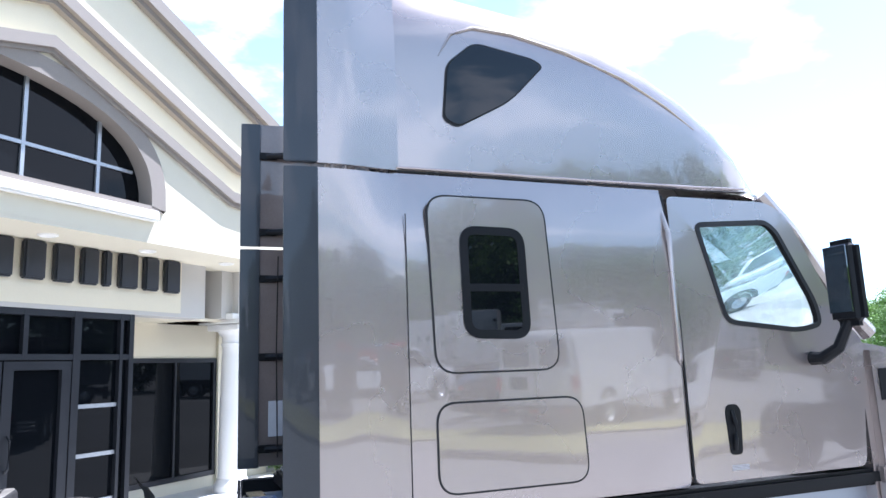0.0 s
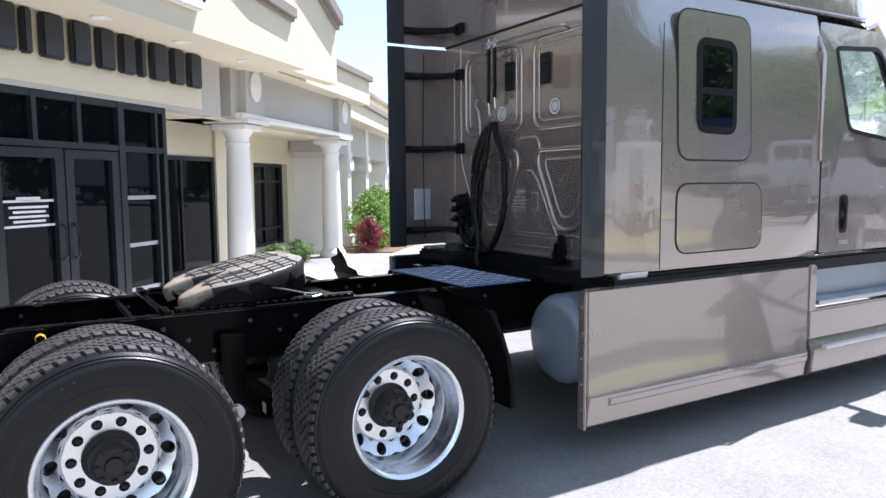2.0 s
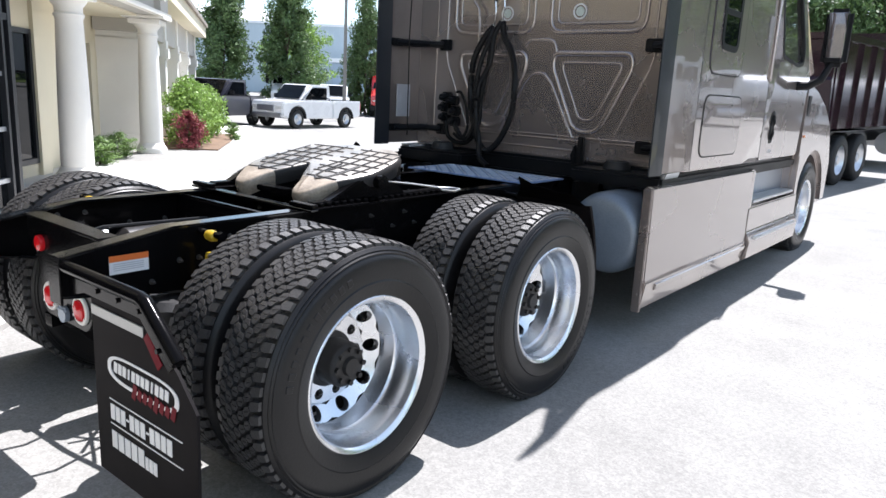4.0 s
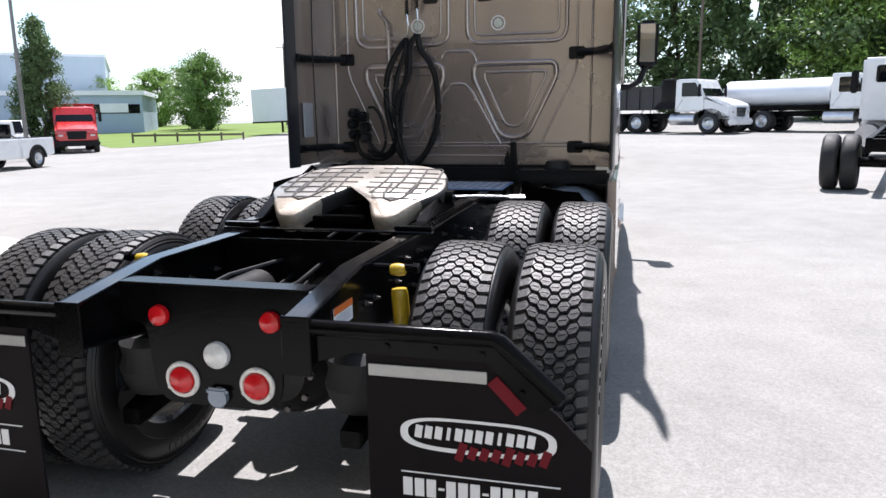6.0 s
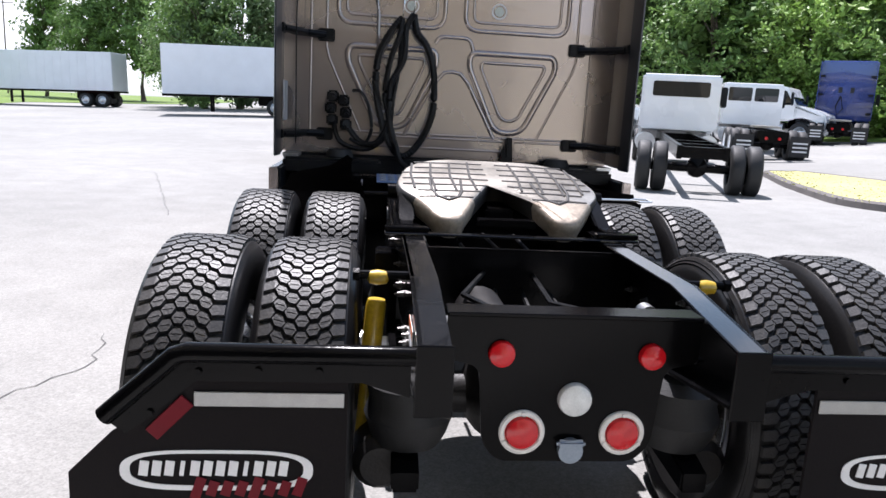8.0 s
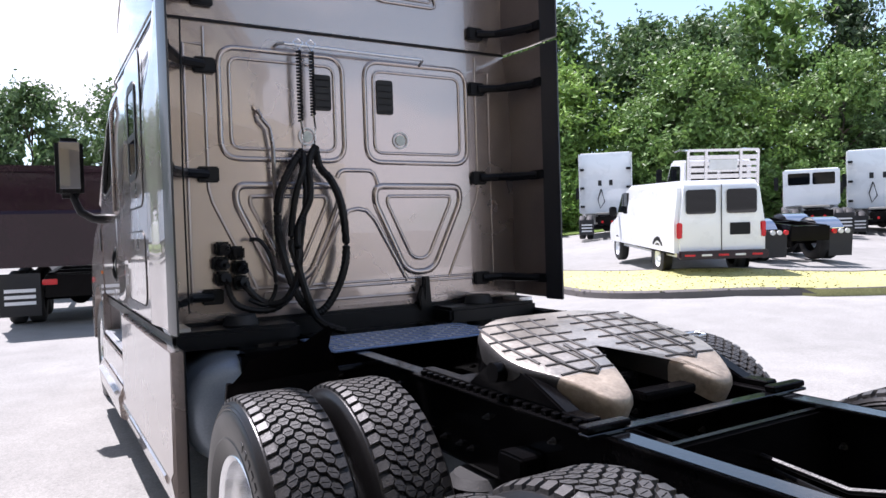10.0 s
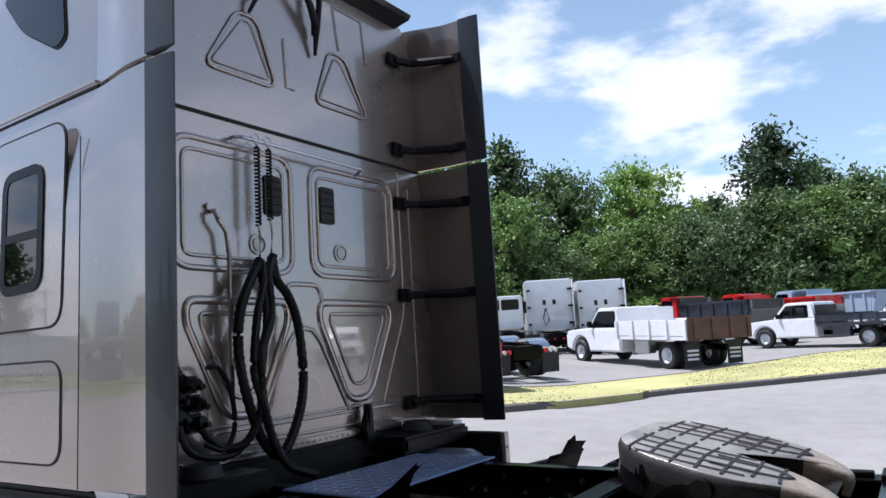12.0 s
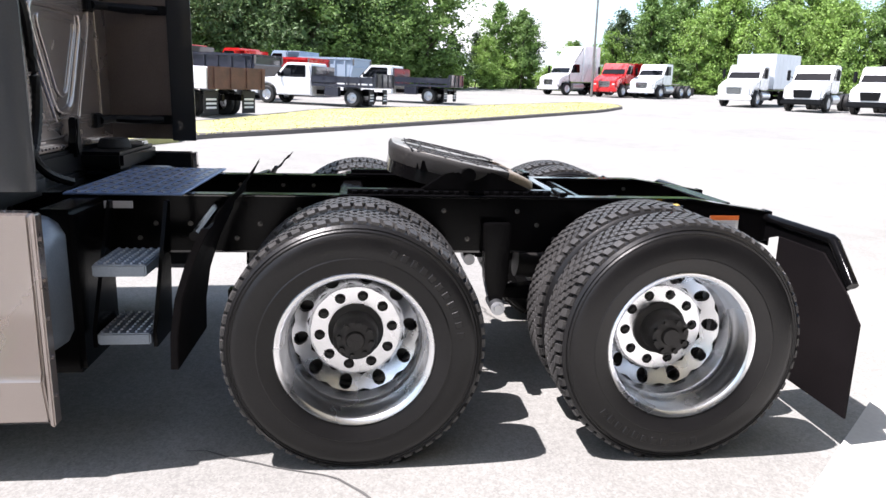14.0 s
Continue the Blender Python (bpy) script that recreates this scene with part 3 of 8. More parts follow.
add("door_sticker", bm, M["print"], "white sticker with hours bars on the door glass", glazing)
bm = bmesh.new()
box(bm, -7.72, -5.13, -4.46, -4.44, 0.25, 2.12)
side_glass = add("side_window", bm, M["shop_glass"], "dark tinted side window in the entrance recess")
bm = bmesh.new()
frame_ring(bm, rect(-7.75, -5.10, 0.2, 2.15, 0.005, 2), rect(-7.68, -5.17, 0.28, 2.08, 0.005, 2), "y", -4.47, -4.40)
for x in (-6.85, -5.98):
    box(bm, x - 0.02, x + 0.02, -4.46, -4.41, 0.25, 2.1)
add("window_frame", bm, M["bronze"], "", side_glass)
bm = bmesh.new()
box(bm, -5.13, -5.09, -4.45, -3.40, 0.0, 2.70)
add("frame_return", bm, M["shop_glass"], "dark glazed return of the entrance", glazing)
bm = bmesh.new()
box(bm, -8.1, -5.08, -4.60, -3.63, 2.70, 2.745)
add("recess_ceiling", bm, M["stucco"], "cream ceiling over the entrance recess")
bm = bmesh.new()
box(bm, -8.05, -7.75, -4.60, -4.36, 0.0, 2.70)
box(bm, -7.75, -5.10, -4.60, -4.42, 2.15, 2.70)
box(bm, -7.75, -5.10, -4.60, -4.42, 0.0, 0.20)
box(bm, 3.0, 12.0, -4.0, -3.3, 0.0, 3.54)
add("entrance_wall", bm, M["stucco"], "cream stucco entrance pier")
bm = bmesh.new()
box(bm, -9.3, 12.0, -16.0, -4.6, 0.0, 4.6)
prism(bm, [(-9.3, 4.4), (-7.1, 5.7), (-1.6, 8.0), (3.9, 5.7), (6.1, 4.4)], "y", -14.0, -3.0)
box(bm, -5.05, 3.0, -4.6, -4.55, 0.0, 2.7)
add("building_core", bm, M["stucco"])

wing = thing("dealership_wing", WING, "cream and grey stucco dealership wing with white columns", "building", kind="structure")


def wadd(name, bm, mat, label="", parent=None, smooth=30):
    return part(name, bm, mat, parent or wing, label, smooth)


def column(u):
    bm = bmesh.new()
    prof = [(0.0, 0.0), (0.30, 0.0), (0.30, 0.10), (0.285, 0.13), (0.26, 0.16), (0.245, 0.20)]
    prof += [(0.225 - 0.045 * (k / 10) ** 1.6, 0.22 + 2.08 * k / 10) for k in range(11)]
    prof += [(0.20, 2.33), (0.205, 2.36), (0.185, 2.38), (0.185, 2.46), (0.24, 2.53), (0.26, 2.57)]
    lathe(bm, [(r, -z) for r, z in prof], pose(-u, 0, 0, 0, 90, 0), 36)
    box(bm, -u - 0.30, -u + 0.30, -0.30, 0.30, 2.57, 2.67, 0.01)
    col = wadd("column", bm, M["column"], "round white tapered column", None, 40)
    bm = bmesh.new()
    box(bm, -u - 0.33, -u + 0.33, -0.35, 0.34, 2.67, 3.56)
    block = wadd("column_block", bm, M["stucco_grey"], "grey stucco block above the column")
    bm = bmesh.new()
    ring = [(-u + 0.19 * math.cos(a), 3.28 + 0.25 * math.sin(a)) for a in (2 * math.pi * k / 32 for k in range(32))]
    prism(bm, ring, "y", 0.341, 0.375, 0.01)
    wadd("medallion", bm, M["white_trim"], "white oval medallion", block)
    bm = bmesh.new()
    box(bm, -u - 0.40, -u + 0.40, -0.4, 0.40, 2.67, 2.735, 0.01)
    wadd("capital_slab", bm, M["white_trim"], "", block)
    return col


for u in (0.0, 4.45):
    column(u)
bm = bmesh.new()
box(bm, -5.3, 0.6, -1.2, 0.22, 2.74, 3.56)
wadd("beam", bm, M["stucco_grey"], "grey stucco beam")
bm = bmesh.new()
box(bm, -5.0, 0.5, 0.22, 0.36, 2.735, 2.82, 0.01)
wadd("beam_ledge", bm, M["white_trim"], "white ledge below the beam")
bm = bmesh.new()
box(bm, -5.2, 0.9, -1.3, -0.1, 2.70, 2.735)
wadd("porch_ceiling", bm, M["stucco"], "cream porch ceiling")
bm = bmesh.new()
box(bm, -5.6, 1.0, -1.0, 0.60, 3.56, 4.22)
wadd("eave", bm, M["stucco"], "cream overhanging eave")
bm = bmesh.new()
box(bm, -5.65, 1.0, 0.60, 0.69, 4.10, 4.24, 0.01)
wadd("eave_moulding", bm, M["trim"], "grey-brown eave moulding")
bm = bmesh.new()
box(bm, -5.6, 1.0, -3.0, 0.0, 4.22, 4.5)
wadd("parapet", bm, M["stucco"], "cream parapet")
bm = bmesh.new()
box(bm, -5.2, 3.0, -12.0, -1.62, 0.0, 4.4)
wadd("building_core", bm, M["stucco"])


def glazed_wall(frame_part, u0, u1, wins):
    """A stucco wall with dark shop windows in it."""
    marks = [u0] + [v for w in wins for v in w] + [u1]
    bm = bmesh.new()
    for k in range(0, len(marks), 2):
        box(bm, -marks[k + 1], -marks[k], -1.6, -1.2, -0.8, 2.74)
    for a, b in wins:
        box(bm, -b, -a, -1.6, -1.2, -0.8, 0.30)
        box(bm, -b, -a, -1.6, -1.2, 2.15, 2.74)
    wadd("wing_wall", bm, M["stucco"], "cream stucco wall", frame_part)
    for a, b in wins:
        bm = bmesh.new()
        box(bm, -b, -a, -1.42, -1.40, 0.30, 2.15)
        pane = wadd("wing_window", bm, M["shop_glass"], "dark tinted shop window", frame_part)
        bm = bmesh.new()
        frame_ring(bm, rect(-b, -a, 0.30, 2.15, 0.004, 2), rect(-b + 0.07, -a - 0.07, 0.38, 2.08, 0.004, 2), "y", -1.45, -1.33)
        n = max(1, round((b - a) / 0.75))
        for k in range(1, n):
            x = -b + (b - a) * k / n
            box(bm, x - 0.025, x + 0.025, -1.43, -1.36, 0.3, 2.12)
        box(bm, -b, -a, -1.43, -1.36, 1.72, 1.77)
        box(bm, -b, -a, -1.43, -1.36, 0.66, 0.71)
        wadd("window_frame", bm, M["bronze"], "", pane)


glazed_wall(wing, -1.5, 5.4, [(3.0, 4.75)])
FAR = WING @ pose(-5.2, 0, 0, 0, 0, 6.5)
far_wing = thing("dealership_far_wing", FAR, "long cream stucco dealership wing with white pilasters", "building", kind="structure")
bm = bmesh.new()
box(bm, -17.3, 0.2, -1.2, -0.32, 2.45, 3.40)
wadd("beam", bm, M["stucco_grey"], "grey stucco beam", far_wing)
bm = bmesh.new()
box(bm, -17.4, 0.0, -1.0, 0.15, 3.30, 3.85)
wadd("eave", bm, M["stucco"], "cream overhanging eave", far_wing)
bm = bmesh.new()
box(bm, -17.45, 0.0, 0.15, 0.24, 3.72, 3.87, 0.01)
wadd("eave_moulding", bm, M["trim"], "grey-brown eave moulding", far_wing)
bm = bmesh.new()
box(bm, -17.4, 0.0, -3.0, -0.4, 3.85, 4.45)
wadd("parapet", bm, M["stucco"], "cream parapet", far_wing)
bm = bmesh.new()
box(bm, -17.45, 0.0, -0.7, -0.3, 4.45, 4.57, 0.01)
wadd("parapet_moulding", bm, M["trim"], "grey-brown parapet moulding", far_wing)
bm = bmesh.new()
box(bm, -17.3, 0.0, -12.0, -1.62, -0.8, 4.4)
wadd("building_core", bm, M["stucco"], "", far_wing)
glazed_wall(far_wing, 0.0, 17.3, [(2.7, 4.2), (5.4, 7.2), (9.6, 11.6), (13.5, 15.8)])
for u in (0.3, 2.2, 4.8, 8.4, 12.6, 17.0):
    bm = bmesh.new()
    w0 = -0.45
    box(bm, -u - 0.22, -u + 0.22, -1.25, w0 + 0.16, 0.0, 2.0)
    box(bm, -u - 0.30, -u + 0.30, -1.25, w0 + 0.24, 2.0, 2.36, 0.05)
    box(bm, -u - 0.25, -u + 0.25, -1.25, w0 + 0.2, 2.36, 2.52)
    box(bm, -u - 0.20, -u + 0.20, -1.25, w0 + 0.17, 2.52, 3.30)
    box(bm, -u - 0.28, -u + 0.28, -1.25, w0 + 0.22, -0.8, 0.3, 0.02)
    wadd("pilaster", bm, M["column"], "white square pilaster", far_wing)

# ---------------------------------------------------------------- the road tractor
truck = thing("semi_truck", pose(0, 0, 0), "taupe metallic tandem-axle sleeper tractor parked on the lot without a trailer", "truck")


def both_sides(build):
    for s in (1, -1):
        build(s)


def mirror(bm, s):
    """Turns a part built for the right side into its left twin."""
    if s < 0:
        bmesh.ops.scale(bm, vec=(-1, 1, 1), verts=bm.verts)
        bmesh.ops.reverse_faces(bm, faces=bm.faces)
    return bm


def tyre_tread(bm, r, pitches, height):
    """Honeycomb rows of six-sided blocks round the tyre, each with a sipe across it, between two rows of shoulder lugs."""
    step = 2 * math.pi / pitches
    hexa = [(-0.0235, 0.0), (-0.0115, 0.38), (0.0115, 0.38), (0.0235, 0.0), (0.0115, -0.38), (-0.0115, -0.38)]
    lug = [(-0.0235, 0.0), (-0.0115, 0.38), (0.026, 0.22), (0.026, -0.48), (-0.0115, -0.38)]

    def at(x, v, a, rad):
        x *= 0.92
        t = a + v * step
        drop = 0.017 * max(0.0, (abs(x) - 0.09) / 0.045) ** 2
        return bm.verts.new((x, (rad - drop) * math.cos(t), (rad - drop) * math.sin(t)))
    for c in range(-2, 3):
        x0 = c * 0.036
        for k in range(pitches):
            a = (k + (0.5 if c % 2 else 0.0)) * step
            lo = [at(x0 + u, v - 3.0 * c * u, a, r) for u, v in hexa]
            hi = [at(x0 + u * 0.9, v * 0.88 - 3.0 * c * u, a, r + height) for u, v in hexa]
            for i in range(6):
                bm.faces.new((lo[i], lo[(i + 1) % 6], hi[(i + 1) % 6], hi[i]))
            cut = [at(x0 + u, 0.0 - 3.0 * c * u, a, r + height - 0.004) for u in (-0.013, 0.013)]
            up = [at(x0 + u, 0.035 - 3.0 * c * u, a, r + height) for u in (-0.0145, 0.0145)]
            dn = [at(x0 + u, -0.035 - 3.0 * c * u, a, r + height) for u in (-0.0145, 0.0145)]
            bm.faces.new((hi[0], hi[1], hi[2], hi[3], up[1], up[0]))
            bm.faces.new((hi[3], hi[4], hi[5], hi[0], dn[0], dn[1]))
            bm.faces.new((up[0], up[1], cut[1], cut[0]))
            bm.faces.new((cut[0], cut[1], dn[1], dn[0]))
            bm.faces.new((hi[0], up[0], cut[0], dn[0]))
            bm.faces.new((hi[3], dn[1], cut[1], up[1]))
    for side in (1, -1):
        for k in range(pitches):
            a = (k + 0.5) * step
            lo = [at(side * (0.108 + u), side * v, a, r - 0.004) for u, v in lug]
            hi = [at(side * (0.108 + u * 0.92), side * v * 0.88, a, r + height) for u, v in lug]
            for i in range(5):
                bm.faces.new((lo[i], lo[(i + 1) % 5], hi[(i + 1) % 5], hi[i]))
            bm.faces.new(hi)


def wheel_disc(bm, r0, r1, a0, a1, holes, hole_r):
    """The sloping disc of a rim, with round hand holes through it."""
    n = 20
    rc, half = (r0 + r1) / 2, math.pi / holes
    for h in range(holes):
        c = 2 * half * h
        outer, inner, deep = [], [], []
        for i in range(n):
            t = 2 * math.pi * i / n
            dr, dt = math.cos(t), math.sin(t)
            k = min((r1 - r0) / 2 / max(abs(dr), 1e-6), half * rc / max(abs(dt), 1e-6))
            for lst, q, back in ((outer, k, 0), (inner, hole_r, 0), (deep, hole_r, 0.03)):
                rr, th = rc + dr * q, c + dt * q / rc
                al = a0 + (a1 - a0) * (rr - r0) / (r1 - r0) - back
                lst.append(bm.verts.new((al, rr * math.cos(th), rr * math.sin(th))))
        for i in range(n):
            j = (i + 1) % n
            bm.faces.new((outer[i], outer[j], inner[j], inner[i]))
            bm.faces.new((inner[i], inner[j], deep[j], deep[i]))
    bmesh.ops.remove_doubles(bm, verts=bm.verts, dist=0.0008)


def make_wheel(m):
    """A wheel whose outer side looks along +x: hub, tyre, tread, rim and nuts."""
    bm = bmesh.new()
    lathe(bm, [(0.0, 0.03), (0.035, 0.03), (0.04, 0.015), (0.075, 0.012), (0.086, 0.0), (0.092, -0.01), (0.094, -0.085), (0.116, -0.10), (0.118, -0.155), (0.25, -0.165), (0.25, -0.18), (0.0, -0.18)], seg=28)
    for k in range(8):
        a = 2 * math.pi * k / 8
        disc(bm, (0.014, 0.068 * math.cos(a), 0.068 * math.sin(a)), (1, 0, 0), 0.012, 0.024, 6)
    hub = part("wheel", bm, M["hub"], truck, "dark greasy hub behind a polished disc")
    bm = bmesh.new()
    lathe(bm, [(0.2920, -0.1170), (0.3100, -0.1338), (0.3520, -0.1504), (0.4052, -0.1558), (0.4483, -0.1526), (0.4787, -0.1437), (0.4896, -0.1383), (0.5005, -0.1273), (0.5049, -0.1097), (0.5049, 0.1097), (0.5005, 0.1273),
               (0.4896, 0.1383), (0.4852, 0.1361), (0.4787, 0.1437), (0.4721, 0.1415), (0.4656, 0.1476), (0.4483, 0.1526), (0.4052, 0.1558), (0.3785, 0.1531), (0.3732, 0.1563), (0.3520, 0.1504), (0.3257, 0.1400), (0.3100, 0.1338), (0.2920, 0.1170)], seg=72)
    bm.normal_update()
    for f in bm.faces:
        c = f.calc_center_median()
        f.material_index = 1 if abs(c.x) < 0.115 and math.hypot(c.y, c.z) > 0.49 else 0
    tyre = part("tyre", bm, [M["wall_rubber"], M["rubber"]], hub)
    bm = bmesh.new()
    tyre_tread(bm, 0.504, 64, 0.018)
    part("tread", bm, M["tread"], hub, "dusty zigzag tread blocks", smooth=0)
    bm = bmesh.new()
    for k in range(11):
        a = 0.35 + k * 0.105
        box(bm, 0.152, 0.1575, -0.013, 0.013, 0.402, 0.432, 0.002, 1, Matrix.Rotation(a, 4, "X"))
    part("raised_lettering", bm, M["wall_rubber"], hub)
    bm = bmesh.new()
    lathe(bm, [(0.285, -0.12), (0.302, -0.125), (0.298, -0.1), (0.285, -0.08), (0.285, 0.06), (0.29, 0.1), (0.298, 0.113), (0.305, 0.122), (0.312, 0.128), (0.315, 0.134), (0.310, 0.139), (0.299, 0.134), (0.290, 0.124), (0.287, 0.105), (0.284, 0.085), (0.278, 0.072),
               (0.276, 0.03), (0.273, 0.012), (0.266, 0.002), (0.264, -0.05), (0.262, -0.078)], seg=64)
    wheel_disc(bm, 0.198, 0.262, -0.125, -0.078, 10, 0.0285)
    lathe(bm, [(0.198, -0.125), (0.196, -0.130), (0.192, -0.126), (0.189, -0.112)], seg=64)
    wheel_disc(bm, 0.116, 0.189, -0.112, -0.112, 10, 0.0225)
    lathe(bm, [(0.116, -0.112), (0.112, -0.14)], seg=64)
    part("rim", bm, M["rim"], hub, "polished aluminium disc rim with round hand holes")
    nut_mesh = None
    for k in range(10):
        a = 2 * math.pi * k / 10
        if nut_mesh is None:
            bm = bmesh.new()
            disc(bm, (0, 0, 0), (1, 0, 0), 0.0165, 0.03, 6)
            disc(bm, (0.016, 0, 0), (1, 0, 0), 0.010, 0.02, 8)
            nut = part("lug_nut", bm, M["hub"], hub)
            nut_mesh = nut.data
        else:
            nut = new("lug_nut", nut_mesh)
            nut.parent = hub
        nut.location = (-0.128, 0.1525 * math.cos(a), 0.1525 * math.sin(a))
    hub.matrix_basis = m
    return hub


AXLES = (-0.01, 1.32)
first = make_wheel(pose(1.088, AXLES[0], 0.508, 0, 0, 0))
spin = 0
for y in AXLES:
    for x, turn in ((1.088, 0), (0.745, 180), (-1.08, 180), (-0.738, 0)):
        spin += 37
        if (x, y) != (1.088, AXLES[0]):
            copy_thing(first, Matrix.Translation((x, y, 0.508)) @ Matrix.Rotation(radians(turn), 4, "Z") @ Matrix.Rotation(radians(spin), 4, "X"))
steer = make_wheel(pose(1.06, 6.87, 0.503))
copy_thing(steer, Matrix.Translation((-1.06, 6.87, 0.503)) @ Matrix.Rotation(math.pi, 4, "Z"))


# chassis
def rail(s):
    bm = bmesh.new()
    top = [(7.3, 1.0), (-0.36, 1.0), (-0.79, 0.937)]
    low = [(-0.79, 0.785), (-0.30, 0.72), (7.3, 0.72)]
    prism(bm, top + low, "x", 0.422, 0.432)
    box(bm, 0.345, 0.437, -0.80, -0.79, 0.76, 0.94, 0.003, 1)
    # web and end plate: duller copy of the rail paint, standing in for shade
    for f in bm.faces:
        f.material_index = 1
    flange = [(7.3, 1.0), (-0.36, 1.0), (-0.79, 0.937), (-0.79, 0.925), (-0.36, 0.988), (7.3, 0.988)]
    prism(bm, flange, "x", 0.352, 0.434, 0.003)
    prism(bm, [(7.3, 0.72), (-0.30, 0.72), (-0.79, 0.785), (-0.79, 0.795), (-0.30, 0.73), (7.3, 0.73)], "x", 0.352, 0.434)
    part("frame_rail", mirror(bm, s), [M["gloss_black"], M["black_paint"]], truck, "glossy black frame rail sloping down at its tail")


both_sides(rail)
bm = bmesh.new()
disc(bm, (0, 0, 0), (1, 0, 0), 0.012, 0.004, 12)
disc(bm, (0.006, 0, 0), (1, 0, 0), 0.009, 0.012, 6)
disc(bm, (0.016, 0, 0), (1, 0, 0), 0.005, 0.014, 8)
bolt = part("frame_bolt", bm, M["bolt"], truck)
bolt_mesh = bolt.data
bolt.location = (0.435, 2.30, 0.93)
dice = random.Random(4)
for s in (1, -1):
    for side in (1, -1):
        for k in range(26):
            b2 = new("frame_bolt", bolt_mesh)
            b2.parent = truck
            y = 2.35 - k * 0.112 + dice.uniform(-0.03, 0.03)
            b2.matrix_basis = Matrix.Translation((s * (0.427 + side * 0.007), y, dice.choice((0.79, 0.86, 0.93)))) @ Matrix.Rotation(0 if s * side > 0 else math.pi, 4, "Z")

bm = bmesh.new()
prism(bm, rounded([(-0.345, 0.968), (0.345, 0.968), (0.345, 0.84), (0.255, 0.82), (0.235, 0.60), (0.19, 0.55), (-0.19, 0.55), (-0.235, 0.60), (-0.255, 0.82), (-0.345, 0.84)], [0.005, 0.005, 0.02, 0.03, 0.04, 0.03, 0.03, 0.04, 0.03, 0.02]), "y", -0.605, -0.595)
box(bm, -0.345, 0.345, -0.615, -0.53, 0.958, 0.970, 0.003, 1)
panel = part("tail_panel", bm, M["black_paint"], truck, "black tail crossmember plate carrying the lamps")


def round_lamp(name, x, z, r, lens, label, ring=0.0):
    bm = bmesh.new()
    lathe(bm, [(r, -0.002), (r, 0.008), (r * 0.93, 0.016), (r * 0.6, 0.022), (0.0, 0.024)], pose(x, -0.607, z, 0, 0, -90), 28)
    lamp = part(name, bm, lens, panel, label)
    if ring:
        bm = bmesh.new()
        lathe(bm, [(ring, -0.002), (ring, 0.006), (ring - 0.004, 0.010), (r + 0.004, 0.010), (r, 0.004), (r, -0.002)], pose(x, -0.607, z, 0, 0, -90), 32)
        for k in range(3):
            a = radians(90 + 120 * k)
            rm = (r + ring) / 2
            disc(bm, (x + rm * math.cos(a), -0.618, z + rm * math.sin(a)), (0, -1, 0), 0.006, 0.006, 8)
        part("lamp_bezel", bm, M["white_ring"], panel, "white screwed-on bezel")
    return lamp


for x in (-0.128, 0.150):
    round_lamp("tail_lamp", x, 0.637, 0.046, M["red_lens"], "round red tail lamp", 0.063)
for x in (-0.198, 0.212):
    round_lamp("marker_lamp", x, 0.858, 0.036, M["red_lens"], "small round red marker lamp")
round_lamp("reversing_lamp", 0.010, 0.733, 0.047, M["clear_lens"], "round clear reversing lamp")
bm = bmesh.new()
disc(bm, (0.008, -0.617, 0.588), (0, -1, 0), 0.034, 0.02, 20)
box(bm, -0.032, 0.048, -0.632, -0.612, 0.598, 0.622, 0.008, 3)
part("number_plate_lamp", bm, M["tank_dark"], panel, "dull grey rounded plate lamp")


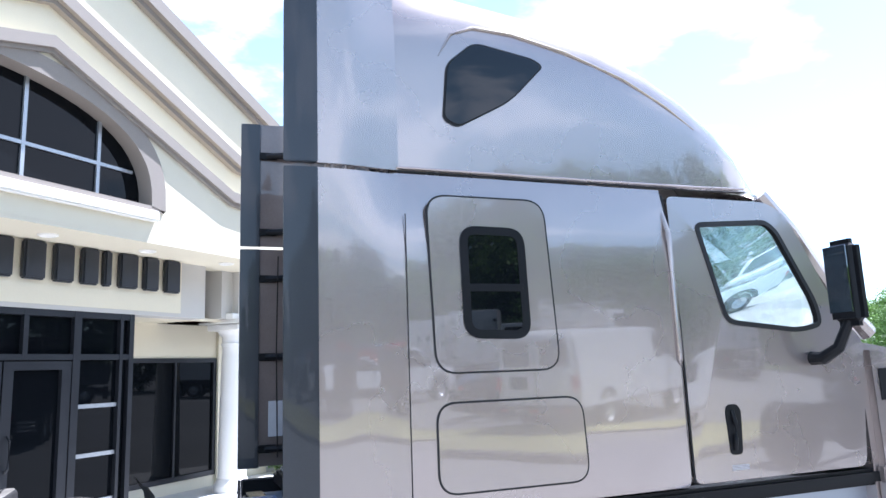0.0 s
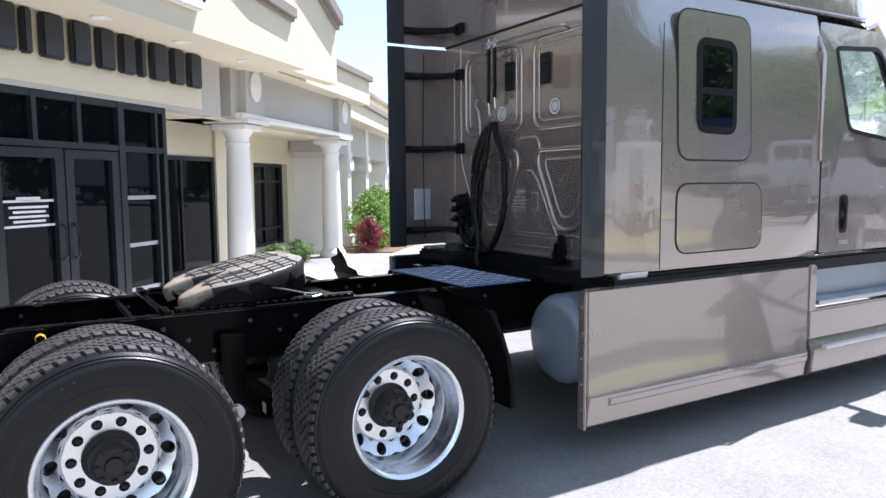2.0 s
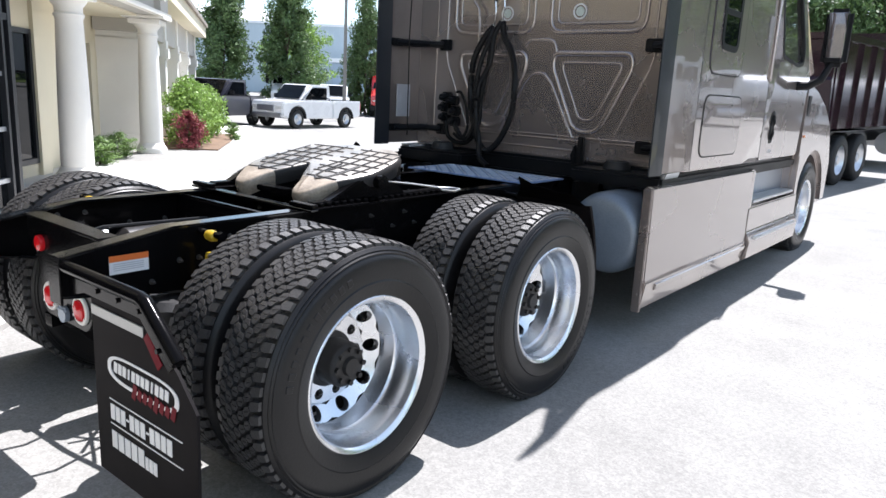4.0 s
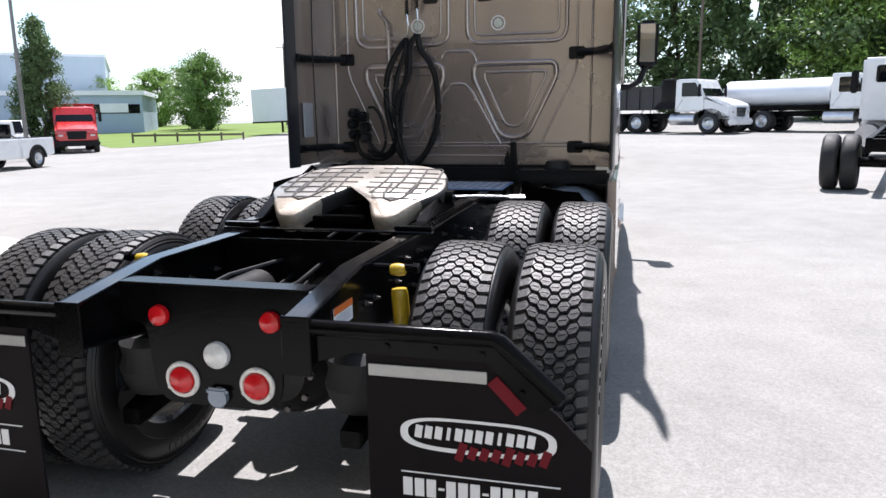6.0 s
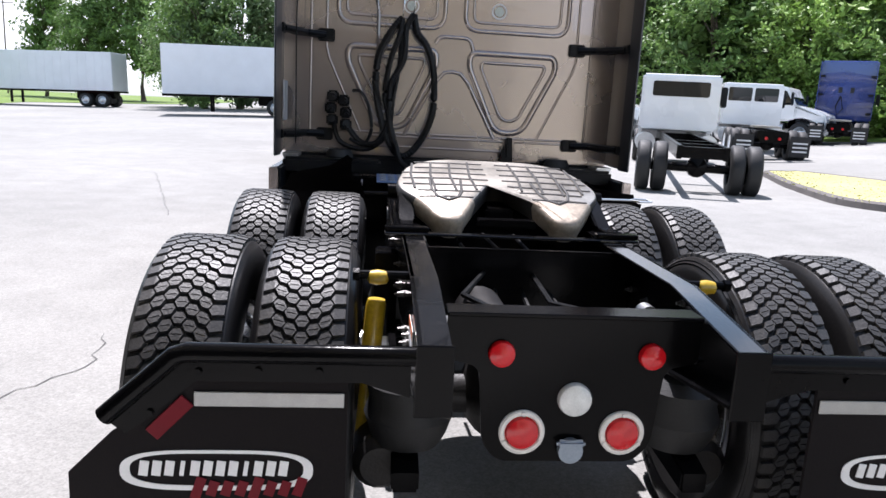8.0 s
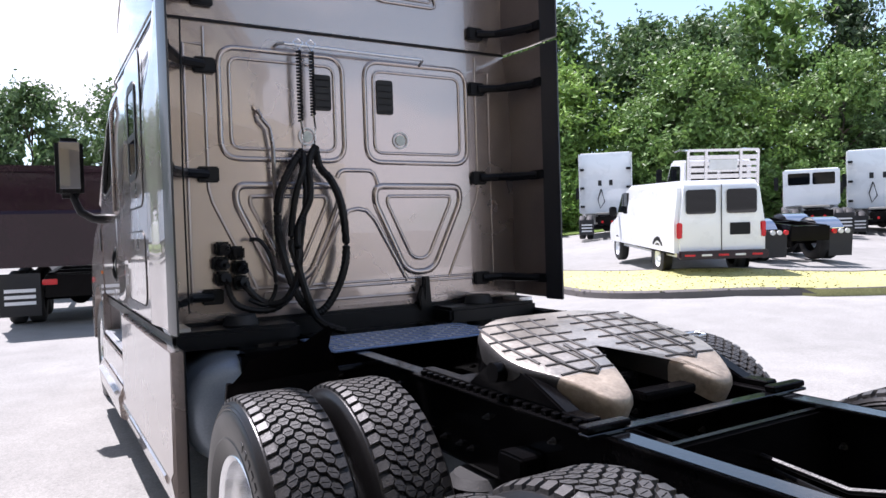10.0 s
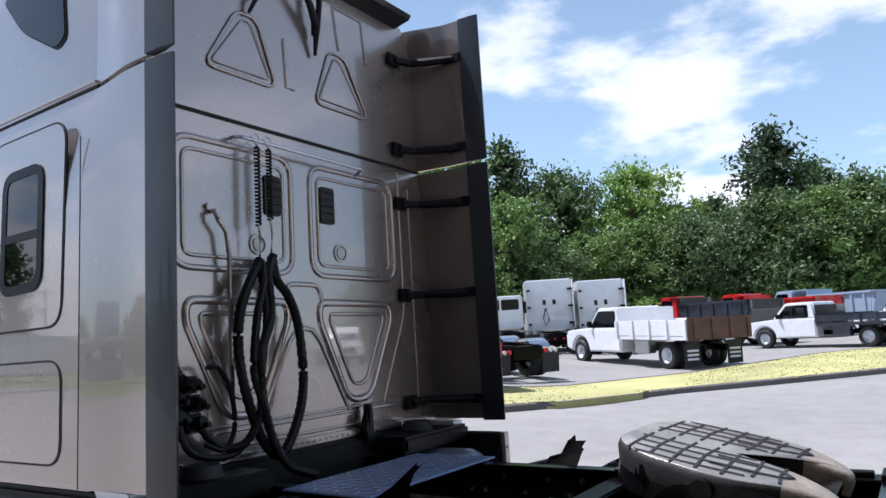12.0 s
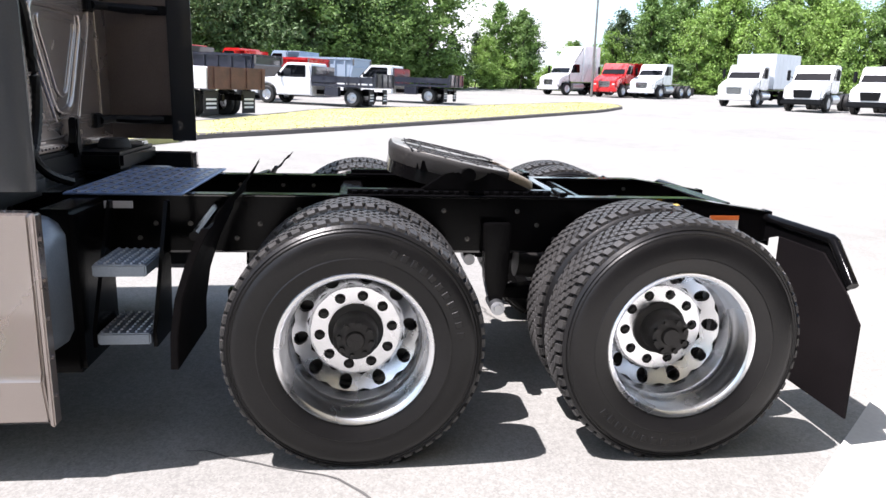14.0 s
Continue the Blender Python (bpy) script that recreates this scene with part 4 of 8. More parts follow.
def hanger(s):
    bm = bmesh.new()
    tube(bm, [(0.43, -0.775, 0.905), (0.96, -0.775, 0.905), (0.984, -0.774, 0.897), (1.150, -0.765, 0.742)], 0.024, 14)
    part("mudflap_hanger", mirror(bm, s), M["black_paint"], truck, "glossy black bent tube hanger")
    bm = bmesh.new()
    prism(bm, [(0.445, 0.90), (0.968, 0.90), (1.145, 0.737), (1.10, 0.70), (0.94, 0.835), (0.56, 0.835), (0.445, 0.80)], "y", -0.772, -0.766)
    for x, z in ((0.66, 0.862), (0.80, 0.862), (0.935, 0.857), (1.045, 0.755)):
        disc(bm, (x, -0.776, z), (0, -1, 0), 0.009, 0.008, 8)
    part("hanger_plate", mirror(bm, s), M["black_paint"], truck)
    bm = bmesh.new()
    prism(bm, [(0.592, 0.84), (0.945, 0.84), (1.138, 0.70), (1.236, 0.60), (1.236, 0.18), (0.592, 0.18)], "y", -0.763, -0.753)
    flap = part("mud_flap", mirror(bm, s), M["flap"], truck, "black rubber mud flap printed with white dealer lettering bars")
    bm = bmesh.new()
    box(bm, 0.600, 0.947, -0.769, -0.764, 0.770, 0.806, 0.0015, 1)
    part("reflector_strip", mirror(bm, s), M["reflector"], flap, "silver reflector strip")
    bm = bmesh.new()
    box(bm, -0.06, 0.06, -0.769, -0.764, -0.019, 0.019, 0.0015, 1, pose(1.003, 0, 0.741, 0, 46, 0))
    part("reflector_strip", mirror(bm, s), M["red_print"], flap, "dark red reflector strip")
    # the print, mirrored in place only, never in its reading direction
    x0 = 0.692 if s > 0 else -1.120
    oval = [(x0 + 0.225 + 0.225 * math.copysign(abs(math.cos(a)) ** 0.55, math.cos(a)), 0.606 + 0.052 * math.copysign(abs(math.sin(a)) ** 0.75, math.sin(a))) for a in (2 * math.pi * k / 40 for k in range(40))]
    inner = [(x0 + 0.225 + (px - x0 - 0.225) * 0.9, 0.608 + (pz - 0.606) * 0.8) for px, pz in oval]
    bm = bmesh.new()
    frame_ring(bm, oval, inner, "y", -0.7655, -0.7632)
    part("printed_oval", bm, M["print"], flap, "white printed oval outline", 0)
    bm = bmesh.new()
    for k in range(12):
        cx = x0 + 0.055 + k * 0.0295
        box(bm, -0.0105 if k not in (3, 8) else -0.005, 0.0105 if k not in (3, 8) else 0.005, -0.7655, -0.7632, -0.019, 0.019, 0, 1, pose(cx, 0, 0.611, 0, 8, 0))
    part("flap_lettering", bm, M["print"], flap, "white bars", 0)
    bm = bmesh.new()
    for k in range(8):
        cx = x0 + 0.18 + k * 0.034
        box(bm, -0.012, 0.012, -0.767, -0.7657, -0.021 - 0.008 * (k in (4, 0)), 0.018 + 0.01 * (k in (0, 4, 7)), 0, 1, pose(cx, 0, 0.561, 0, 18, 0))
    part("flap_lettering", bm, M["red_print"], flap, "dark red bars with pale edges", 0)
    bm = bmesh.new()
    for z in (0.482, 0.39):
        box(bm, x0, x0 + 0.462, -0.7655, -0.7632, z - 0.002, z + 0.002)
    x = x0 + 0.005
    for k in range(12):
        w = 0.02 if k in (3, 7) else 0.032
        if k in (3, 7):
            box(bm, x, x + 0.018, -0.7655, -0.7632, 0.433, 0.440)
        else:
            box(bm, x, x + 0.028, -0.7655, -0.7632, 0.408, 0.464)
        x += w + 0.0035
    x = x0 + 0.005
    for k in range(8):
        w = 0.045 if k < 5 else 0.026
        box(bm, x, x + w * 0.8, -0.7655, -0.7632, 0.300, 0.364 if k < 5 else 0.346)
        x += w
    part("flap_lettering", bm, M["print"], flap, "white bars between thin lines", 0)


both_sides(hanger)


def suspension(s):
    bm = bmesh.new()
    lathe(bm, [(0.0, 0.03), (0.027, 0.03), (0.031, 0.045), (0.031, 0.27), (0.024, 0.28), (0.024, 0.50), (0.0, 0.50)], pose(0.525, -0.24, 0.925, 3, 86, 0), 16)
    lathe(bm, [(0.0, -0.038), (0.020, -0.026), (0.024, 0.0), (0.020, 0.026), (0.0, 0.038)], pose(0.525, -0.24, 0.965), 14)
    part("shock_absorber", mirror(bm, s), M["yellow"], truck, "yellow painted shock absorber")
    bm = bmesh.new()
    disc(bm, (0.50, -0.24, 0.972), (1, 0, 0), 0.014, 0.16, 10)
    disc(bm, (0.592, -0.24, 0.972), (1, 0, 0), 0.02, 0.02, 6)
    part("shock_bolt", mirror(bm, s), M["black_paint"], truck)
    bm = bmesh.new()
    prism(bm, rounded([(0.575, 0.88), (0.71, 0.88), (0.70, 0.60), (0.665, 0.46), (0.62, 0.46), (0.585, 0.60)], 0.02, 3), "x", 0.434, 0.53, 0.008)
    bracket = part("spring_hanger", mirror(bm, s), M["black_paint"], truck, "tapered black spring hanger bracket")
    bm = bmesh.new()
    disc(bm, (0.5, 0.64, 0.475), (1, 0, 0), 0.035, 0.16, 18)
    disc(bm, (0.585, 0.64, 0.475), (1, 0, 0), 0.022, 0.03, 6)
    part("hanger_pin", mirror(bm, s), M["brushed"], bracket)
    for y in AXLES:
        bm = bmesh.new()
        lathe(bm, [(0.0, -0.11), (0.10, -0.11), (0.13, -0.08), (0.12, -0.03), (0.135, 0.02), (0.12, 0.07), (0.10, 0.11), (0.0, 0.11)], pose(0.42, y - 0.34, 0.60, 0, 90, 0), 20)
        part("air_spring", mirror(bm, s), M["rubber"], truck)
        bm = bmesh.new()
        prism(bm, [(y - 0.50, 0.40), (y + 0.62, 0.50), (y + 0.62, 0.54), (y + 0.1, 0.62), (y - 0.50, 0.46)], "x", 0.39, 0.47, 0.006)
        part("trailing_arm", mirror(bm, s), M["black_paint"], truck)
        bm = bmesh.new()
        lathe(bm, [(0.0, -0.14), (0.06, -0.14), (0.085, -0.11), (0.085, 0.08), (0.06, 0.12), (0.0, 0.12)], pose(0.50, y - 0.27, 0.43, 0, 0, 90), 18)
        part("brake_chamber", mirror(bm, s), M["cast"], truck)
    bm = bmesh.new()
    box(bm, 0.4345, 0.4365, -0.62, -0.465, 0.845, 0.915)
    label = part("warning_label", mirror(bm, s), M["print"], truck, "white and orange warning label")
    bm = bmesh.new()
    box(bm, 0.4367, 0.4375, -0.62, -0.465, 0.893, 0.917)
    part("label_band", mirror(bm, s), M["orange"], label, "orange band")
    bm = bmesh.new()
    for k in range(4):
        box(bm, 0.4367, 0.4373, -0.605, -0.485, 0.882 - k * 0.008, 0.885 - k * 0.008)
    part("label_lines", mirror(bm, s), M["decal"], label)


both_sides(suspension)
for y in AXLES:
    bm = bmesh.new()
    disc(bm, (0, y, 0.503), (1, 0, 0), 0.075, 1.8, 20)
    lathe(bm, [(0.0, -0.2), (0.12, -0.19), (0.2, -0.1), (0.225, 0.0), (0.2, 0.1), (0.12, 0.19), (0.0, 0.2)], pose(0, y, 0.52, 0, 0, 90), 24)
    disc(bm, (0, y + 0.3, 0.56), (0, 1, 0.1), 0.09, 0.3, 18)
    part("drive_axle", bm, M["cast"], truck)
bm = bmesh.new()
tube(bm, [(-0.29, -0.30, 0.83), (0.0, -0.28, 0.845), (0.34, -0.22, 0.87)], 0.013, 10)
disc(bm, (-0.3, -0.30, 0.83), (0, 1, 0), 0.032, 0.05, 14)
disc(bm, (0.345, -0.22, 0.87), (0, 1, 0), 0.028, 0.05, 14)
part("torque_rod", bm, M["brushed"], truck, "bare steel torque rod across the rails")
for y0, y1, z0, z1 in ((0.16, 0.2, 0.76, 0.985), (1.30, 1.42, 0.74, 0.97), (2.6, 2.75, 0.74, 0.98)):
    bm = bmesh.new()
    box(bm, -0.42, 0.42, y0, y1, z0, z1, 0.01)
    part("crossmember", bm, M["black_paint"], truck)
for k in range(4):
    bm = bmesh.new()
    x = -0.3 + 0.16 * k
    tube(bm, [(x, 1.2, 0.86), (x + 0.03, 0.7, 0.82 + 0.03 * math.sin(k)), (x * 0.6, 0.2, 0.84), (x * 0.8, -0.1, 0.78), (0.2 - 0.12 * k, -0.3, 0.72)], 0.009, 6)
    part("air_line", bm, M["hose"], truck, "black air line between the rails")

for x, y, z in ((-0.17, -0.12, 0.80), (0.12, 0.35, 0.78)):
    bm = bmesh.new()
    lathe(bm, [(0.0, -0.16), (0.06, -0.16), (0.085, -0.13), (0.085, 0.13), (0.06, 0.16), (0.0, 0.16)], pose(x, y, z, 0, 0, 90 if x < 0 else 0), 18)
    part("air_reservoir", bm, M["cast"], truck, "small grimy black air reservoir")
for k in range(2):
    bm = bmesh.new()
    x = -0.2 + 0.3 * k
    tube(bm, [(x, -0.50, 0.86 + 0.02 * (k % 2)), (x + 0.03, -0.35, 0.90), (x - 0.04, -0.1, 0.88 - 0.02 * k), (x * 0.5, 0.25, 0.90)], 0.010, 7)
    part("tail_hose", bm, M["hose"], truck, "black hose run between the rails")
bm = bmesh.new()
for k in range(10):
    a = 2 * math.pi * k / 10
    disc(bm, (0.15 * math.cos(a), -0.205, 0.52 + 0.15 * math.sin(a)), (0, -1, 0), 0.013, 0.02, 6)
tagged(part("cover_bolts", bm, M["bolt"], truck, smooth=0), kind="stuff")

# fifth wheel
def settle(bm):
    """Bends the ramp tips down and sets the piece on the tipped plate."""
    for v in bm.verts:
        v.co.z -= 0.9 * max(0.0, -0.17 - v.co.y) ** 2 + 0.10 * max(0.0, abs(v.co.x) - 0.3) ** 2
    place(bm, bm.verts, TILT)


def inset(outline, d):
    """The outline moved inwards by d, also where it turns in on itself."""
    k = len(outline)
    area = sum(outline[i - 1][0] * outline[i][1] - outline[i][0] * outline[i - 1][1] for i in range(k))
    out = []
    for i in range(k):
        t = Vector(outline[(i + 1) % k]) - Vector(outline[i - 1])
        nrm = Vector((-t.y, t.x)).normalized() * (1 if area > 0 else -1)
        out.append(tuple(Vector(outline[i]) + nrm * d))
    return out


TILT = Matrix.Translation((0, 0.775, 1.162)) @ Matrix.Rotation(radians(12.0), 4, "X")
bm = bmesh.new()
half = [(0.24, 0.385), (0.40, 0.26), (0.455, 0.0), (0.44, -0.11), (0.285, -0.375), (0.19, -0.375), (0.03, 0.005)]
bend = [0.16, 0.16, 0.12, 0.10, 0.05, 0.05, 0.02]
plan = rounded(half + [(-x, y) for x, y in reversed(half)], bend + bend[::-1], 4)
top_rows = []
for q, z in ((0.012, -0.085), (0.0, -0.028), (0.004, -0.010), (0.009, -0.003), (0.015, 0.0)):
    top_rows.append([bm.verts.new((x, y, z)) for x, y in (inset(plan, q) if q else plan)])
for a, b in zip(top_rows, top_rows[1:]):
    for i in range(len(a)):
        bm.faces.new((a[i], a[(i + 1) % len(a)], b[(i + 1) % len(a)], b[i]))
cap = bm.faces.new(top_rows[-1])
bmesh.ops.triangulate(bm, faces=[cap])
for cut in (-0.17, -0.21, -0.25, -0.29, -0.33):
    bmesh.ops.bisect_plane(bm, geom=bm.verts[:] + bm.edges[:] + bm.faces[:], plane_co=(0, cut, 0), plane_no=(0, 1, 0))
bm.normal_update()
for f in bm.faces:
    c = f.calc_center_median()
    f.material_index = 1 if c.z < -0.005 and c.y > -0.2 else (2 if c.y < -0.21 else 0)
settle(bm)
fifth = part("fifth_wheel", bm, M["grease"], truck, "greasy worn steel fifth wheel plate tipped back, bare brown ramp tips", 40)
fifth.data.materials.append(M["groove"])
fifth.data.materials.append(M["rust"])
bm = bmesh.new()
frame_ring(bm, inset(plan, 0.012), inset(plan, 0.022), "z", -0.15, -0.086)
box(bm, -0.40, -0.30, -0.2, 0.25, -0.11, -0.02, 0.02)
box(bm, 0.30, 0.40, -0.2, 0.25, -0.11, -0.02, 0.02)
box(bm, -0.3, 0.3, 0.05, 0.15, -0.09, -0.02, 0.01)
place(bm, bm.verts, TILT)
part("skirt", bm, M["black_paint"], fifth, "greasy black skirt under the plate")

def groove(pts, r):
    bm = bmesh.new()
    fine = [Vector(a).lerp(Vector(b), k / 4) for a, b in zip(pts, pts[1:]) for k in range(4)] + [Vector(pts[-1])]
    tube(bm, fine, r, 5, flat=0.4)
    settle(bm)
    part("grease_groove", bm, M["groove"], fifth)


dice = random.Random(12)
for k in range(7):
    y = -0.19 + k * 0.082
    w = 0.42 if -0.1 < y < 0.2 else 0.36
    for sgn in (1, -1):
        gap = 0.02 if y > 0.0 else 0.02 - y * 0.5
        groove([(sgn * (gap + 0.012), y, 0.002), (sgn * (gap + w) / 2, y + dice.uniform(-0.01, 0.01), 0.002), (sgn * w, y - 0.012, 0.002)], 0.006)
for sgn in (1, -1):
    for x in (0.1, 0.19, 0.28, 0.37):
        groove([(sgn * x, 0.34 - x * 0.2, 0.003), (sgn * (x + 0.012), 0.1, 0.003), (sgn * x, -0.06 - 0.3 * max(0, 0.25 - abs(x - 0.25)), 0.003)], 0.006)
    groove([(sgn * 0.16, 0.03, 0.004), (sgn * 0.17, -0.12, 0.004), (sgn * 0.19, -0.19, 0.004), (sgn * 0.235, -0.225, 0.004), (sgn * 0.28, -0.19, 0.004), (sgn * 0.30, -0.10, 0.004), (sgn * 0.30, 0.03, 0.004)], 0.007)
bm = bmesh.new()
for s in (1, -1):
    prism(bm, [(0.46, 1.03), (1.02, 1.03), (0.90, 1.11), (0.76, 1.145), (0.64, 1.11)], "x", s * 0.41 - 0.03, s * 0.41 + 0.03, 0.006)
    disc(bm, (s * 0.44, 0.79, 1.11), (1, 0, 0), 0.035, 0.09, 16)
box(bm, -0.12, 0.12, 0.45, 0.52, 1.02, 1.05, 0.005)
box(bm, -0.06, 0.06, 0.65, 1.0, 1.0, 1.07, 0.01)
part("trunnion_bracket", bm, M["black_paint"], truck)
for s in (1, -1):
    bm = bmesh.new()
    box(bm, 0.35, 0.475, 0.34, 1.40, 1.001, 1.012, 0.003, 1)
    box(bm, 0.385, 0.44, 0.37, 1.37, 1.012, 1.034, 0.004, 1)
    for k in range(20):
        box(bm, 0.44, 0.462, 0.39 + k * 0.049, 0.415 + k * 0.049, 1.012, 1.03, 0.003, 1)
    part("slide_rail", mirror(bm, s), M["black_paint"], truck, "black toothed slide rail")
    bm = bmesh.new()
    box(bm, 0.33, 0.50, 0.305, 0.345, 1.013, 1.034, 0.004, 1)
    part("rail_stop", mirror(bm, s), M["black_paint"], truck)
bm = bmesh.new()
box(bm, -0.50, 0.50, 0.30, 0.345, 1.001, 1.011, 0.002, 1)
part("slide_crossbar", bm, M["gloss_black"], truck, "thin black bar across the slide rails' tail")
bm = bmesh.new()
tube(bm, [(0.38, 0.86, 1.10), (0.56, 0.93, 1.10), (0.70, 0.98, 1.095)], 0.005, 8)
tube(bm, [(0.70, 0.98, 1.095), (0.74, 1.03, 1.095), (0.80, 1.03, 1.095), (0.81, 0.98, 1.09), (0.74, 0.96, 1.09)], 0.005, 8, True)
part("pull_handle", bm, M["brushed"], truck, "bent steel release handle")

# deck, steps, tanks, fenders
bm = bmesh.new()
box(bm, -0.53, 0.50, 2.11, 2.63, 1.006, 1.016, 0.003, 1)
deck = part("deck_plate", bm, M["deck"], truck, "blue-grey diamond tread deck plate")
bm = bmesh.new()
for i in range(17):
    for j in range(8):
        x, y = -0.49 + i * 0.059, 2.15 + j * 0.062
        box(bm, -0.025, 0.025, -0.0075, 0.0075, 1.016, 1.0200, 0, 1, Matrix.Translation((x, y, 0)) @ Matrix.Rotation(radians(45 if (i + j) % 2 else -45), 4, "Z"))
tagged(part("tread_pattern", bm, M["brushed"], deck, smooth=0), kind="stuff")


def side_gear(s):
    bm = bmesh.new()
    lathe(bm, [(0.0, -0.98), (0.20, -0.98), (0.25, -0.955), (0.274, -0.92), (0.28, -0.90), (0.28, 0.9), (0.255, 0.95), (0.0, 0.97)], pose(0.91, 3.46, 0.70, 0, 0, 90), 44)
    part("fuel_tank", mirror(bm, s), M["tank_dark"], truck, "dull blue-grey cylindrical fuel tank")
    bm = bmesh.new()
    pts = [(1.872, 0.97), (1.935, 0.84), (1.985, 0.69), (2.01, 0.54), (2.015, 0.40)]
    prism(bm, pts + [(y + 0.014, z) for y, z in pts[::-1]], "x", 0.60, 1.10, 0.003)
    prism(bm, pts + [(y + 0.03, z) for y, z in pts[::-1]], "x", 1.09, 1.112, 0.003)
    # curled, ragged upper corner
    lift = 1.0 if s < 0 else 0.6
    curl = []
    for k, (y, z, x0, x1) in enumerate(((1.874, 0.965, 0.60, 1.10), (1.85, 1.01, 0.63, 1.06), (1.815, 1.06, 0.66, 1.03), (1.79, 1.10, 0.68, 0.94), (1.765, 1.14, 0.68, 0.80), (1.74, 1.19, 0.665, 0.70))):
        curl.append([bm.verts.new((x0 + (x1 - x0) * u, y + 0.01 * math.sin(k * 2.3 + u * 5), 0.965 + (z - 0.965) * lift + 0.012 * math.sin(k * 1.9 + u * 4) * (k > 0))) for u in (0.0, 0.3, 0.6, 1.0)])
    skin = []
    for a, b in zip(curl, curl[1:]):
        for i in range(3):
            skin.append(bm.faces.new((a[i], a[i + 1], b[i + 1], b[i])))
    bmesh.ops.solidify(bm, geom=skin, thickness=0.008)
    part("quarter_fender", mirror(bm, s), M["flap"], truck, "black curved quarter fender ahead of the drive tyres")
    bm = bmesh.new()
    tube(bm, [(0.43, 1.98, 0.95), (0.62, 1.96, 0.95), (1.06, 1.94, 0.93)], 0.02, 10)
    part("fender_bracket", mirror(bm, s), M["black_paint"], truck)
    # chassis skirt
    bm = bmesh.new()
    prism(bm, [(1.19, 1.05), (1.245, 1.04), (1.25, 0.45), (1.262, 0.42), (1.235, 0.25), (1.20, 0.225), (1.19, 0.25)], "y", 2.46, 4.575, 0.008)
    part("side_skirt", mirror(bm, s), M["taupe"], truck, "taupe side skirt over the fuel tank", 25)
    bm = bmesh.new()
    prism(bm, [(1.252, 0.405), (1.27, 0.395), (1.262, 0.36), (1.244, 0.345)], "y", 2.62, 4.56, 0.004)
    part("skirt_moulding", mirror(bm, s), M["taupe"], truck)
    bm = bmesh.new()
    box(bm, 1.185, 1.245, 2.438, 2.458, 0.23, 1.045, 0.006)
    for z in (0.35, 0.5, 0.65, 0.8, 0.95):
        disc(bm, (1.215, 2.435, z), (0, -1, 0), 0.008, 0.008, 8)
    part("skirt_edge", mirror(bm, s), M["taupe"], truck, "bolted edge flange")
    bm = bmesh.new()
    box(bm, 1.17, 1.188, 2.47, 4.56, 0.26, 1.04, 0.004, 1)
    part("skirt_backing", mirror(bm, s), M["black_plastic"], truck, "black inner face of the skirt")
    # step fairing under the door
    bm = bmesh.new()
    box(bm, 1.17, 1.245, 4.60, 6.26, 0.50, 0.72, 0.012)
    box(bm, 1.17, 1.235, 4.60, 4.70, 0.24, 1.05, 0.012)
    box(bm, 1.17, 1.235, 6.16, 6.28, 0.24, 1.12, 0.012)
    prism(bm, [(1.17, 0.50), (1.25, 0.50), (1.285, 0.42), (1.27, 0.27), (1.20, 0.22), (1.17, 0.24)], "y", 4.60, 6.27, 0.01)
    part("step_fairing", mirror(bm, s), M["taupe"], truck, "taupe step fairing below the door")
    for z, x1, name in ((0.745, 1.235, "step_tread"), (0.425, 1.30, "step_tread")):
        bm = bmesh.new()
        box(bm, 0.95, x1, 4.74, 6.12, z, z + 0.03, 0.008)
        for k in range(9):
            box(bm, 1.0 + k * 0.024, 1.008 + k * 0.024, 4.78, 6.08, z + 0.03, z + 0.034)
        part(name, mirror(bm, s), M["brushed"], truck, "bright ribbed aluminium step")
    bm = bmesh.new()
    box(bm, 1.05, 1.10, 4.66, 6.2, 0.76, 1.10, 0.01)
    part("step_back", mirror(bm, s), M["tank"], truck)
    bm = bmesh.new()
    box(bm, 0.5, 1.19, 2.70, 6.2, 1.0, 1.10, 0.02)
    part("cab_sill", mirror(bm, s), M["black_plastic"], truck)


both_sides(side_gear)
for z in (0.74, 0.45):
    bm = bmesh.new()
    box(bm, -0.96, -0.66, 2.16, 2.37, z, z + 0.05, 0.006)
    step = part("side_step", bm, M["tank_dark"], truck, "short serrated aluminium side step")
    bm = bmesh.new()
    for i in range(9):
        for j in range(6):
            disc(bm, (-0.94 + i * 0.033, 2.185 + j * 0.034, z + 0.053), (0, 0, 1), 0.01, 0.008, 6, 0.006)
    tagged(part("grip_studs", bm, M["tank"], step, smooth=0), kind="stuff")
bm = bmesh.new()
for y in (2.15, 2.39):
    prism(bm, [(-0.93, 0.43), (-0.70, 0.43), (-0.62, 1.0), (-0.66, 1.0), (-0.93, 0.5)], "y", y - 0.008, y + 0.008)
box(bm, -0.9, -0.45, 2.45, 2.6, 0.3, 1.0, 0.02)
part("step_bracket", bm, M["black_paint"], truck)
bm = bmesh.new()
box(bm, -0.63, -0.622, 2.30, 2.42, 0.965, 0.995)
part("step_label", bm, M["decal"], truck, "small worn white label")
bm = bmesh.new()
disc(bm, (0.0, 2.72, 0.88), (1, 0, 0), 0.11, 0.9, 20)
part("air_tank", bm, M["black_paint"], truck)
bm = bmesh.new()
box(bm, -1.1, 1.1, 2.93, 6.2, 0.98, 1.12, 0.02)
box(bm, -0.46, 0.46, 2.86, 3.3, 0.72, 1.0, 0.03)
part("cab_floor", bm, M["black_plastic"], truck)


# cab and sleeper
def side_x(z):
    """Half width of the cab at a height below the roof seam."""
    return 1.24 - 0.07 * max(0.0, (z - 2.3) / 0.55) ** 2


